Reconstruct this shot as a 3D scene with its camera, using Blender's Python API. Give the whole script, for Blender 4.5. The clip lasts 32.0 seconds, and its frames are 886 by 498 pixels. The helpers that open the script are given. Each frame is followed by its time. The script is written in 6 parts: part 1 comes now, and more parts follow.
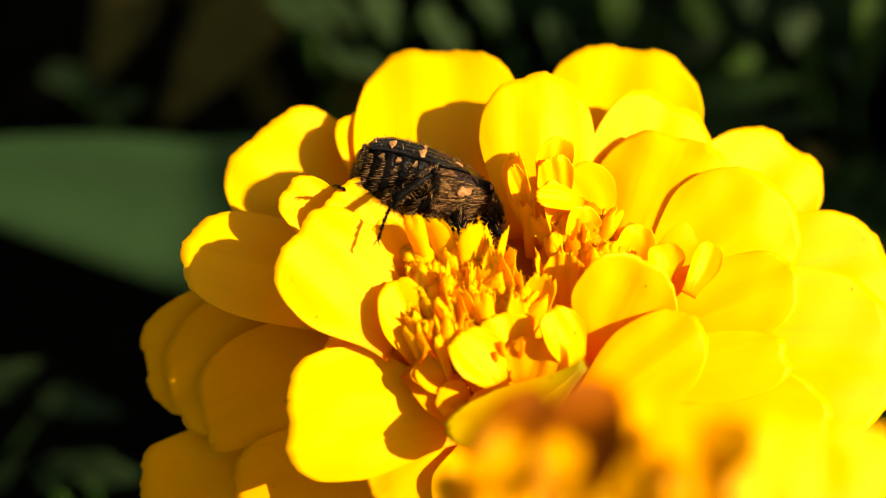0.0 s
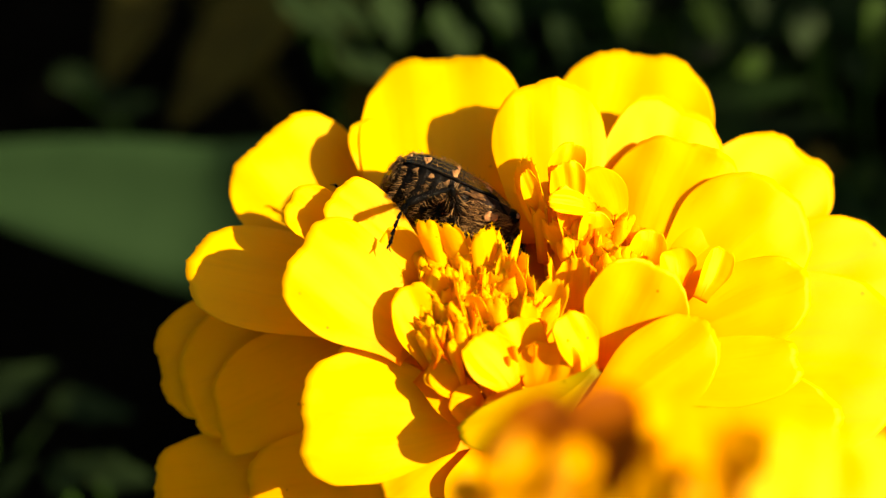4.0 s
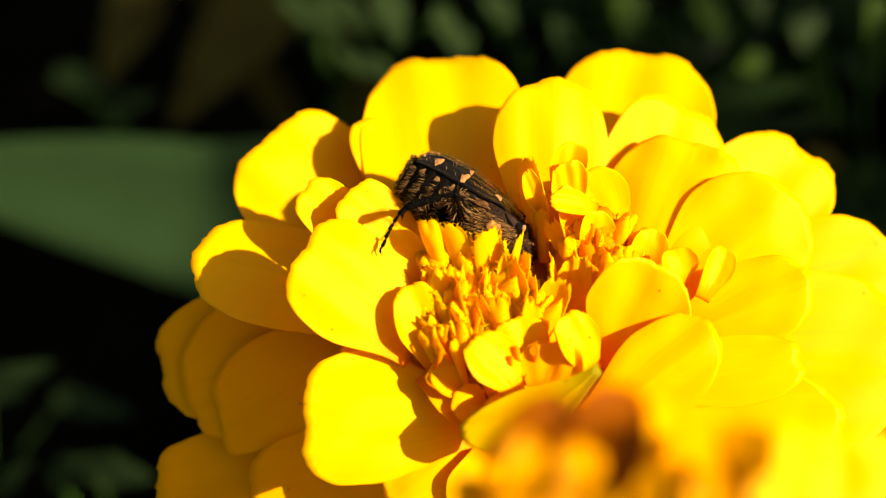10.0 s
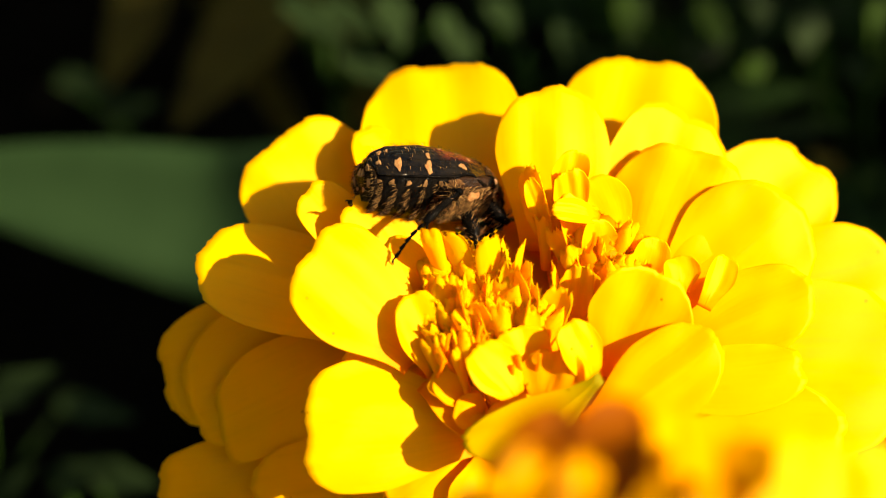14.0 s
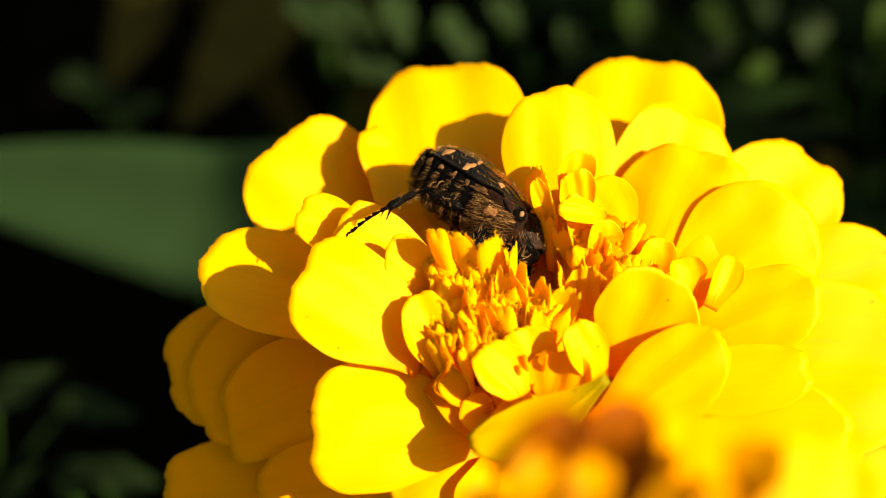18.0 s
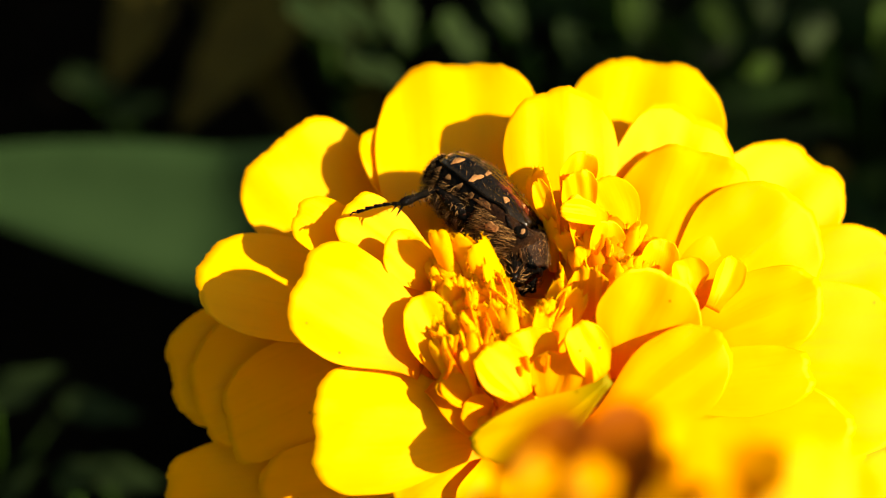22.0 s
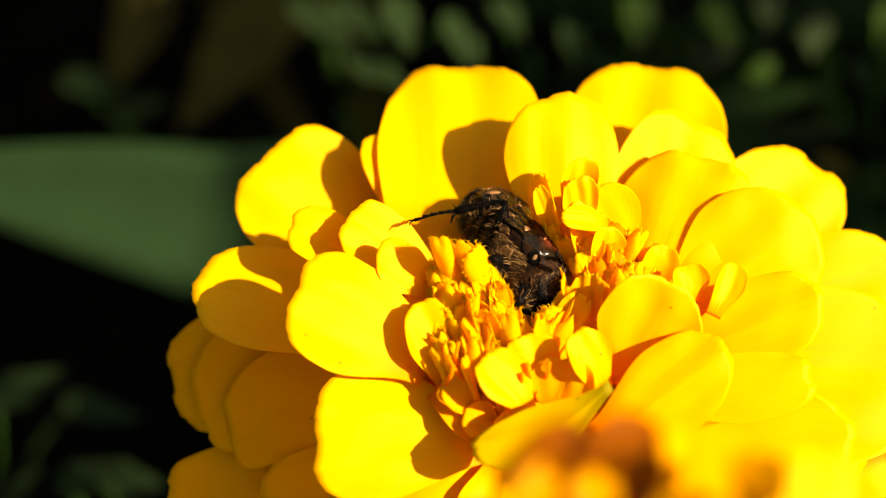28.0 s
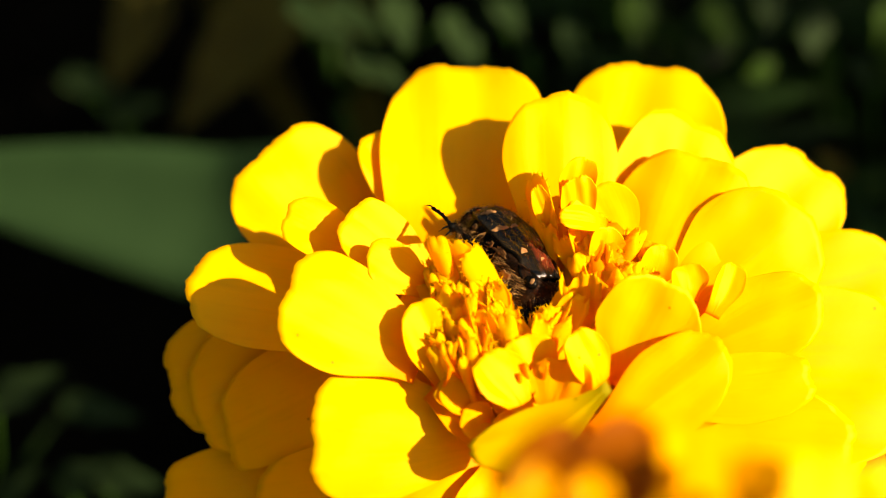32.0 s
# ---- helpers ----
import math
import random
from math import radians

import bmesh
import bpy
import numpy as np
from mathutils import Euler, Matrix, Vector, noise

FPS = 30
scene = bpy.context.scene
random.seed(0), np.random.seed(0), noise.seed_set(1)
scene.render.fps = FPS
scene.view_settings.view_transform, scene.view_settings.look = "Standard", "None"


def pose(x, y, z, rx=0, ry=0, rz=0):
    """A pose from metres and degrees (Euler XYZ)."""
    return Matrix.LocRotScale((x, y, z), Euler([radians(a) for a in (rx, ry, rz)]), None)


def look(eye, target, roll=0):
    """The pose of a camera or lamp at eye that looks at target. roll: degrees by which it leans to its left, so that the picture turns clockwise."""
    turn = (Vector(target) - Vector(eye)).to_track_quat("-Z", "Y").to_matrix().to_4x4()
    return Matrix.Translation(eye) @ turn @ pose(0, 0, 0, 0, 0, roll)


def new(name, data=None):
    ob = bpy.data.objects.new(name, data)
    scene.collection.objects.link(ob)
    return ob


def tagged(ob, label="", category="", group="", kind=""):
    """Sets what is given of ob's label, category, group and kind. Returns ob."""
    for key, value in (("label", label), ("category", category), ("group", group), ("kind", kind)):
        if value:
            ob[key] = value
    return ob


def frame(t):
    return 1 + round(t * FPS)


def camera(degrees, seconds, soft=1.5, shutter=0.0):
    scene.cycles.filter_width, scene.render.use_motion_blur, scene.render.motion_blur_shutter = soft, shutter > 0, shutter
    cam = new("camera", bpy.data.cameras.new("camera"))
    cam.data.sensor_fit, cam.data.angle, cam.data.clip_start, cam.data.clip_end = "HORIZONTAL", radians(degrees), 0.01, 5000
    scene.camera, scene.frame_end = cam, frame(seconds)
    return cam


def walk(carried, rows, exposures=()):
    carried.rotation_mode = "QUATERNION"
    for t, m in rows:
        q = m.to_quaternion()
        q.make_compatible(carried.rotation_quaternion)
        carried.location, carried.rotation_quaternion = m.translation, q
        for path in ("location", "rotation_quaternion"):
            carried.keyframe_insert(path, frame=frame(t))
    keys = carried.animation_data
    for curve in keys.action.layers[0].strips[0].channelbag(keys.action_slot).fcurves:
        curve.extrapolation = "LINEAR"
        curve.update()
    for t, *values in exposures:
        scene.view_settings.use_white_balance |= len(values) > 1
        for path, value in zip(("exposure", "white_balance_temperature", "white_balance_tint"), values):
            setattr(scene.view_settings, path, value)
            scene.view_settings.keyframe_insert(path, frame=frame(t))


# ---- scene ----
from mathutils import Quaternion

# One marigold head fills the view; HEAD is its frame: x right, y up along the head's tilt, z out of its face.
MM = 0.001
HEAD = pose(0, 0, 0.25, 50)


def key(t, ax, ay, az, x, y, z):
    """A camera row: small turns in degrees and shifts in millimetres about the rest place before the flower."""
    return (t, HEAD @ Matrix.Translation((x * MM, y * MM, (96.5 + z) * MM)) @ Euler((radians(ax), radians(ay), radians(az))).to_matrix().to_4x4())


cam = camera(36.0, 32.0, 1.0)
cam.data.dof.use_dof = True
cam.data.dof.focus_distance = 0.0952
cam.data.dof.aperture_fstop = 17.5

walk(cam, [
    key(0.0, 0.015, -0.186, -0.029, 0.613, -0.305, -0.358),
    key(0.5, 0.096, -0.080, -0.003, 0.241, -0.681, -0.042),
    key(1.0, -0.193, -0.341, -0.032, 0.026, -0.324, 0.165),
    key(1.5, -0.199, -0.161, -0.040, 0.166, -0.315, 0.317),
    key(2.0, -0.260, -0.426, -0.026, 0.076, -0.851, -0.053),
    key(2.5, 0.030, -0.070, -0.054, 0.346, -0.767, 0.146),
    key(3.0, 0.069, -0.075, -0.011, 0.019, -0.113, -0.027),
    key(3.5, 0.064, 0.072, -0.005, 0.123, 0.017, 0.205),
    key(5.5, 0.052, -0.042, -0.006, 0.011, -0.230, 0.131),
    key(6.0, 0.027, -0.085, 0.025, -0.079, -0.275, 0.057),
    key(6.5, -0.110, -0.182, -0.015, -0.108, -0.100, 0.117),
    key(7.0, -0.164, -0.133, -0.003, -0.093, -0.294, 0.194),
    key(7.5, -0.179, -0.077, 0.001, -0.104, 0.099, 0.210),
    key(8.0, 0.002, 0.014, -0.010, 0.088, -0.028, 0.173),
    key(8.5, -0.008, 0.016, -0.002, -0.033, 0.145, 0.119),
    key(9.0, 0.000, 0.000, -0.000, 0.000, -0.000, -0.000),
    key(9.5, -0.031, -0.023, -0.002, 0.040, -0.043, 0.238),
    key(10.0, -0.035, -0.014, -0.012, -0.132, 0.090, 0.235),
    key(10.5, -0.035, 0.024, 0.001, -0.014, 0.077, 0.206),
    key(11.0, -0.043, 0.008, -0.007, -0.164, 0.251, 0.154),
    key(11.5, -0.032, 0.033, -0.024, -0.021, 0.254, 0.180),
    key(12.0, -0.042, 0.015, -0.007, -0.213, 0.427, 0.214),
    key(12.5, 0.035, 0.080, 0.018, -0.138, 0.395, 0.216),
    key(13.0, 0.081, 0.105, 0.018, -0.080, 0.433, 0.184),
    key(13.5, 0.074, 0.105, 0.016, -0.075, 0.460, 0.162),
    key(14.0, 0.063, 0.101, -0.010, -0.075, 0.516, 0.235),
    key(14.5, 0.095, 0.141, -0.030, -0.030, 0.451, 0.204),
    key(16.5, 0.113, 0.159, 0.012, -0.218, 0.452, 0.207),
    key(17.0, 0.061, 0.222, 0.026, -0.241, 0.432, 0.424),
    key(17.5, 0.057, 0.194, 0.021, -0.221, 0.383, 0.182),
    key(18.0, 0.014, 0.184, 0.049, -0.363, 0.613, 0.214),
    key(18.5, 0.072, 0.176, 0.046, -0.334, 0.370, 0.192),
    key(19.0, -0.011, 0.155, 0.017, -0.376, 0.543, 0.380),
    key(19.5, 0.044, 0.152, 0.055, -0.368, 0.451, 0.241),
    key(20.0, 0.039, 0.156, 0.023, -0.392, 0.549, 0.248),
    key(20.5, -0.010, 0.215, 0.007, -0.312, 0.676, 0.271),
    key(21.0, 0.044, 0.209, 0.049, -0.331, 0.667, 0.213),
    key(21.5, -0.002, 0.228, 0.048, -0.433, 0.729, 0.248),
    key(22.0, 0.003, 0.234, 0.047, -0.408, 0.699, 0.152),
    key(22.5, -0.039, 0.255, 0.060, -0.457, 0.772, 0.294),
    key(23.0, -0.041, 0.252, 0.058, -0.572, 0.967, 0.343),
    key(23.5, -0.007, 0.204, 0.063, -0.539, 0.851, 0.294),
    key(24.0, 0.037, 0.239, 0.046, -0.328, 0.611, 0.289),
    key(24.5, 0.015, 0.232, 0.052, -0.280, 0.755, 0.183),
    key(25.0, 0.017, 0.220, 0.055, -0.363, 0.708, 0.232),
    key(25.5, 0.005, 0.227, 0.045, -0.396, 0.704, 0.261),
    key(27.5, -0.065, 0.265, 0.003, -0.325, 1.224, 0.204),
    key(28.0, -0.090, 0.272, 0.047, -0.436, 1.293, 0.335),
    key(28.5, -0.010, 0.234, 0.052, -0.563, 1.221, 0.240),
    key(29.0, -0.071, 0.264, 0.062, -0.442, 1.304, 0.084),
    key(29.5, -0.061, 0.340, 0.058, -0.258, 0.884, 0.250),
    key(30.0, -0.075, 0.342, 0.051, -0.330, 1.437, 0.182),
    key(30.5, -0.070, 0.363, 0.030, -0.130, 1.398, 0.048),
    key(31.0, -0.099, 0.369, 0.047, -0.200, 1.511, -0.140),
    key(31.5, -0.002, 0.353, 0.013, 0.008, 0.901, -0.040),
    key(32.0, -0.080, 0.280, 0.041, -0.253, 1.267, -0.172),
], [(0.0, 1.48, 10600, 10), (32.0, 1.48, 10600, 10)])


# ---- light ----
SUN_WAY = Vector((0.755, -0.350, 0.555)).normalized()
world = bpy.data.worlds.new("sky")
scene.world = world
world.use_nodes = True
wn = world.node_tree.nodes
sky = wn.new("ShaderNodeTexSky")
sky.sky_type, sky.sun_disc = "NISHITA", False
sky.sun_elevation = math.asin(SUN_WAY.z)
sky.sun_rotation = math.atan2(SUN_WAY.x, SUN_WAY.y)
world.node_tree.links.new(sky.outputs[0], wn["Background"].inputs[0])
wn["Background"].inputs[1].default_value = 0.074
sun = bpy.data.lights.new("sun", "SUN")
sun.energy, sun.angle, sun.color = 4.0, radians(0.5), (1.0, 0.98, 0.95)
sun_ob = new("sun", sun)
sun_ob.matrix_world = look(SUN_WAY * 3, (0, 0, 0))


# ---- materials ----
def material(name):
    m = bpy.data.materials.new(name)
    m.use_nodes = True
    nt = m.node_tree
    return m, nt, nt.nodes["Principled BSDF"], nt.links.new


def noise_node(nt, vector, scale, detail=4.0, rough=0.55):
    n = nt.nodes.new("ShaderNodeTexNoise")
    n.inputs["Scale"].default_value, n.inputs["Detail"].default_value, n.inputs["Roughness"].default_value = scale, detail, rough
    if vector is not None:
        nt.links.new(vector, n.inputs["Vector"])
    return n


def ramp_node(nt, fac, stops):
    r = nt.nodes.new("ShaderNodeValToRGB")
    while len(r.color_ramp.elements) < len(stops):
        r.color_ramp.elements.new(0.5)
    for e, (p, c) in zip(r.color_ramp.elements, stops):
        e.position, e.color = p, (*c, 1)
    nt.links.new(fac, r.inputs[0])
    return r


def bump_node(nt, height, strength, distance):
    b = nt.nodes.new("ShaderNodeBump")
    b.inputs["Strength"].default_value, b.inputs["Distance"].default_value = strength, distance
    nt.links.new(height, b.inputs["Height"])
    return b


def stretched(nt, kind, scale):
    c = nt.nodes.new("ShaderNodeTexCoord")
    m = nt.nodes.new("ShaderNodeMapping")
    m.inputs["Scale"].default_value = scale
    nt.links.new(c.outputs[kind], m.inputs["Vector"])
    return m.outputs[0]


def petal_material(name, base, root, thin, veins=1.0, through_part=0.34):
    """Velvety ray petal: deeper orange towards the claw, long faint veins, some light let through."""
    m, nt, p, link = material(name)
    uv = nt.nodes.new("ShaderNodeTexCoord").outputs["UV"]
    sep = nt.nodes.new("ShaderNodeSeparateXYZ")
    link(uv, sep.inputs[0])
    grad = ramp_node(nt, sep.outputs[1], [(0.0, root), (0.34, base), (1.0, base)])
    vein = noise_node(nt, stretched(nt, "UV", (14, 0.8, 1)), 1.6, 3)
    mott = noise_node(nt, stretched(nt, "Object", (1, 1, 1)), 420, 4)
    add = nt.nodes.new("ShaderNodeMath")
    add.operation = "ADD"
    link(vein.outputs[0], add.inputs[0]), link(mott.outputs[0], add.inputs[1])
    tone = ramp_node(nt, add.outputs[0], [(0.7, (0.89, 0.88, 0.9)), (1.25, (1.0, 1.0, 1.0))])
    mix = nt.nodes.new("ShaderNodeMix")
    mix.data_type, mix.blend_type = "RGBA", "MULTIPLY"
    mix.inputs[0].default_value = 0.8
    link(grad.outputs[0], mix.inputs[6]), link(tone.outputs[0], mix.inputs[7])
    cell = nt.nodes.new("ShaderNodeTexVoronoi")
    cell.inputs["Scale"].default_value = 330
    link(stretched(nt, "Object", (1, 1, 1)), cell.inputs["Vector"])
    speck = ramp_node(nt, cell.outputs["Distance"], [(0.02, (0.22, 0.12, 0.06)), (0.045, (1, 1, 1))])
    dirt = nt.nodes.new("ShaderNodeMix")
    dirt.data_type, dirt.blend_type = "RGBA", "MULTIPLY"
    dirt.inputs[0].default_value = 0.8
    link(mix.outputs[2], dirt.inputs[6]), link(speck.outputs[0], dirt.inputs[7])
    link(dirt.outputs[2], p.inputs["Base Color"])
    p.inputs["Roughness"].default_value = 0.62
    p.inputs["Specular IOR Level"].default_value = 0.18
    b = bump_node(nt, vein.outputs[0], 0.13 * veins, 0.00016)
    link(b.outputs[0], p.inputs["Normal"])
    t = nt.nodes.new("ShaderNodeBsdfTranslucent")
    t.inputs[0].default_value = (*thin, 1)
    ms = nt.nodes.new("ShaderNodeMixShader")
    ms.inputs[0].default_value = through_part
    link(p.outputs[0], ms.inputs[1]), link(t.outputs[0], ms.inputs[2])
    link(ms.outputs[0], nt.nodes["Material Output"].inputs[0])
    return m


PETAL = petal_material("yellow_petal", (0.95, 0.49, 0.018), (0.93, 0.26, 0.004), (0.96, 0.54, 0.008))
# Deeper orange for inner petals; on the lower ones it stands in for shade.
PETAL_DEEP = petal_material("orange_and_shaded_petal", (0.93, 0.40, 0.006), (0.82, 0.18, 0.002), (0.94, 0.46, 0.004), 1.0, 0.32)
FLORET = petal_material("orange_floret", (0.97, 0.58, 0.014), (0.96, 0.29, 0.004), (0.98, 0.54, 0.006), 0.25, 0.50)
# Brown that puts the near bloom's shade into its petal colour.
BROWN_PETAL = petal_material("shade_brown_petal", (0.72, 0.29, 0.005), (0.36, 0.09, 0.003), (0.56, 0.22, 0.004))
OLIVE_PETAL = petal_material("greenish_petal_back", (0.72, 0.45, 0.010), (0.30, 0.26, 0.01), (0.62, 0.42, 0.01))
# Darker brown for the deepest shade between the near bloom's petals.
DARK_SHADE_PETAL = petal_material("dark_shade_petal", (0.32, 0.075, 0.001), (0.20, 0.035, 0.001), (0.32, 0.08, 0.001))


def leaf_material(name, light, dark, gloss, vary=0.0):
    m, nt, p, link = material(name)
    n = noise_node(nt, stretched(nt, "Object", (1, 1, 1)), 90, 5)
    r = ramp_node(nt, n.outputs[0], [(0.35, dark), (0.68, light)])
    # Each leaf is dimmed or brightened at random, imitating uneven light in the bed.
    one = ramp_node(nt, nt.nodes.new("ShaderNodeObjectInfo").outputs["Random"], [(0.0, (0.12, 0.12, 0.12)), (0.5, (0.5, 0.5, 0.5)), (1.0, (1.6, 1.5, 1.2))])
    each = nt.nodes.new("ShaderNodeMix")
    each.data_type, each.blend_type = "RGBA", "MULTIPLY"
    each.inputs[0].default_value = vary
    link(r.outputs[0], each.inputs[6]), link(one.outputs[0], each.inputs[7])
    link(each.outputs[2], p.inputs["Base Color"])
    p.inputs["Roughness"].default_value = gloss
    p.inputs["Specular IOR Level"].default_value = 0.06
    f = noise_node(nt, stretched(nt, "Object", (1, 1, 1)), 700, 3)
    link(bump_node(nt, f.outputs[0], 0.3, 0.0006).outputs[0], p.inputs["Normal"])
    t = nt.nodes.new("ShaderNodeBsdfTranslucent")
    t.inputs[0].default_value = (light[0] * 1.3, light[1] * 1.3, light[2] * 0.5, 1)
    ms = nt.nodes.new("ShaderNodeMixShader")
    ms.inputs[0].default_value = 0.15
    link(p.outputs[0], ms.inputs[1]), link(t.outputs[0], ms.inputs[2])
    link(ms.outputs[0], nt.nodes["Material Output"].inputs[0])
    return m


# These greens are darkened to carry part of the background's shade.
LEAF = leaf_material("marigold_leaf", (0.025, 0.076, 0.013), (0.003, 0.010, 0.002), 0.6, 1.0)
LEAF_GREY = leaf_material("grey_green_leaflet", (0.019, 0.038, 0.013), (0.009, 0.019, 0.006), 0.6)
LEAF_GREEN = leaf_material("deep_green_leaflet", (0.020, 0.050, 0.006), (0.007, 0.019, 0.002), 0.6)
BLADE = leaf_material("broad_blade", (0.0155, 0.039, 0.014), (0.013, 0.034, 0.012), 0.6)
DRY = leaf_material("dry_leaf", (0.066, 0.056, 0.010), (0.036, 0.030, 0.006), 0.7)
STEM = leaf_material("green_stem", (0.075, 0.105, 0.035), (0.04, 0.06, 0.02), 0.5)


def soil_material():
    m, nt, p, link = material("dark_soil")
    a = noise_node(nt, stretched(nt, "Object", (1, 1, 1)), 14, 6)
    # Near-black base: the bed's deep shade is partly held in the colour.
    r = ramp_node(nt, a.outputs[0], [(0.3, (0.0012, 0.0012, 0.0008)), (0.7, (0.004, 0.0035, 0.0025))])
    link(r.outputs[0], p.inputs["Base Color"])
    p.inputs["Roughness"].default_value = 0.95
    p.inputs["Specular IOR Level"].default_value = 0.0
    f = noise_node(nt, stretched(nt, "Object", (1, 1, 1)), 160, 5)
    link(bump_node(nt, f.outputs[0], 0.8, 0.006).outputs[0], p.inputs["Normal"])
    return m


SOIL = soil_material()


def shell_material(name, base, dark, rough, scale, bump, gloss=0.35):
    m, nt, p, link = material(name)
    n = noise_node(nt, stretched(nt, "Object", (1, 1, 1)), scale, 5, 0.65)
    r = ramp_node(nt, n.outputs[0], [(0.38, dark), (0.66, base)])
    link(r.outputs[0], p.inputs["Base Color"])
    p.inputs["Roughness"].default_value = rough
    p.inputs["Specular IOR Level"].default_value = gloss
    f = noise_node(nt, stretched(nt, "Object", (1, 1, 1)), scale * 3.5, 4)
    link(bump_node(nt, f.outputs[0], bump, 0.00018).outputs[0], p.inputs["Normal"])
    return m


ELYTRA = shell_material("dark_elytra", (0.012, 0.008, 0.004), (0.0014, 0.0011, 0.0009), 0.15, 900, 0.4, 0.26)


def flush(m):
    """A rusty red flush over the front half of a wing case, beside the seam."""
    nt = m.node_tree
    p = nt.nodes["Principled BSDF"]
    uv = nt.nodes.new("ShaderNodeSeparateXYZ")
    nt.links.new(nt.nodes.new("ShaderNodeTexCoord").outputs["UV"], uv.inputs[0])
    a = ramp_node(nt, uv.outputs[1], [(0.50, (0, 0, 0)), (0.66, (1, 1, 1)), (0.86, (1, 1, 1)), (0.97, (0, 0, 0))])
    b = ramp_node(nt, uv.outputs[0], [(0.05, (0.3, 0.3, 0.3)), (0.2, (1, 1, 1)), (0.52, (1, 1, 1)), (0.66, (0, 0, 0))])
    n = ramp_node(nt, noise_node(nt, stretched(nt, "Object", (1, 1, 1)), 1500, 4).outputs[0], [(0.40, (0.15, 0.15, 0.15)), (0.6, (1, 1, 1))])
    last = a.outputs[0]
    for other in (b, n):
        mul = nt.nodes.new("ShaderNodeMix")
        mul.data_type, mul.blend_type = "RGBA", "MULTIPLY"
        mul.inputs[0].default_value = 1.0
        nt.links.new(last, mul.inputs[6]), nt.links.new(other.outputs[0], mul.inputs[7])
        last = mul.outputs[2]
    mix = nt.nodes.new("ShaderNodeMix")
    mix.data_type = "RGBA"
    nt.links.new(last, mix.inputs[0])
    nt.links.new(p.inputs["Base Color"].links[0].from_socket, mix.inputs[6])
    mix.inputs[7].default_value = (0.16, 0.024, 0.010, 1)
    nt.links.new(mix.outputs[2], p.inputs["Base Color"])


flush(ELYTRA)


def flecks(m, amount):
    """Fine tan scales scattered over a shell."""
    nt = m.node_tree
    p = nt.nodes["Principled BSDF"]
    cell = nt.nodes.new("ShaderNodeTexVoronoi")
    cell.inputs["Scale"].default_value = 2600
    nt.links.new(stretched(nt, "Object", (1, 1, 1)), cell.inputs["Vector"])
    spot = ramp_node(nt, cell.outputs["Distance"], [(0.14, (amount, amount, amount)), (0.24, (0, 0, 0))])
    mix = nt.nodes.new("ShaderNodeMix")
    mix.data_type = "RGBA"
    nt.links.new(spot.outputs[0], mix.inputs[0])
    nt.links.new(p.inputs["Base Color"].links[0].from_socket, mix.inputs[6])
    mix.inputs[7].default_value = (0.22, 0.12, 0.05, 1)
    nt.links.new(mix.outputs[2], p.inputs["Base Color"])


flecks(ELYTRA, 0.07)
ELYTRA_TAIL = shell_material("tail_shell", (0.012, 0.007, 0.0035), (0.0014, 0.0011, 0.0009), 0.25, 900, 0.8, 0.05)
flecks(ELYTRA_TAIL, 0.12)
BLACK = shell_material("black_chitin", (0.006, 0.0045, 0.0035), (0.0015, 0.0015, 0.0015), 0.12, 1200, 0.5, 0.03)
BROWN = shell_material("brown_chitin", (0.030, 0.013, 0.006), (0.005, 0.0025, 0.002), 0.3, 1000, 0.8, 0.05)
flecks(BROWN, 0.14)
CREAM = shell_material("cream_spot", (0.46, 0.24, 0.10), (0.26, 0.11, 0.04), 0.7, 1600, 0.5, 0.1)
TAN = shell_material("tan_scales", (0.17, 0.08, 0.03), (0.03, 0.013, 0.006), 0.7, 2200, 0.8, 0.05)
FLANK_TAN = shell_material("flank_scales", (0.22, 0.11, 0.045), (0.06, 0.028, 0.011), 0.7, 1800, 0.6, 0.05)
PALE = shell_material("pale_spot", (0.34, 0.19, 0.09), (0.20, 0.09, 0.035), 0.7, 1600, 0.5, 0.1)


def hair_material(name, stops):
    m, nt, p, link = material(name)
    r = ramp_node(nt, nt.nodes.new("ShaderNodeNewGeometry").outputs["Random Per Island"], stops)
    link(r.outputs[0], p.inputs["Base Color"])
    p.inputs["Roughness"].default_value = 0.4
    p.inputs["Specular IOR Level"].default_value = 0.05
    return m


HAIR = hair_material("tawny_hair", [(0.0, (0.004, 0.003, 0.002)), (0.4, (0.012, 0.006, 0.003)), (0.65, (0.10, 0.045, 0.016)), (1.0, (0.66, 0.38, 0.15))])
CHEST_HAIR = hair_material("brown_chest_hair", [(0.0, (0.012, 0.006, 0.003)), (0.3, (0.07, 0.032, 0.012)), (0.7, (0.30, 0.15, 0.055)), (1.0, (0.66, 0.38, 0.15))])


# ---- builders ----
def part(name, me, mat, parent, label="", m=None):
    """Link a mesh (or bmesh) as one object under a thing or a part."""
    if isinstance(me, bmesh.types.BMesh):
        bm, me = me, bpy.data.meshes.new(name)
        bm.to_mesh(me)
        bm.free()
    if mat is not None and not me.materials:
        me.materials.append(mat)
    for poly in me.polygons:
        poly.use_smooth = True
    ob = new(name, me)
    ob.parent = parent
    if m is not None:
        ob.matrix_basis = m
    if label:
        tagged(ob, label)
    return ob


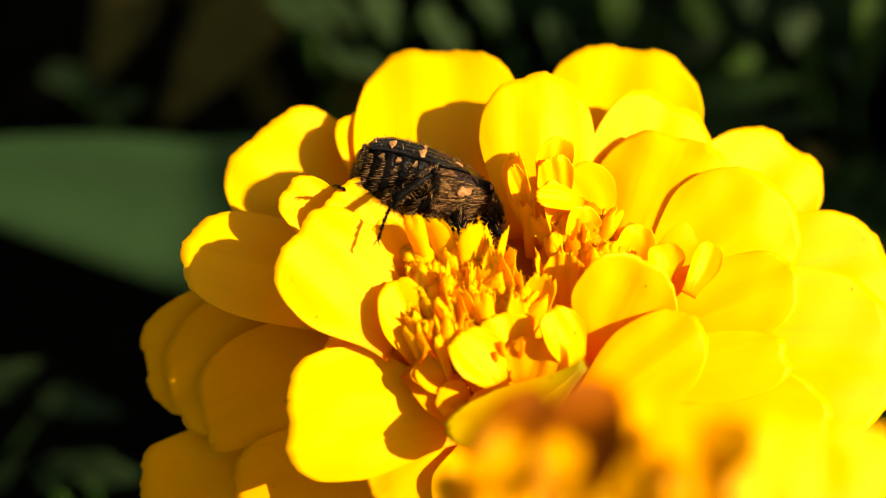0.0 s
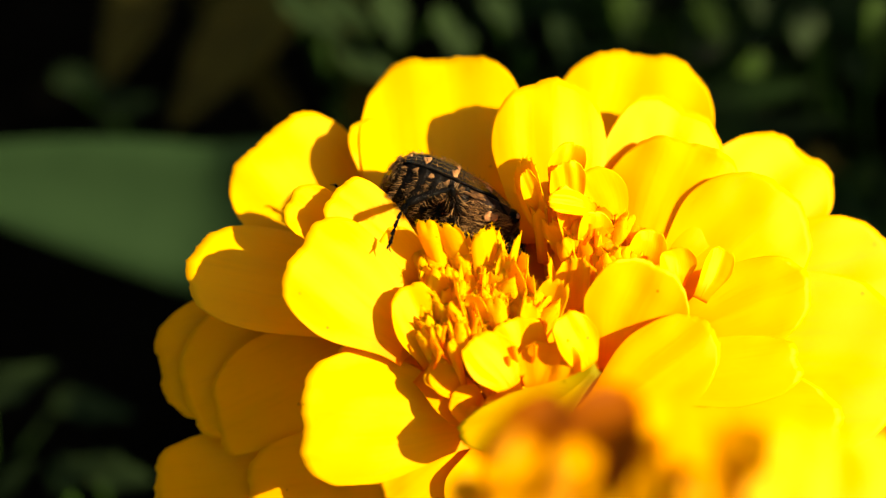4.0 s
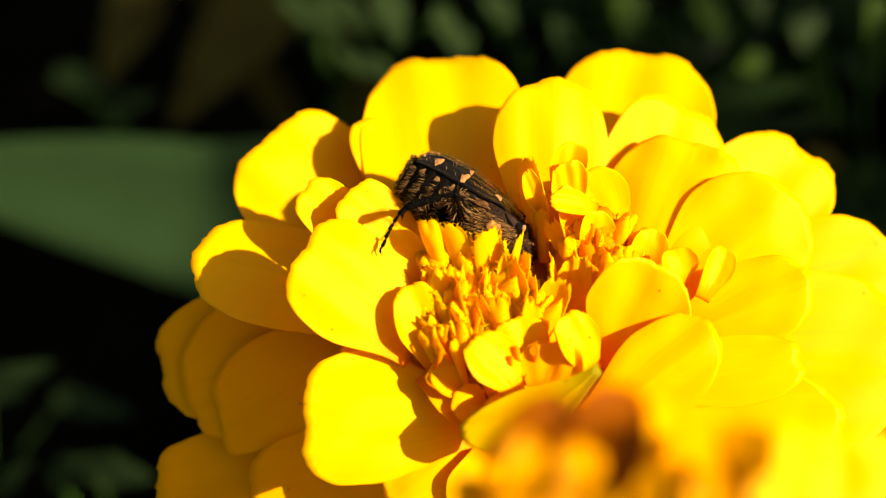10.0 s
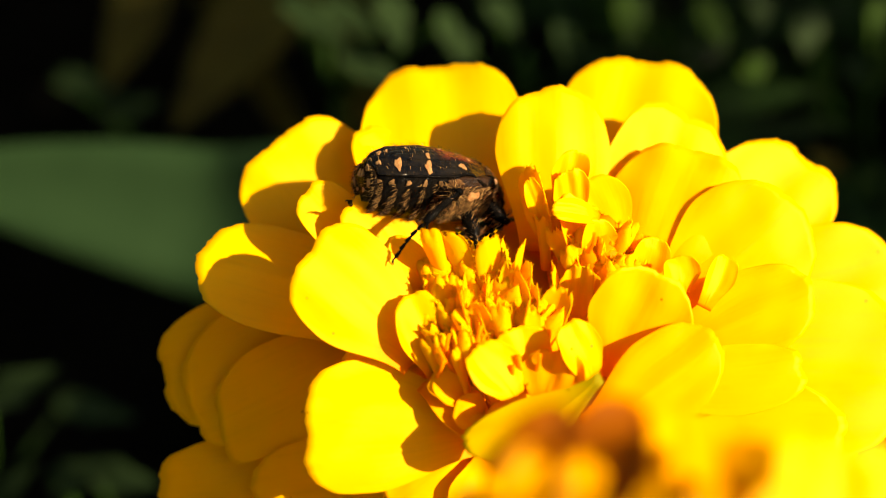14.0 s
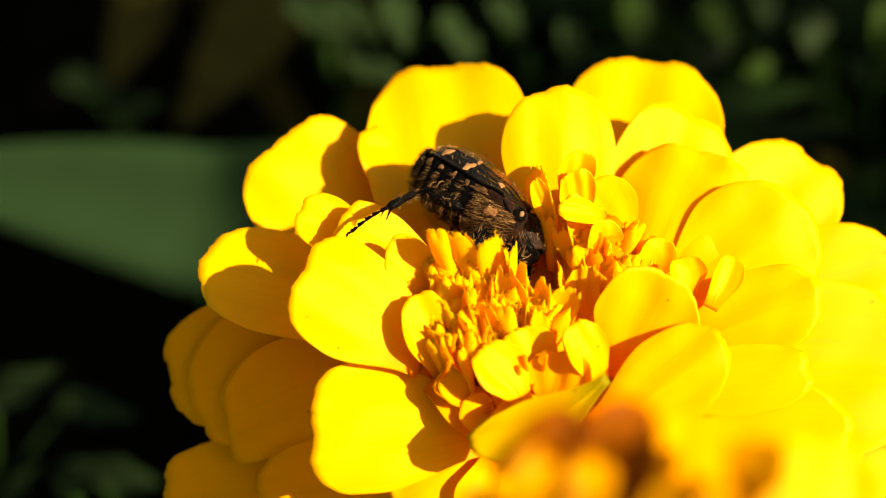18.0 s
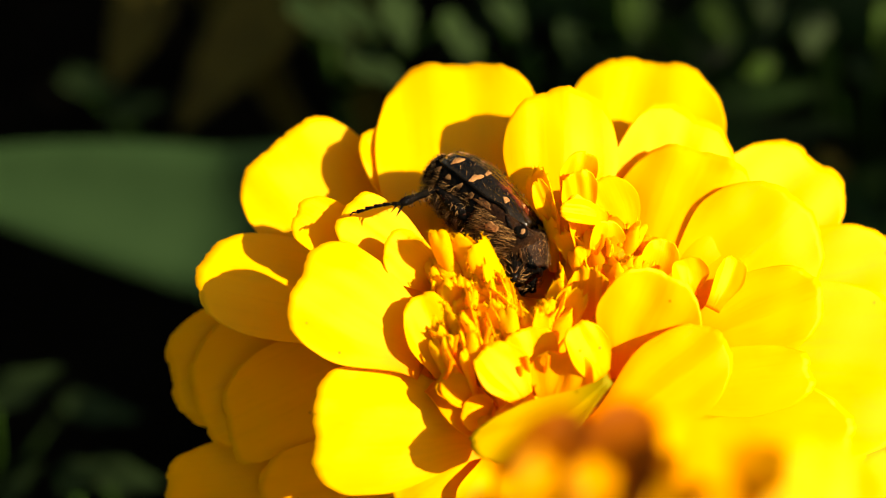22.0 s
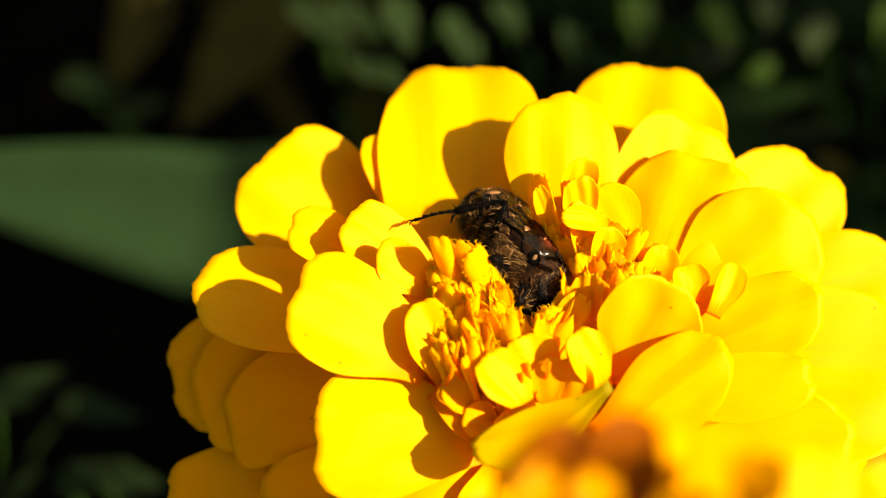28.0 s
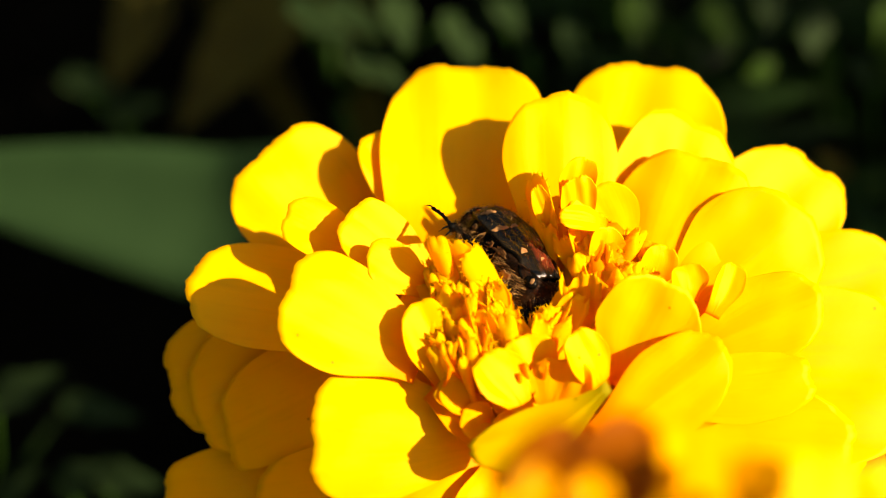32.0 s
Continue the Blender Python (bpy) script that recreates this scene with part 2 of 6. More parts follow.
def sheet_mesh(name, rows, thick, uvs):
    """A thin solid from a grid of (point, normal) rows, with both faces and a closed rim."""
    ns, nt = len(rows), len(rows[0])
    top = [p + n * (thick / 2) for r in rows for p, n in r]
    low = [p - n * (thick / 2) for r in rows for p, n in r]
    verts, k = top + low, ns * nt
    at = lambda i, j: i * nt + j
    faces = []
    for i in range(ns - 1):
        for j in range(nt - 1):
            q = (at(i, j), at(i, j + 1), at(i + 1, j + 1), at(i + 1, j))
            faces.append(q[::-1])
            faces.append(tuple(v + k for v in q))
    rim = [at(0, j) for j in range(nt)] + [at(i, nt - 1) for i in range(1, ns)] + [at(ns - 1, j) for j in range(nt - 2, -1, -1)] + [at(i, 0) for i in range(ns - 2, 0, -1)]
    for a, b in zip(rim, rim[1:] + rim[:1]):
        faces.append((a, b, b + k, a + k))
    me = bpy.data.meshes.new(name)
    me.from_pydata(verts, [], faces)
    flat = [uv for r in uvs for uv in r] * 2
    layer = me.uv_layers.new(name="uv")
    for loop in me.loops:
        layer.data[loop.index].uv = flat[loop.vertex_index]
    me.update()
    return me


def smooth01(x):
    x = min(max(x, 0.0), 1.0)
    return x * x * (3 - 2 * x)


def petal_mesh(base, tip, width, face, arch, cup, curl, neck, blunt, seed, frill=0.0, bow=0.0, lop=None, roll=0.0, ns=20, nt=61):
    """A ray petal from its claw to its broad, faintly lobed tip; millimetres in the head's frame.
    arch lifts the middle, cup raises (or lowers) the sides, curl bends the last third, bow swings the middle
    sideways, lop makes the tip lopsided, and roll turns one long edge over (its sign says which)."""
    rnd = random.Random(seed)
    b, e = Vector(base), Vector(tip)
    length = (e - b).length
    d = (e - b).normalized()
    n = Vector(face)
    n = (n - d * n.dot(d)).normalized()
    side = d.cross(n).normalized()
    mid = (b + e) / 2 + n * arch + side * bow
    ph, ph2, ph3 = rnd.uniform(0, 6), rnd.uniform(0, 6), rnd.uniform(0, 6)
    lop = rnd.uniform(-0.07, 0.07) if lop is None else lop
    rows, uvs = [], []
    for i in range(ns):
        row, uv = [], []
        for j in range(nt):
            t = math.sin(math.pi / 2 * (2 * j / (nt - 1) - 1))
            a = abs(t)
            reach = 1 - blunt * (1 - (1 - min(a, 1.0) ** 2.9) ** 0.46) + lop * t
            reach += 0.013 * math.sin(t * 4.6 + ph) + 0.007 * math.sin(t * 9.5 + ph3) + 0.0035 * math.sin(t * 23 + ph2) + 0.003 * math.sin(t * 41 + ph)
            reach += frill * (0.035 * math.sin(t * 27 + ph) + 0.03 * math.sin(t * 17 + ph2))
            s = (i / (ns - 1)) ** 0.92 * reach
            c = b * (1 - s) ** 2 + mid * (2 * s * (1 - s)) + e * s * s
            g = (mid - b) * (2 * (1 - s)) + (e - mid) * (2 * s)
            nn = side.cross(g).normalized()
            h = width / 2 * (neck + (1 - neck) * smooth01(s / 0.62)) * (1 + 0.018 * math.sin(s * 9 + ph3 + (2.4 if t > 0 else 0)))
            lift = cup * width * t * t * smooth01(s * 1.6)
            lift += curl * length * max(0.0, s - 0.62) ** 2 * 2.6
            lift += 0.011 * width * math.sin(t * 7.5 + ph) * smooth01(s * 1.4) + 0.02 * width * math.sin(s * 5 + t * 2 + ph2) * a
            lift += 0.010 * width * math.exp(-(t / 0.06) ** 2) * (1 - smooth01(s * 1.1)) - 0.006 * width * math.sin(s * 14 + t * 5 + ph3) * smooth01(s * 2 - 0.9)
            lift += frill * width * smooth01(s * 1.2) * (0.07 * math.sin(t * 9 + ph2 + s * 3) + 0.05 * math.sin(s * 9 + ph))
            if roll * t > 0:
                lift += abs(roll) * width * max(0.0, a - 0.55) ** 2 * 4 * math.sin(math.pi * min(1.0, s * 1.15))
            h *= 1 + frill * 0.10 * math.sin(s * 11 + ph2 + (2 if t > 0 else 0))
            p = c + side * (h * t) + nn * lift
            row.append((p * MM, nn))
            uv.append((t * 0.5 + 0.5, s))
        rows.append(row)
        uvs.append(uv)
    return sheet_mesh("petal", rows, 0.09 * MM, uvs)


class Flower:
    """A marigold: an Empty at the foot of its stem that carries stem, calyx, petals and florets."""

    def __init__(self, foot, frame_m, label, seed):
        self.thing = tagged(new("marigold"), label, "flower", "marigolds")
        self.thing.matrix_basis = Matrix.Translation(foot)
        self.m = self.thing.matrix_basis.inverted() @ frame_m
        self.seed = seed

    def petal(self, base, tip, width, face=(0, 0.3, 1), arch=0.6, cup=0.06, curl=0.0, neck=0.5, blunt=0.5, mat=None, label="", frill=0.0, bow=0.0, lop=None, roll=0.0):
        self.seed += 1
        me = petal_mesh(base, tip, width, face, arch, cup, curl, neck, blunt, self.seed, frill, bow, lop, roll)
        return part("petal", me, mat or PETAL, self.thing, label, self.m)

    def finger(self, base, tip):
        """A tall disc floret that stands clear of the rest, from its foot to its tip."""
        self.seed += 1
        b, e = Vector(base) * MM, Vector(tip) * MM
        d = e - b
        return part("floret", FLORETS[self.seed % len(FLORETS)], None, self.thing, "", self.m @ aim(b - d * 0.25, d, self.seed * 47) @ Matrix.Scale(d.length * 1.25 / (4.9 * MM), 4))


def tube_mesh(name, path, radii, sides=10, cap=True):
    """A swept tube along points with a radius at each."""
    verts, faces = [], []
    pts = [Vector(p) for p in path]
    for i, p in enumerate(pts):
        g = (pts[min(i + 1, len(pts) - 1)] - pts[max(i - 1, 0)]).normalized()
        u = g.cross(Vector((0.31, 0.2, 0.93))).normalized()
        v = g.cross(u)
        for k in range(sides):
            a = 2 * math.pi * k / sides
            verts.append(p + (u * math.cos(a) + v * math.sin(a)) * radii[i])
    for i in range(len(pts) - 1):
        for k in range(sides):
            l = (k + 1) % sides
            faces.append((i * sides + k, i * sides + l, (i + 1) * sides + l, (i + 1) * sides + k))
    if cap:
        faces.append(tuple(range(sides))[::-1])
        faces.append(tuple((len(pts) - 1) * sides + k for k in range(sides)))
    me = bpy.data.meshes.new(name)
    me.from_pydata(verts, [], faces)
    me.update()
    return me


def floret_mesh(length, r0, r1, lobe, seed):
    """A tubular disc floret: a stout tube that opens to five pointed teeth fringed with short hairs, hollow at its mouth."""
    rnd = random.Random(seed)
    sides, verts, faces, uvs = 20, [], [], []
    bend, flat = rnd.uniform(-0.4, 0.4), rnd.uniform(0.7, 1.0)
    tall = [rnd.uniform(0.6, 1.25) for _ in range(5)]
    flare = rnd.uniform(0.0, 0.28)

    def put(s, r, k, lift=0.0):
        a = 2 * math.pi * k / sides
        q = r * (1 + 0.03 * math.cos(5 * a) * smooth01(s * 2 - 0.5))
        verts.append(Vector((q * math.cos(a) + bend * s * s, q * flat * math.sin(a), length * s + lift)) * MM)
        uvs.append((k / sides, s))

    for s, r in ((0.0, r0), (0.35, r0 * 1.08), (0.58, r1 * 0.86), (0.74, r1), (0.84, r1 * 1.04)):
        for k in range(sides):
            put(s, r, k)
    for w0, out in ((0.55, 0.5), (1.0, 1.0)):
        for k in range(sides):
            w = (1.0, 0.45, 0.0, 0.45)[k % 4]
            put(0.86, r1 * (1.02 + flare * w * out), k, lobe * w * w0 * tall[((k + 1) // 4) % 5])
    for k in range(sides):
        put(0.86, r1 * 0.72, k, lobe * (0.35, 0.1, 0.0, 0.1)[k % 4])
    for k in range(sides):
        put(0.74, r1 * 0.35, k)
    n = len(verts) // sides
    for i in range(n - 1):
        for k in range(sides):
            l = (k + 1) % sides
            faces.append((i * sides + k, i * sides + l, (i + 1) * sides + l, (i + 1) * sides + k))
    faces.append(tuple((n - 1) * sides + k for k in range(sides)))
    for _ in range(70):
        k = rnd.randrange(sides)
        ring = rnd.choice((4, 5, 6, 6))
        p = verts[ring * sides + k]
        a = 2 * math.pi * k / sides
        o = Vector((math.cos(a), math.sin(a), rnd.uniform(-0.1, 0.9))).normalized() * (rnd.uniform(0.12, 0.26) * MM)
        u = Vector((-math.sin(a), math.cos(a), 0)) * (0.022 * MM)
        k = len(verts)
        verts.extend((p - u, p + u, p + o))
        uvs.extend([(0.5, 0.9)] * 3)
        faces.append((k, k + 1, k + 2))
    me = bpy.data.meshes.new("floret")
    me.from_pydata(verts, [], faces)
    layer = me.uv_layers.new(name="uv")
    for loop in me.loops:
        layer.data[loop.index].uv = uvs[loop.vertex_index]
    me.materials.append(FLORET)
    me.update()
    return me


def bud_mesh(length, r0, r1, seed):
    """A half-closed disc floret: a flattened club with a pointed two- or three-lobed tip and a fringe of short hairs."""
    rnd = random.Random(seed)
    sides, verts, faces, uvs = 16, [], [], []
    bend, flat = rnd.uniform(-0.5, 0.5), rnd.uniform(0.55, 0.85)
    lobes, ph, dip = rnd.choice((2, 3, 3)), rnd.uniform(0, 6), rnd.uniform(0.3, 0.6)
    stations = ((0.0, r0), (0.3, r0 * 1.05), (0.55, r1 * 0.82), (0.75, r1), (0.87, r1 * 1.02), (0.94, r1 * 0.86), (0.985, r1 * 0.52), (1.0, r1 * 0.16))
    for s, r in stations:
        for k in range(sides):
            a = 2 * math.pi * k / sides
            q = r * (1 + 0.08 * math.cos(lobes * a + ph) * smooth01(s * 2 - 0.8))
            peak = 1 - 2 * abs((((lobes * a + ph) / (2 * math.pi)) % 1.0) * 2 - 1) ** 0.8
            z = length * s + dip * peak * smooth01((s - 0.62) / 0.3) * min(1.0, 0.35 + r / r1)
            verts.append(Vector((q * math.cos(a) + bend * s * s, q * flat * math.sin(a), z)) * MM)
            uvs.append((k / sides, s))
    n = len(stations)
    for i in range(n - 1):
        for k in range(sides):
            l = (k + 1) % sides
            faces.append((i * sides + k, i * sides + l, (i + 1) * sides + l, (i + 1) * sides + k))
    faces.append(tuple((n - 1) * sides + k for k in range(sides)))
    for _ in range(130):
        k = rnd.randrange(sides)
        ring = rnd.choice((3, 4, 4, 5, 5, 6))
        p = verts[ring * sides + k]
        a = 2 * math.pi * k / sides + rnd.uniform(-0.2, 0.2)
        o = Vector((math.cos(a), math.sin(a) * flat, rnd.uniform(-0.1, 1.0))).normalized() * (rnd.uniform(0.14, 0.30) * MM)
        u = Vector((-math.sin(a), math.cos(a), 0)) * (0.020 * MM)
        k = len(verts)
        verts.extend((p - u, p + u, p + o))
        uvs.extend([(0.5, 0.95)] * 3)
        faces.append((k, k + 1, k + 2))
    me = bpy.data.meshes.new("floret")
    me.from_pydata(verts, [], faces)
    layer = me.uv_layers.new(name="uv")
    for loop in me.loops:
        layer.data[loop.index].uv = uvs[loop.vertex_index]
    me.materials.append(FLORET)
    me.update()
    return me


def aim(at, way, spin=0.0):
    """A pose at a point with z along way."""
    return Matrix.Translation(at) @ Vector(way).to_track_quat("Z", "Y").to_matrix().to_4x4() @ pose(0, 0, 0, 0, 0, spin)


def dome_mesh(name, centre, rx, ry, rz, rough, seed, nu=28, nv=16):
    """An uneven ellipsoid, in millimetres."""
    verts, faces = [], []
    for i in range(nv + 1):
        th = math.pi * i / nv
        for j in range(nu):
            a = 2 * math.pi * j / nu
            d = Vector((math.sin(th) * math.cos(a), math.sin(th) * math.sin(a), math.cos(th)))
            k = 1 + rough * noise.noise(d * 2.5 + Vector((seed, 0, 0)))
            verts.append(Vector((centre[0] + d.x * rx * k, centre[1] + d.y * ry * k, centre[2] + d.z * rz * k)) * MM)
    for i in range(nv):
        for j in range(nu):
            l = (j + 1) % nu
            faces.append((i * nu + j, (i + 1) * nu + j, (i + 1) * nu + l, i * nu + l))
    me = bpy.data.meshes.new(name)
    me.from_pydata(verts, [], faces)
    me.update()
    return me


def tongue_mesh(length, width, seed):
    """A flat, channelled disc floret with a ragged tip and a fringe of short hairs down its edges."""
    rnd = random.Random(seed)
    n, w, verts, faces, uvs = 13, 9, [], [], []
    bend, hollow, lean = rnd.uniform(-0.9, 0.9), rnd.uniform(0.15, 0.45), rnd.uniform(-0.6, 0.6)
    teeth = [rnd.uniform(-0.40, 0.25) for _ in range(w)]
    for lay in (0.0, 0.16):
        for i in range(n):
            q = i / (n - 1)
            half = width / 2 * (0.55 + 0.45 * smooth01(q * 1.8)) * (1 - 0.35 * max(0.0, (q - 0.8) / 0.2) ** 2)
            for k in range(w):
                t = 2 * k / (w - 1) - 1
                z = length * q + teeth[k] * max(0.0, (q - 0.75) / 0.25)
                verts.append(Vector((half * t + lean * q * q, bend * q * q + hollow * t * t * half - lay * (1 - 0.6 * q), z)) * MM)
                uvs.append(((t + 1) / 2, q))
    m = n * w
    for i in range(n - 1):
        for k in range(w - 1):
            f = (i * w + k, i * w + k + 1, (i + 1) * w + k + 1, (i + 1) * w + k)
            faces.extend((f, tuple(v + m for v in f[::-1])))
        for k in (0, w - 1):
            faces.append((i * w + k, (i + 1) * w + k, (i + 1) * w + k + m, i * w + k + m))
    for k in range(w - 1):
        faces.append(((n - 1) * w + k, (n - 1) * w + k + 1, (n - 1) * w + k + 1 + m, (n - 1) * w + k + m))
    for _ in range(80):
        side = rnd.choice((-1, 1))
        i = rnd.randrange(5, n)
        p = verts[i * w + (0 if side < 0 else w - 1)] if rnd.random() < 0.75 else verts[(n - 1) * w + rnd.randrange(w)]
        o = Vector((side * rnd.uniform(0.3, 1), rnd.uniform(-0.4, 0.4), rnd.uniform(0, 1))).normalized() * (rnd.uniform(0.14, 0.30) * MM)
        u = Vector((0, 0.1, 1)) * (0.022 * MM)
        k = len(verts)
        verts.extend((p - u, p + u, p + o))
        uvs.extend([(0.5, 0.95)] * 3)
        faces.append((k, k + 1, k + 2))
    me = bpy.data.meshes.new("floret")
    me.from_pydata(verts, [], faces)
    layer = me.uv_layers.new(name="uv")
    for loop in me.loops:
        layer.data[loop.index].uv = uvs[loop.vertex_index]
    me.materials.append(FLORET)
    me.update()
    return me


FLORETS = [bud_mesh(l, 0.44, r, 20 + i) for i, (l, r) in enumerate(((4.8, 0.72), (5.2, 0.68), (5.0, 0.82), (4.5, 0.70), (4.9, 0.78)))]
FLORETS += [tongue_mesh(l, w, 60 + i) for i, (l, w) in enumerate(((5.2, 1.8), (5.0, 2.1), (5.4, 1.6), (4.8, 1.9), (5.1, 2.2)))]
FLORETS += [floret_mesh(l, 0.42, 0.62, 0.6, i) for i, l in enumerate((4.6, 5.0))]


# ---- ground ----
def ground():
    verts, faces, n = [], [], 60
    steps = [math.copysign(abs(k / n) ** 3 * 60, k) for k in range(-n, n + 1)]
    for y in steps:
        for x in steps:
            z = 0.006 * noise.noise(Vector((x * 14, y * 14, 0))) + 0.012 * noise.noise(Vector((x * 4, y * 4, 3)))
            verts.append((x, y, z - 0.008))
    w = len(steps)
    for i in range(w - 1):
        for j in range(w - 1):
            faces.append((i * w + j, i * w + j + 1, (i + 1) * w + j + 1, (i + 1) * w + j))
    me = bpy.data.meshes.new("ground")
    me.from_pydata(verts, [], faces)
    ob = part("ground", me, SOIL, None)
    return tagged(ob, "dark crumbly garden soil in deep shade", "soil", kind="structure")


ground()

# ---- the main flower ----
flower = Flower((0.0, 0.02, 0.0), HEAD, "large yellow marigold in full bloom with an orange centre", 100)
up = flower.thing.matrix_basis.inverted()
NECK = HEAD @ Vector((5 * MM, -6 * MM, -17 * MM))
part("stem", tube_mesh("stem", [up @ Vector((0, 0.02, -0.02)), up @ Vector((0.004, 0.021, 0.08)), up @ Vector((0.004, 0.018, 0.16)), up @ NECK], [0.0032, 0.003, 0.0028, 0.004], 12), STEM, flower.thing, "ribbed green stem")
part("receptacle", dome_mesh("receptacle", (5.5, -5, -8), 10, 9, 6, 0.1, 3), PETAL_DEEP, flower.thing, "orange cushion under the florets", flower.m)
part("calyx", tube_mesh("calyx", [Vector((5, -6, z)) * MM for z in (-20, -17, -12, -8, -5)], [0.0025, 0.006, 0.0085, 0.0095, 0.009], 18), STEM, flower.thing, "green calyx cup", flower.m)

petal_a = flower.petal((0.67, -1.21, -4.00), (-0.54, 15.62, -11.50), 13.43, face=(0.1,0.2,1), cup=0.03, curl=-0.10, blunt=0.52, neck=0.75)
flower.petal((7.88, 0.45, -3.00), (7.83, 12.62, -4.00), 8.54, face=(0.15,0.3,1), cup=-0.05, curl=-0.1, blunt=0.4, neck=0.6)
flower.petal((12.27, 1.76, -7.00), (16.38, 15.75, -13.00), 12.93, face=(0,0.2,1), cup=0.04, blunt=0.52)
flower.petal((13.71, -1.22, -5.00), (18.67, 10.96, -8.00), 10.39, face=(0.3,0.3,1), blunt=0.52)
flower.petal((17.42, -2.10, -7.00), (28.42, 7.72, -10.00), 10.37, face=(0.3,0.3,1), blunt=0.52)
flower.petal((14.12, -2.00, -2.00), (18.37, 8.04, -4.00), 10.00, face=(-0.1,0.4,1), cup=-0.05)
flower.petal((16.17, -4.04, -2.00), (25.15, 3.92, -2.00), 10.21, face=(0.3,0.3,1), cup=-0.04)
flower.petal((18.95, -5.48, -6.00), (34.79, -1.76, -7.00), 11.58, face=(0.3,0.3,1))
flower.petal((16.07, -6.29, 1.00), (25.38, -2.31, 2.00), 6.46, face=(0.3,0.3,1), cup=-0.05)
flower.petal((17.33, -8.29, -4.00), (33.99, -8.29, -4.00), 13.74, face=(0.3,0.3,1))
flower.petal((13.02, -9.26, 3.00), (24.38, -7.63, 4.00), 4.98, face=(0.3,0.3,1), cup=-0.05)
flower.petal((13.44, -11.56, 0.00), (27.65, -12.30, 2.00), 7.83, face=(0.3,0.3,1))
flower.petal((11.28, -8.29, 3.00), (14.29, -1.01, 6.00), 7.50, face=(0.2,0.3,1), cup=0.1, arch=0.2, neck=0.3)
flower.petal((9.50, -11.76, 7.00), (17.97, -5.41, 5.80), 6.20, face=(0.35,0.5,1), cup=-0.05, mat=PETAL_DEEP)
flower.petal((2.54, -11.59, 3.60), (-9.43, -11.00, 6.20), 8.96, face=(0.15, 0.3, 1), cup=-0.05, blunt=0.26, neck=0.42, lop=-0.02, roll=-0.03)
petal_q = flower.petal((-1.77, -6.60, 3.40), (-9.58, 0.15, 5.50), 7.82, face=(0.2, 0.3, 1), cup=-0.05, blunt=0.30, neck=0.5, lop=0.03)
petal_r = flower.petal((-3.92, -4.04, -4.00), (-18.13, -0.69, -2.00), 8.08, face=(0.1, 0.4, 1), cup=-0.04, neck=0.85, blunt=0.36, lop=-0.02)
petal_s = flower.petal((-6.30, 0.04, -9.00), (-13.88, 8.62, -8.00), 11.30, face=(0.1, 0.4, 1), cup=-0.03, blunt=0.40, lop=0.02, neck=0.7)
petal_t = flower.petal((-4.86, -1.18, -2.00), (-10.20, 3.86, -0.40), 4.21, face=(0.2, 0.3, 1), blunt=0.34)
petal_u = flower.petal((-0.98, -2.07, -1.60), (-7.20, 3.76, 1.00), 5.05, face=(0.2, 0.4, 1), blunt=0.27, neck=0.55)
petal_v = flower.petal((-0.87, -2.53, 1.20), (-4.34, 0.66, 3.00), 3.60, face=(0.2, 0.3, 1), blunt=0.36)
flower.petal((-0.23, -8.59, 3.60), (-2.73, -2.58, 5.00), 3.67, face=(0.3, 0.1, 1), cup=0.13, neck=0.4, blunt=0.4)
flower.petal((4.91, -9.71, 6.00), (2.01, -5.84, 6.80), 3.73, face=(0.35, 0.2, 1), cup=0.10, neck=0.35, blunt=0.36, frill=0.18)
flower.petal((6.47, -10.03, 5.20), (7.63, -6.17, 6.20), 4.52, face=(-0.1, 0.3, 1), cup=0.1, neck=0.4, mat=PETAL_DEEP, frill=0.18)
flower.petal((9.89, -8.34, 5.40), (7.90, -4.28, 6.60), 3.15, face=(0.35, 0.1, 1), cup=0.12, neck=0.5, frill=0.12)
# Shaded petals at lower left: part of their shade is this deeper orange.
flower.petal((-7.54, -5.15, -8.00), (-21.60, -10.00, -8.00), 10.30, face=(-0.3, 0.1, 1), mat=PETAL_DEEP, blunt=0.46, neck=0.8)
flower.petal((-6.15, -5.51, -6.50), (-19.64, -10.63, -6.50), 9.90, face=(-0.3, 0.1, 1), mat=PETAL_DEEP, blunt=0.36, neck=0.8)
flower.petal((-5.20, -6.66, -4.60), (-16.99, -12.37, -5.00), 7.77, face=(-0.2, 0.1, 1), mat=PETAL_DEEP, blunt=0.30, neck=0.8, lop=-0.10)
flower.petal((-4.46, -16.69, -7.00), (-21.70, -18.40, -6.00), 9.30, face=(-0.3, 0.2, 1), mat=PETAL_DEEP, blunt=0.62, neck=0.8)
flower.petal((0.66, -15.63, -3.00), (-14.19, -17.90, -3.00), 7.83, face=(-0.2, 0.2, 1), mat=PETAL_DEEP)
flower.petal((2.19, -12.89, 2.00), (-3.60, -17.21, 4.00), 7.67, face=(-0.2,0.3,1))
flower.petal((3.72, -13.14, 3.00), (2.50, -18.54, 5.00), 5.69, face=(0,0.4,1))
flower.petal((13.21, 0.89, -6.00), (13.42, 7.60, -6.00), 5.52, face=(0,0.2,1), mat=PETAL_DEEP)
flower.petal((17.67, -3.45, 3.00), (19.43, 0.12, 2.00), 2.15, face=(0.2,0.2,1), cup=0.25, frill=0.12)
flower.petal((11.96, 0.44, -1.00), (9.44, 5.32, 0.00), 5.60, face=(0.1,0.2,1), cup=0.1, frill=0.14)
flower.petal((8.12, 3.88, -1.00), (9.36, 7.56, 0.00), 2.60, face=(0,0.2,1), cup=0.2, frill=0.12)
flower.finger((7.04, 1.64, 0.00), (5.46, 5.74, 1.00))
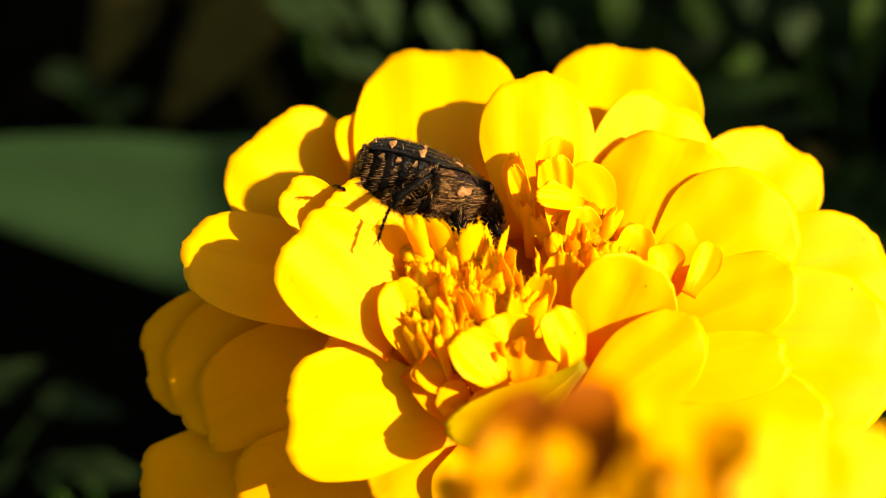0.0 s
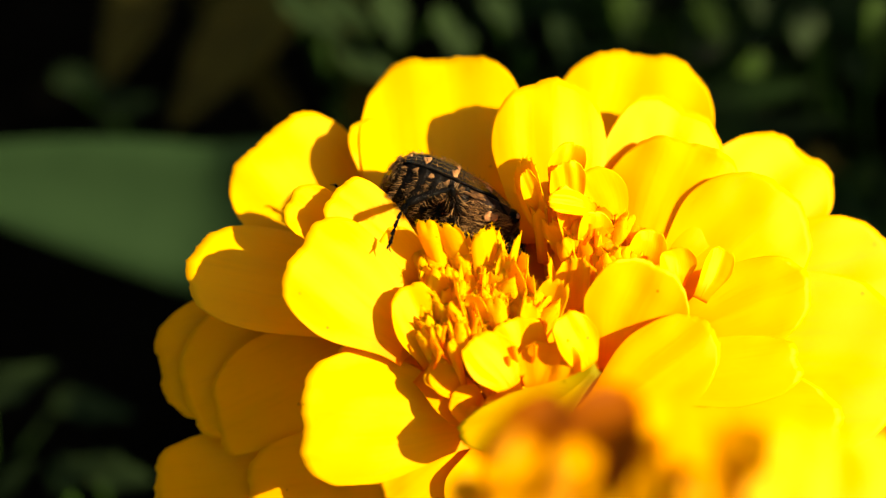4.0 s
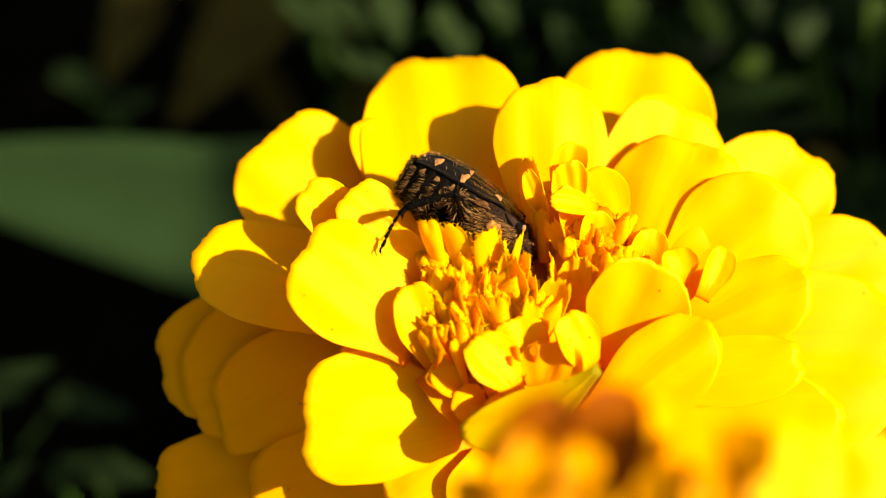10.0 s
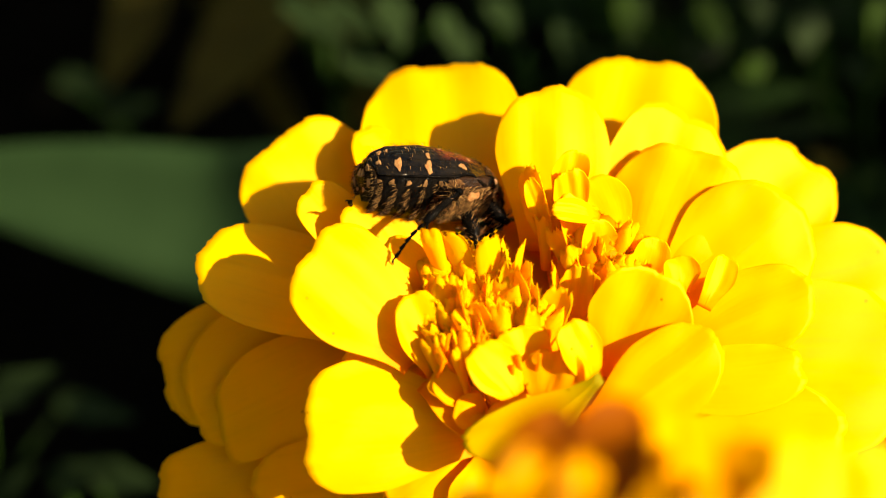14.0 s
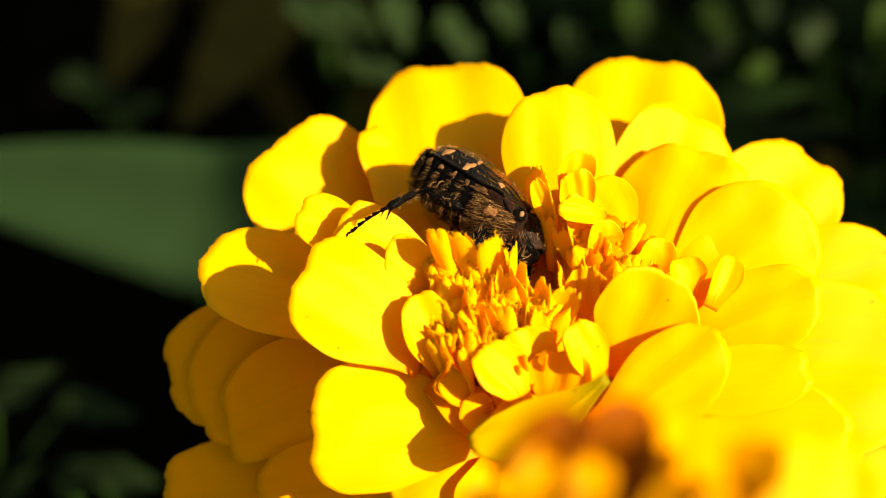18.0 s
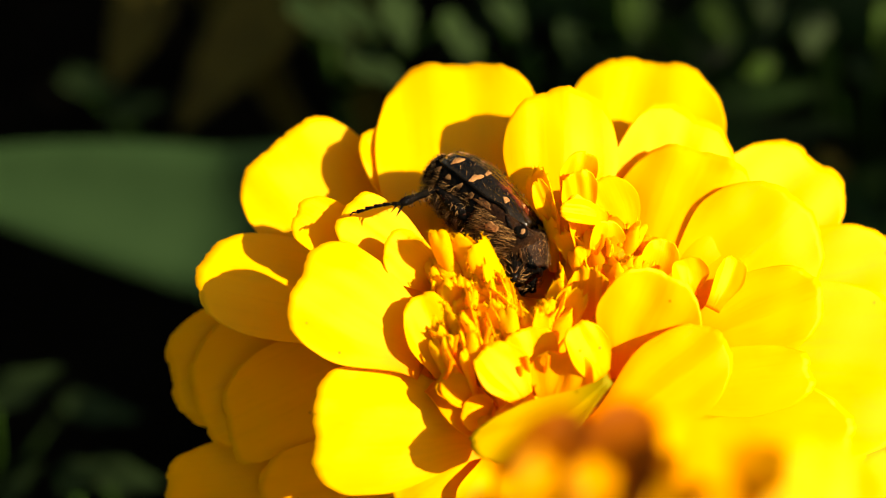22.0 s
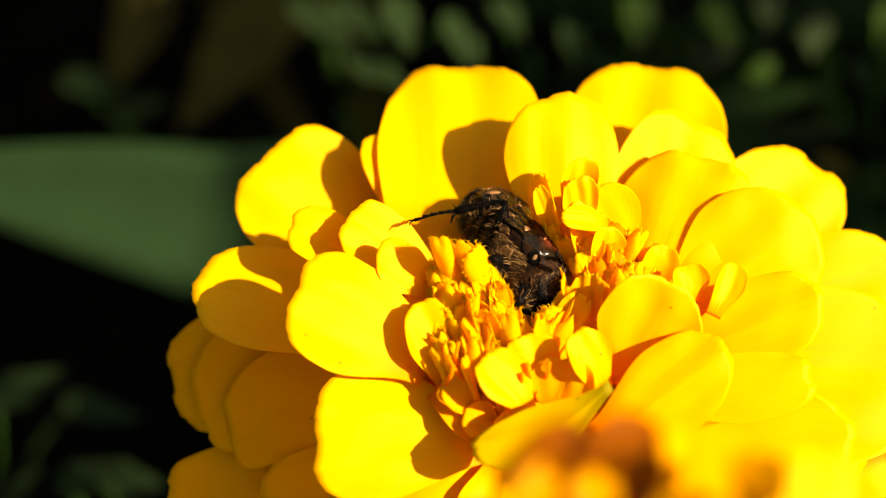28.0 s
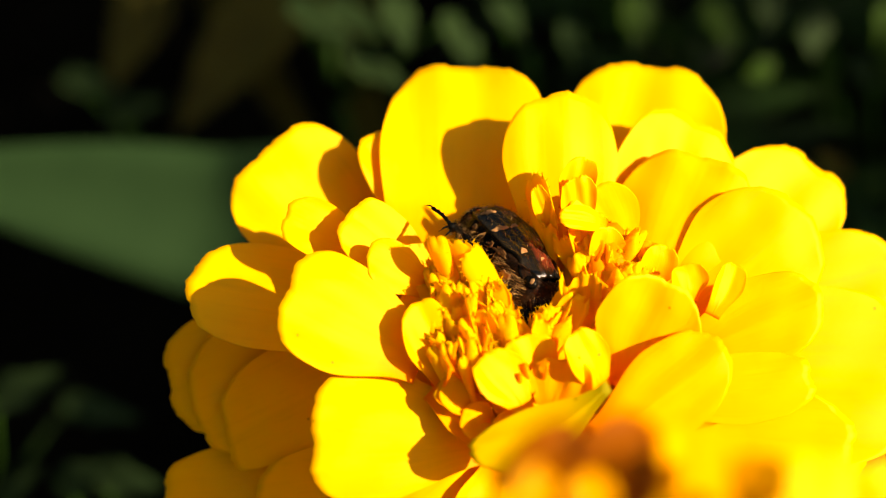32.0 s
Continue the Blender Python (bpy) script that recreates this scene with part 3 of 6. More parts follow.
flower.petal((9.88, -7.54, 9.50), (1.16, -11.93, 9.00), 4.05, face=(0.2, 0.45, 0.85), cup=-0.06, arch=-0.4, blunt=0.62, neck=0.22, mat=OLIVE_PETAL, frill=0.12, bow=-1.6)
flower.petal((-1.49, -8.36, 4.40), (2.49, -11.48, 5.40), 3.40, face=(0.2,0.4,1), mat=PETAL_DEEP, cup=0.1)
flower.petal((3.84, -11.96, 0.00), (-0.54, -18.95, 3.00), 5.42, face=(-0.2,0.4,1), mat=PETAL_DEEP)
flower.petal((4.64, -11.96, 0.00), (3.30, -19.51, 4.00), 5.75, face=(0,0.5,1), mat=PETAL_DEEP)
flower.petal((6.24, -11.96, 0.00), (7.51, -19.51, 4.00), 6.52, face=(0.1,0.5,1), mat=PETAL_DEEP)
flower.petal((8.55, -11.04, 1.00), (12.88, -18.75, 4.00), 6.52, face=(0.1,0.5,1))
flower.petal((11.84, -11.16, 0.00), (19.82, -17.19, 2.00), 7.44, face=(0.1,0.5,1))
flower.petal((14.79, -11.68, -1.00), (28.93, -15.72, -1.00), 8.08, face=(0.1,0.5,1))
flower.petal((-0.61, 0.48, -8.00), (-6.20, 9.80, -7.40), 5.60, face=(0.5, 0.3, 1))
flower.petal((1.03, -6.72, 0.60), (-3.91, -2.50, 2.20), 5.12, face=(0.2, 0.3, 1), blunt=0.4)
fingers = []
flower.finger((-0.16, -1.53, 2.00), (-1.29, 1.94, 4.60))
flower.finger((1.48, -1.71, 2.50), (0.61, 1.57, 4.20))
fingers.append((flower.finger((3.43, -2.30, 2.50), (2.59, 1.10, 4.60)), (2.59, 1.10, 4.60)))
fingers.append((flower.finger((4.30, -3.06, 3.00), (5.47, 0.04, 4.80)), (5.47, 0.04, 4.80)))
fingers.append((flower.finger((5.66, -5.19, 3.00), (6.14, -1.78, 5.00)), (6.14, -1.78, 5.00)))
fingers.append((flower.finger((6.82, -5.39, 3.00), (7.64, -2.24, 4.80)), (7.64, -2.24, 4.80)))
flower.petal((8.66, -5.05, 2.00), (10.11, -1.12, 3.00), 2.40, face=(-0.5,0.2,1), cup=0.25, mat=PETAL_DEEP)
flower.finger((7.11, 0.04, -1.00), (6.77, 3.21, 1.00))
flower.finger((0.61, -7.98, 4.40), (-1.48, -6.02, 5.20))
flower.petal((0.61, -9.06, 5.00), (-1.09, -8.06, 5.60), 2.26, face=(0.2,0.4,1), cup=0.1, mat=PETAL_DEEP)
flower.finger((1.76, -7.60, 4.40), (0.60, -3.74, 5.40))
flower.petal((13.84, -1.56, 0.00), (14.49, 1.42, 1.00), 2.77, face=(0.2,0.2,1), cup=0.2, frill=0.12)
flower.petal((16.21, -2.49, 2.50), (15.82, 0.04, 2.50), 2.73, face=(0.2,0.2,1), cup=0.2, frill=0.12)
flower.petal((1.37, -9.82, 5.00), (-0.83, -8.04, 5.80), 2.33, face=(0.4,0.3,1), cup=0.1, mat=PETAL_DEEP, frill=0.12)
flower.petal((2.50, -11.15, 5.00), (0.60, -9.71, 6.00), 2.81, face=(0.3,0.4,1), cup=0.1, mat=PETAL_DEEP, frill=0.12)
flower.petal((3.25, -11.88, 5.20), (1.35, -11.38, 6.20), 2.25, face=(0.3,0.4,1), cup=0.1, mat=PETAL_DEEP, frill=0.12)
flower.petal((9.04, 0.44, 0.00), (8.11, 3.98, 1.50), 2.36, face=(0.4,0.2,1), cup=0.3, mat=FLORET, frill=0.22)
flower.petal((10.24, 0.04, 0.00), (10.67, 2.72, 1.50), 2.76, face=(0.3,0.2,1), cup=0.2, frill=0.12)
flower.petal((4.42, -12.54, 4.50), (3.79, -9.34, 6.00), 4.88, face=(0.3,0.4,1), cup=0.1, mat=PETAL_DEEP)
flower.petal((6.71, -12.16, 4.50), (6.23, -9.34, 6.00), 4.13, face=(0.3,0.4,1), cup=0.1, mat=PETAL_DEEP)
# mostly hidden filler petal, added to keep sun off the lower-left petals
flower.petal((-0.55, -8.38, 2.00), (-7.09, -6.71, 3.50), 3.66, face=(0.1,0.3,1))
flower.finger((0.42, -8.49, 5.00), (-0.68, -5.51, 6.00))
flower.finger((1.36, -8.85, 5.20), (0.67, -6.03, 6.20))
flower.finger((-0.53, -7.77, 4.60), (-1.74, -5.17, 5.40))
flower.petal((5.56, -9.48, 4.60), (4.44, -4.70, 5.80), 4.24, face=(0.2, 0.2, 1), cup=0.06, neck=0.4, blunt=0.34, frill=0.12)
flower.petal((9.61, -4.21, 1.50), (9.20, -1.12, 3.20), 1.79, face=(-0.3, 0.2, 1), cup=0.15, neck=0.6, mat=PETAL_DEEP)
flower.finger((8.46, -4.07, 2.00), (7.37, -0.73, 3.40))
flower.petal((8.93, -5.25, 2.00), (9.05, -0.54, 4.00), 2.40, face=(-0.3, 0.1, 1), cup=0.12, neck=0.7, blunt=0.25, mat=PETAL_DEEP, frill=0.3)
flower.petal((10.73, 2.73, 1.00), (7.29, 3.45, 3.00), 1.80, face=(0.1, 0.3, 1), cup=0.15, neck=0.5, blunt=0.3, frill=0.25)
flower.petal((8.93, 2.79, -1.00), (8.55, 6.17, 1.00), 2.64, face=(0.1, 0.2, 1), cup=0.1, neck=0.6, blunt=0.35, frill=0.25)
flower.petal((7.08, 2.05, -0.50), (5.75, 5.55, 1.50), 1.43, face=(-0.2, 0.2, 1), cup=0.2, neck=0.6, blunt=0.5, frill=0.25)


# florets of the crowded centre
PRESSED = []


def aside(x, y):
    """How far a floret with its tip at (x, y) of the head is pressed aside where the beetle burrows in, in millimetres."""
    if x < 5.8:
        over = y - 2.1 + 1.5 * x
        return Vector((-0.83, -0.55, -0.15)) * ((over * 0.555 + 0.2) * MM) if over > 0 else None
    u, v = (x - 5.0) / 3.1, (y + 1.9) / 3.2
    if math.hypot(u, v) > 1.0 or y < -2.5:
        return None
    a = math.atan2(v, u)
    return Vector((5.0 + 3.3 * math.cos(a) - x, -1.9 + 3.4 * math.sin(a) - y, -0.4)) * MM


def florets(tip, spread, slope, way, count, seed, fall=0.25, size=1.0):
    """A tuft of disc florets whose tips cover an oval of the head and rise by slope towards its lower edge."""
    rnd = random.Random(seed)
    for k in range(count):
        r = math.sqrt((k + 0.5) / count)
        a = k * 2.39996 + rnd.uniform(-0.3, 0.3)
        u, v = r * math.cos(a), r * math.sin(a)
        w = (Vector(way) + Vector((u * fall, v * fall * 0.5, 0)) + Vector((rnd.uniform(-0.30, 0.30), rnd.uniform(-0.15, 0.1), rnd.uniform(-0.22, 0.22)))).normalized()
        at = Vector((tip[0] + spread[0] * u, tip[1] + spread[1] * v, tip[2] - slope * v + rnd.uniform(-0.8, 0.7))) * MM
        me, s = rnd.choice(FLORETS), size * rnd.choice((0.8, 0.95, 1.05, 1.2)) * rnd.uniform(0.9, 1.1)
        rest = flower.m @ aim(at - w * (4.7 * s * MM), w, rnd.uniform(0, 360)) @ Matrix.Scale(s, 4)
        ob = part("floret", me, None, flower.thing, "", rest)
        push = aside(at.x / MM, at.y / MM)
        if push is not None:
            PRESSED.append((ob, at, push))


florets((1.9, -2.2, 3.6), (4.0, 3.2), 2.0, (-0.12, 0.93, 0.38), 104, 1, 0.35, 1.08)
florets((10.9, 0.9, 0.5), (2.7, 2.4), 1.4, (0.08, 0.93, 0.38), 62, 2, 0.35, 1.05)
florets((6.2, -3.4, 4.2), (1.5, 0.8), 0.3, (0.05, 0.95, 0.3), 16, 3, 0.3, 1.1)
florets((1.2, -5.6, 4.5), (2.4, 1.4), 0.8, (-0.1, 0.9, 0.45), 22, 4, 0.5, 0.9)
# loose, bent styles between the florets
for b, e, bow in (
    ((0.61, -7.55, 5.00), (1.90, -4.43, 6.60), 0.5),
    ((0.23, -7.17, 5.00), (0.41, -4.99, 6.60), -0.3),
    ((2.31, -7.93, 5.00), (2.01, -5.55, 6.60), 0.2),
    ((1.18, -8.12, 5.00), (-0.34, -5.92, 6.60), -0.3),
    ((5.73, -7.93, 5.00), (6.00, -6.30, 6.60), 0.2),
    ((5.35, -8.12, 5.00), (4.88, -6.37, 6.60), -0.2),
    ((-0.91, -8.30, 5.00), (-0.34, -6.67, 6.60), 0.2),
    ((7.62, -8.12, 5.00), (8.05, -5.92, 6.60), 0.2),
    ((9.52, 0.42, 5.00), (9.72, 1.71, 6.60), 0.1),
    ((4.21, -8.30, 5.00), (4.32, -7.04, 6.60), 0.1)):
    b, e = Vector(b), Vector(e)
    way = [b.lerp(e, i / 7) + Vector((bow * math.sin(math.pi * i / 7) + bow * 0.8 * (i / 7) ** 3, 0, 0.5 * math.sin(math.pi * i / 7))) for i in range(8)]
    part("style", tube_mesh("style", [q * MM for q in way], [r * MM for r in (0.16, 0.15, 0.14, 0.13, 0.13, 0.13, 0.14, 0.17)], 8), FLORET, flower.thing, "", flower.m)
for ob, tip in fingers:
    push = aside(tip[0], tip[1])
    if push is not None:
        PRESSED.append((ob, Vector(tip) * MM, push))
# filler domes added below the tips, so the gaps don't go dark
part("cushion", dome_mesh("cushion", (1.5, -5.1, 0.6), 4.3, 4.3, 3.5, 0.35, 8), FLORET, flower.thing, "orange dome added to brighten the gaps between florets", flower.m)
part("cushion", dome_mesh("cushion", (10.7, -1.0, -1.7), 3.3, 4.0, 3.2, 0.35, 9), FLORET, flower.thing, "orange dome added to brighten the gaps between florets", flower.m)


# ---- the second bloom, close before the lens ----
CLOSER = Matrix.Translation((0, 0.4 * MM, 96.5 * MM)) @ Matrix.Scale(0.80, 4) @ Matrix.Translation((0, 0, -96.5 * MM))
NEAR = HEAD @ CLOSER @ Matrix.Translation((14.0 * MM, -28.2 * MM, 23 * MM)) @ pose(0, 0, 0, -35, 6, 0)
near = Flower((0.03, -0.05, 0.0), NEAR, "second yellow marigold in front, shade in its middle coloured brown", 300)
up = near.thing.matrix_basis.inverted()
part("stem", tube_mesh("stem", [up @ Vector((0.03, -0.05, -0.02)), up @ Vector((0.022, -0.045, 0.1)), up @ Vector((0.014, -0.035, 0.2)), up @ (NEAR @ Vector((0, 0, -0.012)))], [0.003, 0.003, 0.0026, 0.003], 12), STEM, near.thing, "green stem")
part("calyx", tube_mesh("calyx", [Vector((0, 0, z)) * MM for z in (-15, -11, -7, -4)], [0.003, 0.006, 0.0075, 0.007], 16), STEM, near.thing, "green calyx cup", near.m)
part("receptacle", dome_mesh("receptacle", (0, 0, -4), 7, 7, 4, 0.12, 5), BROWN_PETAL, near.thing, "brown cushion", near.m)
rnd = random.Random(77)
for ring, (count, reach, rise, wide) in enumerate(((13, 13.5, -2.0, 7.5), (11, 11, 0.3, 6.5), (9, 7.5, 1.0, 5.5))):
    for k in range(count):
        a = 2 * math.pi * (k + 0.5 * ring + rnd.uniform(-0.15, 0.15)) / count
        d = Vector((math.cos(a), math.sin(a), 0))
        near.petal(d * 3 + Vector((0, 0, -2)), d * reach * rnd.uniform(0.9, 1.1) + Vector((0, 0, rise + rnd.uniform(-0.8, 0.8))), wide * rnd.uniform(0.9, 1.1), (d.x * -0.3, d.y * -0.3, 1), mat=BROWN_PETAL if ring == 2 and k % 3 == 0 else None)
near_ring, near.m, near.seed = near.m, up @ HEAD @ CLOSER, 400
# The brown pieces here are shade laid in as petal colour.
near.petal((2.03, -11.98, 22.20), (6.30, -9.53, 20.94), 2.26, face=(-0.5,0.5,0.7), mat=DARK_SHADE_PETAL, frill=0.5)
near.petal((4.50, -12.28, 22.20), (8.65, -9.61, 20.94), 2.26, face=(-0.5,0.5,0.7), mat=DARK_SHADE_PETAL, frill=0.5)
near.petal((6.96, -12.60, 22.20), (10.38, -9.14, 19.66), 2.55, face=(-0.7,0.4,0.6), mat=BROWN_PETAL)
near.petal((10.50, -14.74, 22.20), (10.44, -9.46, 19.66), 2.24, face=(0.1,0.4,1), mat=DARK_SHADE_PETAL)
near.petal((15.94, -14.25, 24.75), (16.98, -10.57, 23.47), 2.27, face=(0.1,0.4,1), mat=DARK_SHADE_PETAL)
near.petal((7.91, -14.88, 27.28), (6.48, -10.64, 27.28), 2.15, face=(0,0.3,1), mat=BROWN_PETAL, frill=0.22)
near.petal((6.08, -14.62, 28.55), (4.62, -10.73, 27.28), 1.87, face=(0.1,0.3,1), mat=BROWN_PETAL, frill=0.22)
near.petal((4.39, -14.62, 28.55), (2.90, -11.44, 27.28), 1.87, face=(0.1,0.3,1), mat=BROWN_PETAL, frill=0.22)
near.petal((8.78, -14.88, 27.28), (8.20, -10.78, 26.02), 1.75, face=(-0.4,0.3,0.8), mat=BROWN_PETAL, frill=0.22)
near.petal((11.86, -15.16, 26.02), (13.27, -8.43, 22.20), 4.62, face=(0.1,0.3,1), mat=PETAL_DEEP)
near.petal((18.87, -15.46, 26.02), (20.15, -9.80, 23.47), 5.75, face=(0.2,0.3,1))
near.petal((21.88, -15.74, 24.75), (24.82, -10.74, 22.20), 5.85, face=(0.2,0.3,1))
near.petal((14.96, -15.98, 22.20), (16.05, -9.84, 18.39), 4.85, face=(0.1,0.3,1))
near.petal((10.11, -14.62, 29.83), (10.53, -10.88, 29.83), 2.21, face=(-0.5,0.3,1), mat=BROWN_PETAL, frill=0.22)
near.petal((16.47, -14.90, 29.83), (16.19, -11.44, 29.83), 3.31, face=(0.2,0.3,1))
near.petal((12.88, -14.90, 29.83), (12.74, -11.30, 29.83), 2.49, face=(0,0.3,1), mat=BROWN_PETAL, frill=0.22)
near.petal((2.20, -10.45, 28.55), (6.48, -8.43, 27.28), 2.9, face=(-0.3, 0.5, 0.8), mat=DARK_SHADE_PETAL)
near.petal((5.66, -9.41, 28.55), (10.07, -8.06, 27.28), 2.6, face=(-0.5, 0.4, 0.8), mat=DARK_SHADE_PETAL)
near.petal((9.12, -12.65, 28.55), (9.30, -8.14, 27.28), 3.0, face=(-0.6, 0.2, 0.8), mat=DARK_SHADE_PETAL)
near.petal((2.37, -12.69, 29.83), (4.67, -9.97, 28.55), 2.32, face=(0.1, 0.3, 1), mat=BROWN_PETAL)
near.petal((5.83, -12.69, 29.83), (7.21, -10.25, 28.55), 2.21, face=(0.1, 0.3, 1), mat=BROWN_PETAL)
near.petal((14.53, -12.08, 28.55), (15.81, -9.44, 27.28), 3.1, face=(-0.5, 0.2, 0.8), mat=BROWN_PETAL)
near.petal((11.35, -12.69, 29.83), (11.85, -11.10, 28.55), 1.66, face=(0.1, 0.3, 1), mat=DARK_SHADE_PETAL)
near.petal((2.51, -15.46, 26.02), (0.93, -12.46, 24.75), 2.37, face=(0.1,0.3,1), mat=PETAL_DEEP)
for k in range(40):
    r, a = 4.5 * math.sqrt((k + 0.5) / 40), k * 2.39996
    part("floret", FLORETS[k % 8], None, near.thing, "", near_ring @ aim(Vector((r * math.cos(a), r * math.sin(a), -1.5)) * MM, (math.cos(a) * r * 0.08, math.sin(a) * r * 0.08, 1)))


def bone(a, b, up=(0, 0, 1)):
    """A pose at a with x towards b, in millimetres."""
    a, b, u = Vector(a), Vector(b), Vector(up)
    x = (b - a).normalized()
    y = u.cross(x).normalized()
    z = x.cross(y)
    m = Matrix((x, y, z)).transposed().to_4x4()
    return Matrix.Translation(a * MM) @ m


# ---- leaves and plants behind ----
def leaflet(verts, faces, base, way, side, nrm, length, width):
    """A toothed lance-shaped leaflet, folded a little along its midrib, with a thickness."""
    k, n = len(verts), 7
    for lay in (0.0, -0.00025):
        for i in range(n):
            s = i / (n - 1)
            w = width * math.sin(math.pi * min(1, 0.06 + s * 0.94) ** 0.8) * (1 + (0.16 if i % 2 else -0.1))
            c = base + way * (length * s) + nrm * (lay - 0.10 * length * s * s)
            verts.extend((c - side * w / 2 + nrm * w * 0.18, c, c + side * w / 2 + nrm * w * 0.18))
    for i in range(n - 1):
        for j in range(2):
            a = k + i * 3 + j
            q = (a, a + 1, a + 4, a + 3)
            faces.append(q)
            faces.append(tuple(v + n * 3 for v in q[::-1]))
    for i in range(n - 1):
        for j in (0, 2):
            a = k + i * 3 + j
            faces.append((a, a + 3, a + 3 + n * 3, a + n * 3))


def pinnate_mesh(length, pairs, size, seed):
    """A feathered marigold leaf along x, with paired leaflets and one at the end."""
    rnd = random.Random(seed)
    verts, faces = [], []
    sag = rnd.uniform(0.1, 0.35)

    def rib(s):
        return Vector((length * s, 0.04 * length * math.sin(s * 3 + seed), -sag * length * s * s))

    for k in range(pairs):
        s = 0.22 + 0.75 * k / pairs
        for side in (-1, 1):
            lean = rnd.uniform(0.75, 1.15)
            way = Vector((math.cos(lean), side * math.sin(lean), rnd.uniform(-0.25, 0.15) - sag * s)).normalized()
            nrm = Vector((rnd.uniform(-0.3, 0.3), rnd.uniform(-0.3, 0.3), 1))
            nrm = (nrm - way * nrm.dot(way)).normalized()
            leaflet(verts, faces, rib(s), way, way.cross(nrm), nrm, size * rnd.uniform(0.8, 1.1) * (0.65 + 0.7 * math.sin(math.pi * s)), size * 0.27)
    way = Vector((1, 0, -2 * sag)).normalized()
    leaflet(verts, faces, rib(1), way, Vector((0, 1, 0)), way.cross(Vector((0, -1, 0))), size, size * 0.3)
    me = tube_mesh("leaf", [rib(i / 8) for i in range(9)], [0.0011 - 0.0007 * i / 8 for i in range(9)], 6)
    bm = bmesh.new()
    bm.from_mesh(me)
    vs = [bm.verts.new(v) for v in verts]
    for f in faces:
        bm.faces.new([vs[i] for i in f])
    bm.to_mesh(me)
    bm.free()
    return me


LEAVES = [pinnate_mesh(l, p, z, i) for i, (l, p, z) in enumerate(((0.075, 6, 0.026), (0.09, 7, 0.028), (0.06, 5, 0.022), (0.085, 6, 0.03)))]


def plant(foot, top, count, seed, label="bushy marigold plant with feathered dark green leaves"):
    """A leafy plant: a stem from its foot to its top, with feathered leaves in a spiral."""
    rnd = random.Random(seed)
    thing = tagged(new("leafy_plant"), label, "plant", "plants behind the flower")
    thing.matrix_basis = Matrix.Translation(foot)
    a, b = Vector((0, 0, -0.02)), Vector(top) - Vector(foot)
    bow = Vector((rnd.uniform(-0.02, 0.02), rnd.uniform(-0.02, 0.02), 0))
    line = lambda s: a * (1 - s) + b * s + bow * math.sin(math.pi * s)
    part("stem", tube_mesh("stem", [line(i / 6) for i in range(7)], [0.0034 - 0.0018 * i / 6 for i in range(7)], 8), STEM, thing)
    for k in range(count):
        s = 0.25 + 0.74 * (k + rnd.random() * 0.5) / count
        turn = k * 137.5 + rnd.uniform(-25, 25)
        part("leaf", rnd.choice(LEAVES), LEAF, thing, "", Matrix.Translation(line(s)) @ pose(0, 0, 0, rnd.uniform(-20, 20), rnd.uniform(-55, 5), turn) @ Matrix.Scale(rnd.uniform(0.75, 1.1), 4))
    return thing


# leaves added out of sight on the main flower's own stem, shading the bed
rnd = random.Random(12)
for k in range(16):
    z = 0.06 + 0.13 * k / 16
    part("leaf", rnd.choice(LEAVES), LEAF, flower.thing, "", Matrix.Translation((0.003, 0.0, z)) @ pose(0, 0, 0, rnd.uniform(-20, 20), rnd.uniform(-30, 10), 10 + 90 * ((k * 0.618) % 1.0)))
plant((0.14, 0.22, 0), (0.15, 0.23, 0.12), 6, 3)
plant((0.08, 0.36, 0), (0.07, 0.38, 0.11), 6, 5)
plant((0.18, 0.35, 0), (0.19, 0.36, 0.14), 9, 6)
plant((0.13, 0.10, 0), (0.13, 0.12, 0.11), 4, 9)


def lobed(foot, top, lobes, label="marigold plant with broad grey-green leaflets in shade"):
    """A plant whose broad upper leaflets run from given places to given tips, each on its own stalk."""
    thing = tagged(new("leafy_plant"), label, "plant", "plants behind the flower")
    thing.matrix_basis = Matrix.Translation(foot)
    f, t = Vector(foot), Vector(top) - Vector(foot)
    part("stem", tube_mesh("stem", [Vector((0, 0, -0.02)), t * 0.5 + Vector((0.004, 0.003, 0)), t], [0.0028, 0.0022, 0.001], 8), LEAF, thing)
    for a, b, width, *tint in lobes:
        a, b = Vector(a) - f, Vector(b) - f
        way = (b - a).normalized()
        nrm = Vector((0.1, -0.75, 0.65))
        nrm = (nrm - way * nrm.dot(way)).normalized()
        verts, faces = [], []
        leaflet(verts, faces, Vector((0, 0, 0)), way, way.cross(nrm), nrm, (b - a).length, width)
        me = bpy.data.meshes.new("leaflet")
        me.from_pydata(verts, [], faces)
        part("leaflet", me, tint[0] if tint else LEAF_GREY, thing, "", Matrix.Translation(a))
        part("leaf_stalk", tube_mesh("leaf_stalk", [t * 0.93, (t * 0.93 + a) / 2 + Vector((0, 0.006, -0.004)), a + way * 0.002], [0.0008, 0.0006, 0.0004], 6), LEAF, thing)


lobed((-0.0115, 0.1464, 0.0000), (-0.0215, 0.1344, 0.1856), [((-0.0246, 0.1091, 0.2090), (-0.0142, 0.0976, 0.2083), 0.00434), ((-0.0182, 0.1092, 0.2092), (-0.0106, 0.0983, 0.2092), 0.00350), ((-0.0092, 0.1096, 0.2095), (-0.0064, 0.0972, 0.2080), 0.00485), ((-0.0156, 0.1041, 0.2030), (-0.0068, 0.0936, 0.2036), 0.00485), ((-0.0007, 0.1079, 0.2076), (0.0018, 0.0961, 0.2068), 0.00335)])
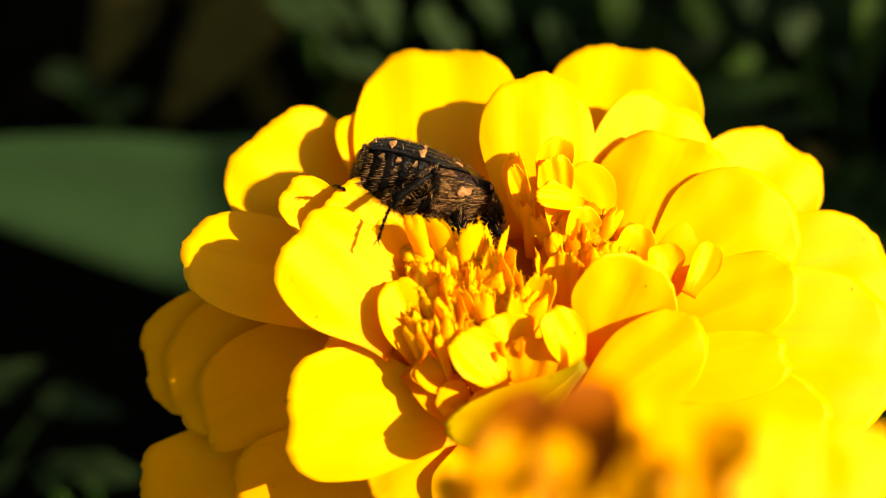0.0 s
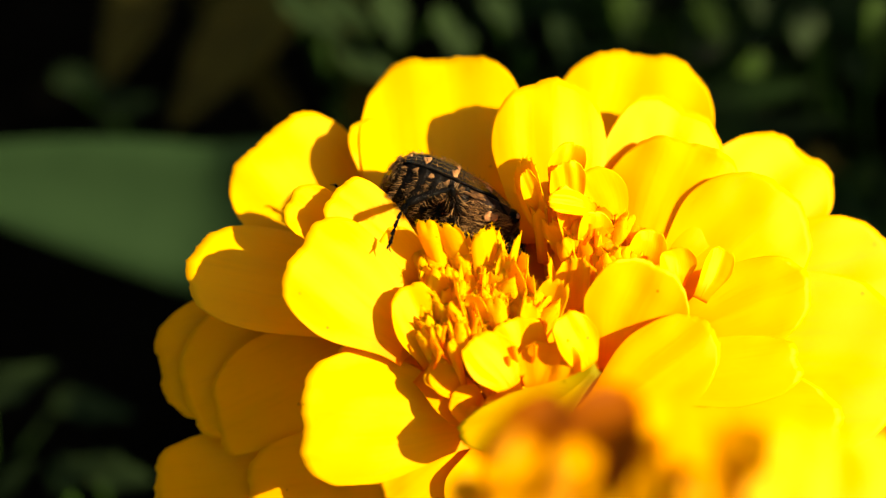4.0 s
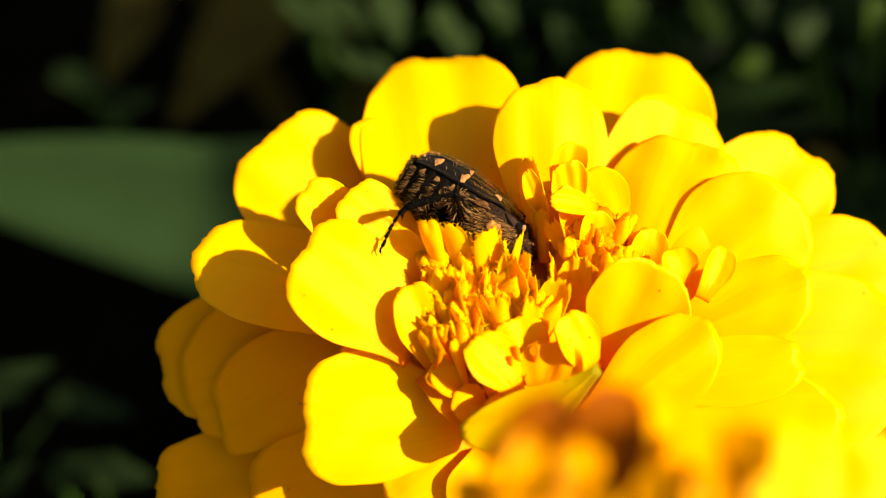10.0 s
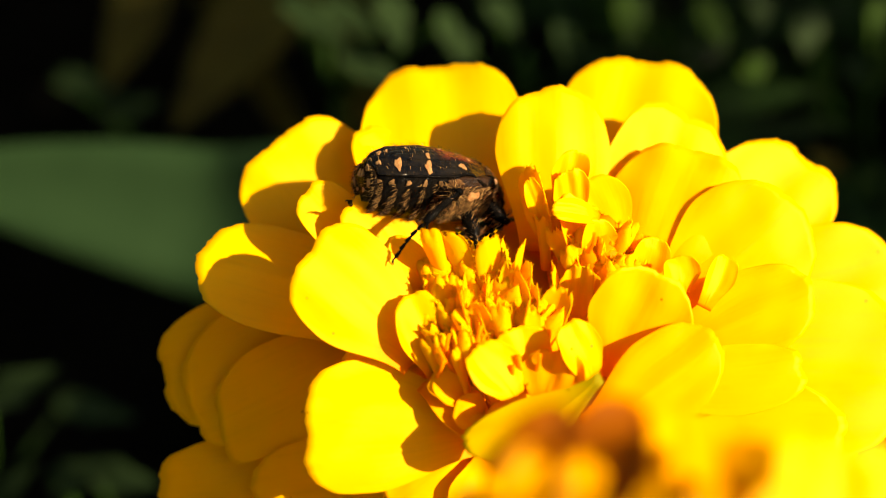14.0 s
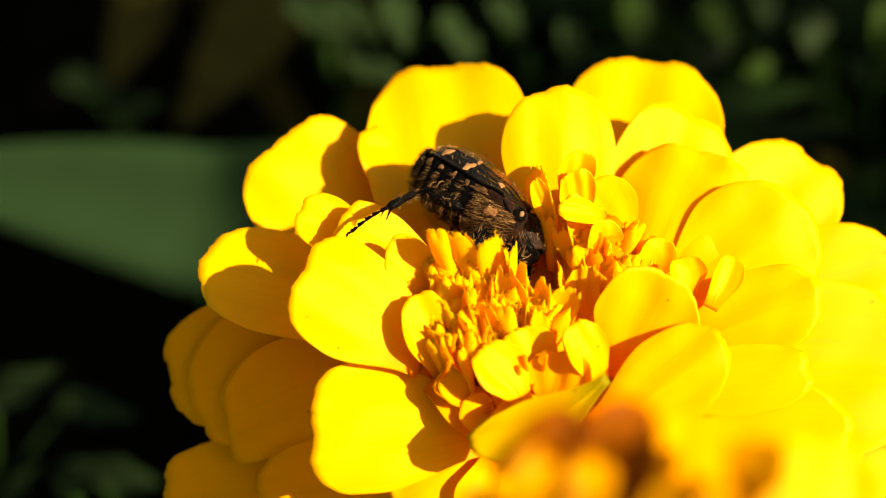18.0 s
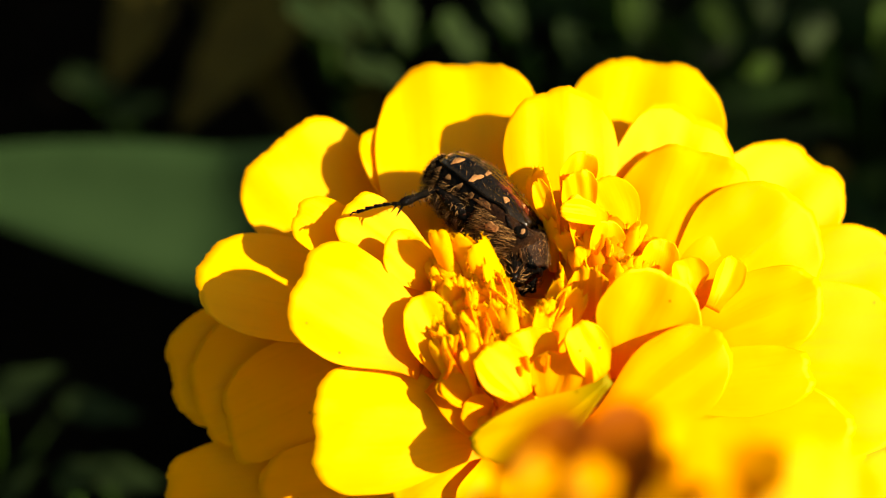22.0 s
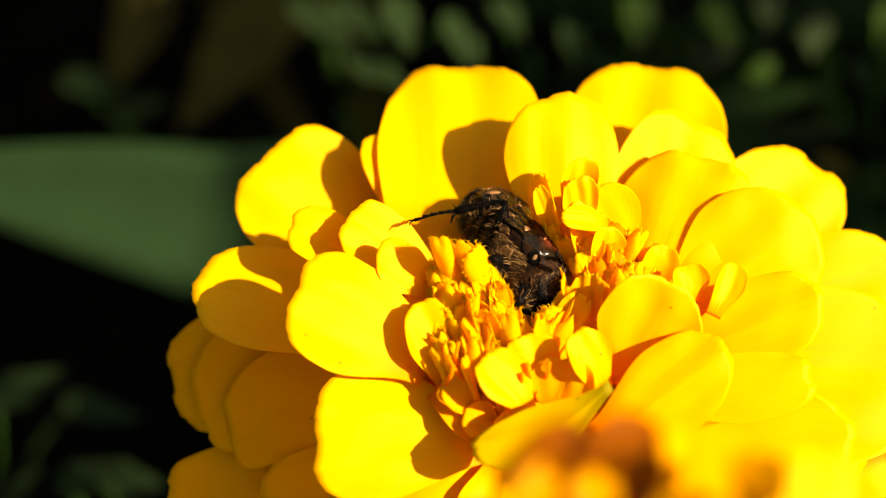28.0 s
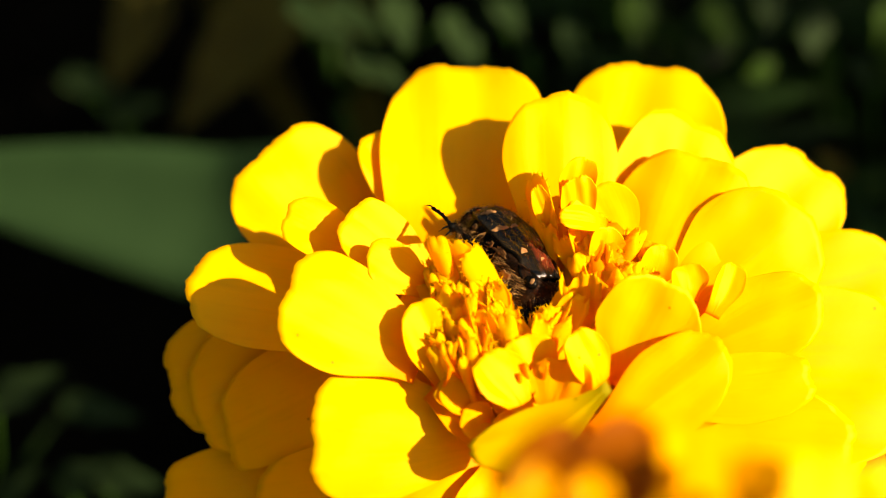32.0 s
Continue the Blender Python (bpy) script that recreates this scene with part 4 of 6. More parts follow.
lobed((-0.0649, 0.2105, 0.0000), (-0.0749, 0.1985, 0.1210), [((-0.0825, 0.1714, 0.1551), (-0.0678, 0.1602, 0.1581), 0.00538), ((-0.0732, 0.1657, 0.1486), (-0.0595, 0.1592, 0.1571), 0.00538)])
lobed((0.0243, 0.1494, 0.0000), (0.0143, 0.1374, 0.1818), [((0.0068, 0.1133, 0.2066), (0.0104, 0.1026, 0.2070), 0.00377), ((0.0179, 0.1110, 0.2039), (0.0188, 0.0994, 0.2032), 0.00394), ((0.0296, 0.1138, 0.2072), (0.0271, 0.1012, 0.2052), 0.00427), ((0.0226, 0.1087, 0.2011), (0.0215, 0.0989, 0.2024), 0.00308), ((0.0014, 0.1098, 0.2024), (0.0035, 0.0999, 0.2036), 0.00445)])
lobed((0.0629, 0.1480, 0.0000), (0.0529, 0.1360, 0.1837), [((0.0464, 0.1094, 0.2116), (0.0481, 0.1050, 0.2064), 0.00425), ((0.0554, 0.1116, 0.2064), (0.0558, 0.1063, 0.2001), 0.00540), ((0.0383, 0.1077, 0.2096), (0.0417, 0.1034, 0.2044), 0.00408, LEAF_GREEN), ((0.0484, 0.1049, 0.2015), (0.0445, 0.1007, 0.1966), 0.00362, LEAF_GREEN), ((0.0268, 0.1083, 0.2103), (0.0285, 0.1028, 0.2038), 0.00442, LEAF_GREEN), ((0.0353, 0.1149, 0.2026), (0.0371, 0.1109, 0.1978), 0.00267, LEAF_GREEN)])
lobed((0.0899, 0.1368, 0.0000), (0.0799, 0.1248, 0.1668), [((0.0609, 0.1043, 0.2008), (0.0676, 0.1024, 0.1985), 0.00500), ((0.0590, 0.1094, 0.2007), (0.0576, 0.1004, 0.1900), 0.00404, LEAF_GREEN), ((0.0654, 0.1092, 0.2098), (0.0659, 0.0988, 0.1973), 0.00427, LEAF_GREEN), ((0.0480, 0.1001, 0.1896), (0.0497, 0.1032, 0.1933), 0.00457, DRY), ((0.0432, 0.0982, 0.1904), (0.0458, 0.1010, 0.1938), 0.00313, LEAF_GREEN), ((0.0617, 0.0892, 0.1875), (0.0659, 0.0916, 0.1904), 0.00476, LEAF_GREEN), ((0.0573, 0.1003, 0.1868), (0.0635, 0.0978, 0.1837), 0.00302, DRY)])
lobed((-0.0732, 0.0893, 0.0000), (-0.0832, 0.0773, 0.1325), [((-0.0672, 0.0631, 0.1692), (-0.0548, 0.0600, 0.1786), 0.00526), ((-0.0655, 0.0537, 0.1578), (-0.0577, 0.0513, 0.1681), 0.00302), ((-0.0700, 0.0967, 0.1345), (-0.0547, 0.0887, 0.1380), 0.00497)])
lobed((-0.0465, 0.0774, 0.0000), (-0.0565, 0.0654, 0.1183), [((-0.0572, 0.0555, 0.1601), (-0.0480, 0.0515, 0.1684), 0.00493), ((-0.0517, 0.0569, 0.1618), (-0.0408, 0.0498, 0.1664), 0.00493)])
# unseen shrubs added on the sunny side to shade the bed below the blooms
def shrub(middle, along, length, height, seed, count=9000):
    rnd = random.Random(seed)
    thing = tagged(new("shrub"), "dense green shrub out of view, added to shade the flower bed", "shrub")
    thing.matrix_basis = Matrix.Translation(middle)
    d = Vector(along).normalized()
    out = Vector((d.y, -d.x, 0))
    for k in range(7):
        foot = d * (length * (k / 6 - 0.5) * 0.9)
        part("trunk", tube_mesh("trunk", [foot + Vector((0, 0, -0.03)), foot + Vector((0.02, 0.01, height * 0.5)), foot + Vector((-0.02, 0.02, height * 0.9))], [0.016, 0.012, 0.005], 8), STEM, thing)
    verts, faces = [], []
    for _ in range(count):
        u, v = rnd.uniform(-0.5, 0.5) * length, rnd.uniform(-0.16, 0.16)
        top = height - 0.05 * abs(noise.noise(Vector((u * 9, v * 9, 4)))) - 0.9 * v * v
        p = d * u + out * v + Vector((0, 0, 0.03 + (top - 0.03) * rnd.random() ** 0.7))
        way = Vector((rnd.uniform(-1, 1), rnd.uniform(-1, 1), rnd.uniform(-0.6, 0.7))).normalized()
        nrm = Vector((rnd.uniform(-1, 1), rnd.uniform(-1, 1), rnd.uniform(-1, 1)))
        nrm = (nrm - way * nrm.dot(way)).normalized()
        s, l = way.cross(nrm), rnd.uniform(0.03, 0.055)
        k = len(verts)
        verts.extend((p, p + way * l * 0.5 + s * l * 0.28 + nrm * 0.003, p + way * l, p + way * l * 0.5 - s * l * 0.28 + nrm * 0.003))
        faces.extend(((k, k + 1, k + 2), (k, k + 2, k + 3)))
    me = bpy.data.meshes.new("foliage")
    me.from_pydata(verts, [], faces)
    tagged(part("foliage", me, LEAF, thing), kind="stuff")


shrub((1.5, -0.7, 0), (0.42, 0.907, 0), 2.6, 1.28, 9)
shrub((0.53, 0.36, 0), (0.42, 0.907, 0), 0.85, 0.445, 12, 4500)
# two more out of view, added behind and at left to cut skylight
shrub((0.1, 1.1, 0), (1, 0.1, 0), 2.6, 1.2, 10)
shrub((-1.1, 0.2, 0), (0.1, 1, 0), 2.4, 1.2, 11)


def strap_plant(foot, ends, label, mat=None):
    """A clump of long broad blades."""
    thing = tagged(new("strap_leaf_plant"), label, "plant")
    thing.matrix_basis = Matrix.Translation(foot)
    f = Vector(foot)
    for k, (mid, half, end, width) in enumerate(ends):
        b, m, h, e = Vector((0.004 * k, 0, -0.01)), Vector(mid) - f, Vector(half) - f, Vector(end) - f
        way = [(b * 2 - m, b, m, h), (b, m, h, e), (m, h, e, e * 2 - h)]
        rows, uvs = [], []
        for i in range(34):
            s = i / 33
            p0, p1, p2, p3 = way[min(int(s * 3), 2)]
            u = s * 3 - min(int(s * 3), 2)
            c = (p1 * 2 + (p2 - p0) * u + (p0 * 2 - p1 * 5 + p2 * 4 - p3) * u * u + (p1 * 3 - p0 - p2 * 3 + p3) * u ** 3) / 2
            g = ((p2 - p0) + (p0 * 2 - p1 * 5 + p2 * 4 - p3) * 2 * u + (p1 * 3 - p0 - p2 * 3 + p3) * 3 * u * u).normalized()
            side = g.cross(Vector((0, -0.77, 0.64))).normalized()
            n = side.cross(g).normalized()
            w = width * (0.35 + 0.65 * smooth01(s * 2)) * max(0.02, 1 - max(0, (s - 0.55) / 0.45) ** 2)
            rows.append([(c + side * (w * t / 2) + n * (0.12 * w * (abs(t) ** 1.5)), n) for t in (-1, -0.6, -0.25, 0, 0.25, 0.6, 1)])
            uvs.append([(0, s)] * 7)
        blade = part("blade", sheet_mesh("blade", rows, 0.0006, uvs), mat or BLADE, thing)
        part("midrib", tube_mesh("midrib", [r[3][0] - r[3][1] * 0.0006 for r in rows], [0.0011 - 0.0007 * i / 33 for i in range(34)], 6), mat or BLADE, blade)
    return thing


strap_plant((0.0200, 0.1700, 0.0000), [((-0.0060, 0.0943, 0.1625), (-0.0423, 0.1021, 0.1718), (-0.0974, 0.1081, 0.1789), 0.0256)], "broad smooth grey-green strap leaf", BLADE)
strap_plant((-0.0106, 0.2547, 0.0000), [((-0.0306, 0.2256, 0.1555), (-0.0449, 0.2010, 0.1497), (-0.0602, 0.1728, 0.1393), 0.0209), ((-0.0662, 0.2282, 0.1587), (-0.0721, 0.2071, 0.1491), (-0.0776, 0.1868, 0.1404), 0.0146)], "withered olive-brown leaves of a garden plant", DRY)


# ---- the beetle: x ahead, y to its left, z to its back; millimetres ----
def loft_mesh(name, stations, a0, a1, nv=18, power=1.0, closed=False):
    """A skin through rings (x, half width, top, bottom, mid) over the angles a0 to a1 in degrees (0: left, 90: up)."""
    verts, faces = [], []
    cols = nv if closed else nv + 1
    for x, w, top, low, mid in stations:
        for k in range(cols):
            a = radians(a0 + (a1 - a0) * k / nv)
            c, s = math.cos(a), math.sin(a)
            h = top - mid if s > 0 else mid - low
            verts.append(Vector((x, w * math.copysign(abs(c) ** power, c), mid + h * math.copysign(abs(s) ** power, s))) * MM)
    for i in range(len(stations) - 1):
        for k in range(nv):
            l = (k + 1) % cols
            faces.append((i * cols + k, i * cols + l, (i + 1) * cols + l, (i + 1) * cols + k))
    if closed:
        faces.append(tuple(range(cols))[::-1])
        faces.append(tuple((len(stations) - 1) * cols + k for k in range(cols)))
    me = bpy.data.meshes.new(name)
    me.from_pydata(verts, [], faces)
    me.update()
    return me


def curve_at(table, x):
    for (x0, v0), (x1, v1) in zip(table, table[1:]):
        if x <= x1:
            k = min(max((x - x0) / (x1 - x0), 0), 1)
            return v0 + (v1 - v0) * k
    return table[-1][1]


WING_W = [(-5.3, 1.15), (-5.1, 1.75), (-4.6, 2.3), (-3.6, 2.72), (-1.5, 2.98), (0.8, 3.02), (2.2, 2.92), (3.2, 2.78), (3.7, 2.45), (3.95, 1.9)]
WING_TOP = [(-5.3, 0.85), (-4.8, 1.65), (-3.6, 2.18), (-1.2, 2.35), (0.6, 2.1), (2.4, 1.65), (3.95, 1.2)]
CHEST_W = [(-5.3, 1.15), (-5.1, 1.75), (-4.6, 2.3), (-3.6, 2.72), (-1.5, 2.98), (0.8, 3.05), (2.2, 3.12), (3.4, 2.95), (4.2, 2.65), (4.6, 1.9)]


def wing_point(x, f, side):
    """A point of a wing case: f runs from the seam (0) to the outer margin (1), which is notched behind the shoulder."""
    w, top = curve_at(WING_W, x), curve_at(WING_TOP, x)
    notch = smooth01((x - 0.6) / 1.0) * (1 - smooth01((x - 1.9) / 1.1))
    rim = 0.16 + 0.22 * notch - 0.62 * smooth01((x - 1.9) / 1.3)
    z = top - (top - rim) * f ** 1.95 - 0.10 * math.exp(-((f - 0.03) / 0.04) ** 2) + 0.022 * math.cos(f * 44)
    z += 0.07 * math.exp(-((f - 0.55) / 0.10) ** 2) * smooth01((x + 6) / 3) + 0.16 * math.exp(-((f - 0.72) / 0.16) ** 2 - ((x - 3.0) / 0.6) ** 2)
    return Vector((x, side * w * (1 - 0.05 * notch) * f, z))


def wing_mesh(side):
    rows, uvs = [], []
    for i in range(34):
        x = -5.3 + 9.25 * i / 33
        row, uv = [], []
        for j in range(41):
            f = j / 40
            p = wing_point(x, f, side)
            dx = wing_point(min(x + 0.1, 3.95), f, side) - wing_point(x - 0.1, f, side)
            dy = wing_point(x, min(f + 0.03, 1), side) - wing_point(x, max(f - 0.03, 0), side)
            n = dx.cross(dy).normalized()
            n = n if n.z > 0 else -n
            row.append((p * MM, n))
            uv.append((f, i / 33))
        rows.append(row if side < 0 else row[::-1])
        uvs.append(uv if side < 0 else uv[::-1])
    return sheet_mesh("wing_case", rows, 0.16 * MM, uvs)


def patch_mesh(name, x0, x1, f0, f1, side, place, seed, lift=0.10, ns=7, nt=7):
    """A ragged scale patch that lies on a wing case or a flank."""
    rnd = random.Random(seed)
    ph = [rnd.uniform(0, 6) for _ in range(3)]
    rows, uvs = [], []
    for i in range(ns):
        row = []
        for j in range(nt):
            u, v = 2 * i / (ns - 1) - 1, 2 * j / (nt - 1) - 1
            # square to round
            uu, vv = u * math.sqrt(1 - v * v / 2.6), v * math.sqrt(1 - u * u / 2.6)
            a = math.atan2(vv, uu)
            r = 0.92 + 0.20 * math.sin(2 * a + ph[0]) + 0.15 * math.sin(3 * a + ph[1]) + 0.12 * math.sin(5 * a + ph[2])
            x = (x0 + x1) / 2 + (x1 - x0) / 2 * uu * r
            f = (f0 + f1) / 2 + (f1 - f0) / 2 * vv * r
            p = place(x, f, side)
            dx, dy = place(x + 0.05, f, side) - p, place(x, f + 0.02, side) - p
            n = dx.cross(dy).normalized()
            if n.dot(p - Vector((p.x * 0.6, 0, -0.6))) < 0:
                n = -n
            row.append(((p + n * lift) * MM, n))
        rows.append(row)
        uvs.append([(0.5, 0.5)] * nt)
    return sheet_mesh(name, rows, 0.07 * MM, uvs)


def belly_point(x, f, side):
    """A point of the flank: f runs from the wing margin (0) to the middle of the belly (1)."""
    w = curve_at(CHEST_W, x) * 0.97
    low = -3.15 + 0.09 * max(0, -x - 1.0) ** 1.5 + 0.1 * max(0, x - 1)
    a = f * math.pi / 2
    return Vector((x, side * w * math.cos(a), 0.1 + (low - 0.1) * max(math.sin(a), 0.0) ** 0.9))


def tail_point(v, f, side):
    """A point of the tail plate: v runs up it, f from its middle to its side."""
    k = max(0.0, 1 - 0.55 * f * f - 0.42 * ((v + 0.45) / 1.45) ** 2)
    return Vector((-4.75 - 0.85 * math.sqrt(k), side * 2.0 * f, v))


def belly_band(x0, x1):
    """One ring of the abdomen, its hind edge proud of the next."""
    stations = []
    for k in range(6):
        s = k / 5
        x = x0 + (x1 - x0) * s
        grow = 1.0 + 0.035 * math.sin(math.pi * min(1, (1 - s) * 1.4))
        low = belly_point(x, 1, 1).z
        stations.append((x, curve_at(CHEST_W, x) * 0.97 * grow, 0.12, low * grow, 0.1))
    return loft_mesh("abdomen_ring", stations, 180, 360, 28, 0.95)


def hair_mesh(name, roots, seed, length, thick, lie, spread=0.35):
    """Many fine curved bristles; roots are (point, normal), and they lie back towards the tail."""
    rnd = random.Random(seed)
    verts, faces = [], []
    for p, n in roots:
        d = (n * (1 - lie) + Vector((-1, 0, -0.25)) * lie + Vector((rnd.uniform(-1, 1), rnd.uniform(-1, 1), rnd.uniform(-1, 1))) * spread).normalized()
        d2 = (d + Vector((-0.5, 0, -0.25)) + Vector((rnd.uniform(-1, 1), rnd.uniform(-1, 1), rnd.uniform(-1, 1))) * 0.25).normalized()
        l = length * rnd.uniform(0.6, 1.3)
        u = d.cross(Vector((0.3, 0.5, 0.8))).normalized()
        v = d.cross(u)
        k = len(verts)
        mid, tip = p + d * l * 0.55, p + d * l * 0.55 + d2 * l * 0.45
        for c, r in ((p - n * 0.05, thick), (mid, thick * 0.8)):
            for a in (0, 2.094, 4.189):
                verts.append((c + (u * math.cos(a) + v * math.sin(a)) * r) * MM)
        verts.append(tip * MM)
        for a in range(3):
            b = (a + 1) % 3
            faces.append((k + a, k + b, k + 3 + b, k + 3 + a))
            faces.append((k + 3 + a, k + 3 + b, k + 6))
    me = bpy.data.meshes.new(name)
    me.from_pydata(verts, [], faces)
    me.update()
    return me


def bristle(name, roots, seed, parent, mat, label, length=0.7, thick=0.018, lie=0.6, spread=0.35):
    ob = part(name, hair_mesh(name, roots, seed, length, thick, lie, spread), mat, parent, label)
    return tagged(ob, kind="stuff")


def limb_mesh(name, length, r0, r1, r2, bow=0.0, spines=0, seed=0):
    """A leg joint along x: swollen at r1, with spines on its outer edge."""
    path = [Vector((length * s, 0, bow * math.sin(math.pi * s))) * MM for s in (0, 0.12, 0.35, 0.6, 0.85, 1.0)]
    me = tube_mesh(name, path, [r * MM for r in (r0 * 0.7, r0, r1, r1 * 0.95, r2, r2 * 0.7)], 10)
    if not spines:
        return me
    bm = bmesh.new()
    bm.from_mesh(me)
    rnd = random.Random(seed)
    for k in range(spines):
        s = 0.3 + 0.65 * k / max(1, spines - 1)
        at = Vector((length * s, rnd.uniform(-0.05, 0.05), r1 * 0.7)) * MM
        m = aim(at, (0.6, rnd.uniform(-0.4, 0.4), 0.8))
        bmesh.ops.create_cone(bm, cap_ends=True, segments=5, radius1=0.07 * MM, radius2=0.005 * MM, depth=0.5 * MM, matrix=m @ Matrix.Translation((0, 0, 0.2 * MM)))
    bm.to_mesh(me)
    bm.free()
    return me


TIBIA, FOOT = 3.8, 3.5


def foot(name, body, m, seed):
    """Five little foot joints and two claws, along x."""
    seg = FOOT / 5.5
    ob = part(name, limb_mesh("ankle", seg * 1.02, 0.10, 0.15, 0.17), BLACK, body, "jointed black foot with two claws", m)
    for k in range(1, 5):
        part("tarsal_joint", limb_mesh("tarsal_joint", seg * 1.02, 0.08, 0.13, 0.17), BLACK, ob, "", pose((k * seg) * MM, 0, (-0.025 * k * k) * MM, 0, 3.0 * k, 0))
    for s in (-1, 1):
        path = [Vector((x, s * y, z)) * MM for x, y, z in ((0, 0, 0), (0.25, 0.10, 0.05), (0.45, 0.22, -0.05), (0.55, 0.26, -0.2))]
        part("claw", tube_mesh("claw", path, [r * MM for r in (0.07, 0.06, 0.045, 0.012)], 6), BLACK, ob, "", pose((5 * seg) * MM, 0, -0.55 * MM, 0, 14, 0))
    return ob


def leg(body, name, hip, knee, ankle, toe, seed, reach=3.9):
    """A hairy thigh, a spined shin with two spurs at its end, and a foot; joints in the beetle's space."""
    thigh = part(name + "_femur", limb_mesh("femur", reach, 0.42, 0.66, 0.34, 0.08), BLACK, body, "glossy black thigh fringed with tawny hair", bone(hip, knee))
    rnd = random.Random(seed)
    roots = [(Vector((rnd.uniform(0.3, reach - 0.3), 0.6 * math.cos(a), 0.6 * math.sin(a))), Vector((0, math.cos(a), math.sin(a)))) for a in (rnd.uniform(0, 6.283) for _ in range(190))]
    bristle("femur_hair", roots, seed, thigh, HAIR, "tawny fringe", 0.7, 0.017, 0.15)
    shin = part(name + "_tibia", limb_mesh("tibia", TIBIA, 0.20, 0.30, 0.36, 0.06, 8, seed), BLACK, body, "spined black shin", bone(knee, ankle))
    roots = [(Vector((rnd.uniform(0.4, TIBIA - 0.2), 0.26 * math.cos(a), 0.26 * math.sin(a))), Vector((0, math.cos(a), math.sin(a)))) for a in (rnd.uniform(0, 6.283) for _ in range(90))]
    bristle("tibia_hair", roots, seed + 50, shin, HAIR, "tawny bristles", 0.5, 0.015, 0.1)
    for s in (-1, 1):
        path = [Vector((0, 0, 0)), Vector((0.35, s * 0.12, -0.25)), Vector((0.6, s * 0.16, -0.75))]
        part("spur", tube_mesh("spur", [q * MM for q in path], [r * MM for r in (0.10, 0.08, 0.015)], 6), BLACK, shin, "", pose((TIBIA - 0.15) * MM, s * 0.12 * MM, -0.1 * MM))
    return thigh, shin, foot(name + "_foot", body, bone(ankle, toe), seed)


def make_beetle():
    body = tagged(new("beetle"), "hairy dark brown beetle with cream spots feeding on the marigold", "beetle")
    belly = [-5.25, -4.45, -3.35, -2.25, -1.15, 0.1]
    for k, (x0, x1) in enumerate(zip(belly, belly[1:])):
        part("abdomen_ring", belly_band(x0 - 0.05, x1), BLACK, body, "glossy black ring of the abdomen")
    chest = [(x, curve_at(CHEST_W, x) * 0.96, 0.4, belly_point(x, 1, 1).z * 1.02, 0.1) for x in (0.1, 0.9, 1.7, 2.5, 3.2, 3.8, 4.2)] + [(4.6, 1.9, 0.6, -1.9, -0.2), (4.9, 1.3, 0.4, -1.4, -0.3)]
    part("thorax", loft_mesh("thorax", chest, 0, 360, 30, 0.95, True), BROWN, body, "brown densely hairy underside of the thorax")
    # the tail plate, an upright dished disc under the tips of the wing cases
    rows, uvs = [], []
    for i in range(15):
        v = 0.92 - 2.75 * i / 14
        half = math.sqrt(max(0.04, 1 - ((v + 0.45) / 1.5) ** 2))
        rows.append([(tail_point(v, (2 * j / 16 - 1) * half, 1) * MM, Vector((-1, 0, 0.1)).normalized()) for j in range(17)])
        uvs.append([(j / 16, i / 14) for j in range(17)])
    tail = part("tail_plate", sheet_mesh("tail_plate", rows, 0.14 * MM, uvs), ELYTRA_TAIL, body, "black tail plate with cream flecks")
    for k, (v, f, r) in enumerate(((0.22, 0.14, 0.26), (-0.41, 0.62, 0.26), (0.62, 0.42, 0.22), (-0.95, 0.25, 0.16))):
        for side in (-1, 1):
            part("tail_spot", patch_mesh("tail_spot", v - r, v + r, f - r * 0.5, f + r * 0.5, side, tail_point, 80 + k + side, 0.11), CREAM, tail)
    wings = {}
    for side in (-1, 1):
        wings[side] = part("wing_case", wing_mesh(side), ELYTRA, body, "dark wing case with a rusty flush and cream spots")
        spots = [(-4.72, -4.34, 0.15, 0.33), (-4.10, -3.92, 0.25, 0.33), (-3.92, -3.40, 0.63, 0.90), (-1.68, -1.16, 0.70, 0.98), (-1.30, -1.05, 0.52, 0.68), (1.22, 1.72, 0.72, 0.90), (2.30, 2.58, 0.42, 0.54), (-2.6, -2.45, 0.24, 0.32), (0.30, 0.46, 0.18, 0.25), (-4.95, -4.7, 0.55, 0.72)]
        for k, (x0, x1, f0, f1) in enumerate(spots):
            part("spot", patch_mesh("spot", x0, x1, f0, f1, side, wing_point, 10 + k + side), CREAM, wings[side])
        for k, xm in enumerate((-5.0, -4.22, -3.05, -1.79, -0.55)):
            part("flank_spot", patch_mesh("flank_spot", xm - 0.22, xm + 0.14, 0.03, 0.11, side, belly_point, 40 + k + side, 0.15), FLANK_TAN, body)
        part("flank_band", patch_mesh("flank_band", -0.3, 1.4, 0.02, 0.10, side, belly_point, 70 + side, 0.12, 9, 7), TAN, body, "tan scaled band on the side of the thorax")
        part("shoulder_plate", dome_mesh("shoulder_plate", (3.75, side * 2.35, -0.25), 0.75, 0.42, 0.6, 0.05, 3, 20, 12), BLACK, body, "polished black shoulder")
        part("shoulder_spot", dome_mesh("shoulder_spot", (4.12, side * 2.64, -0.16), 0.20, 0.10, 0.24, 0.25, 5, 14, 8), PALE, body, "pale cream shoulder spot")
        part("chest_spot", patch_mesh("chest_spot", 1.65, 2.60, 0.17, 0.32, side, belly_point, 64 + side, 0.18, 9, 7), CREAM, body)
        rail = [wing_point(x, 1.0, side) * MM for x in (-5.1, -4.2, -3, -1.8, -0.6, 0.3, 0.9, 1.5, 2.1, 2.6, 3.1, 3.5, 3.8)]
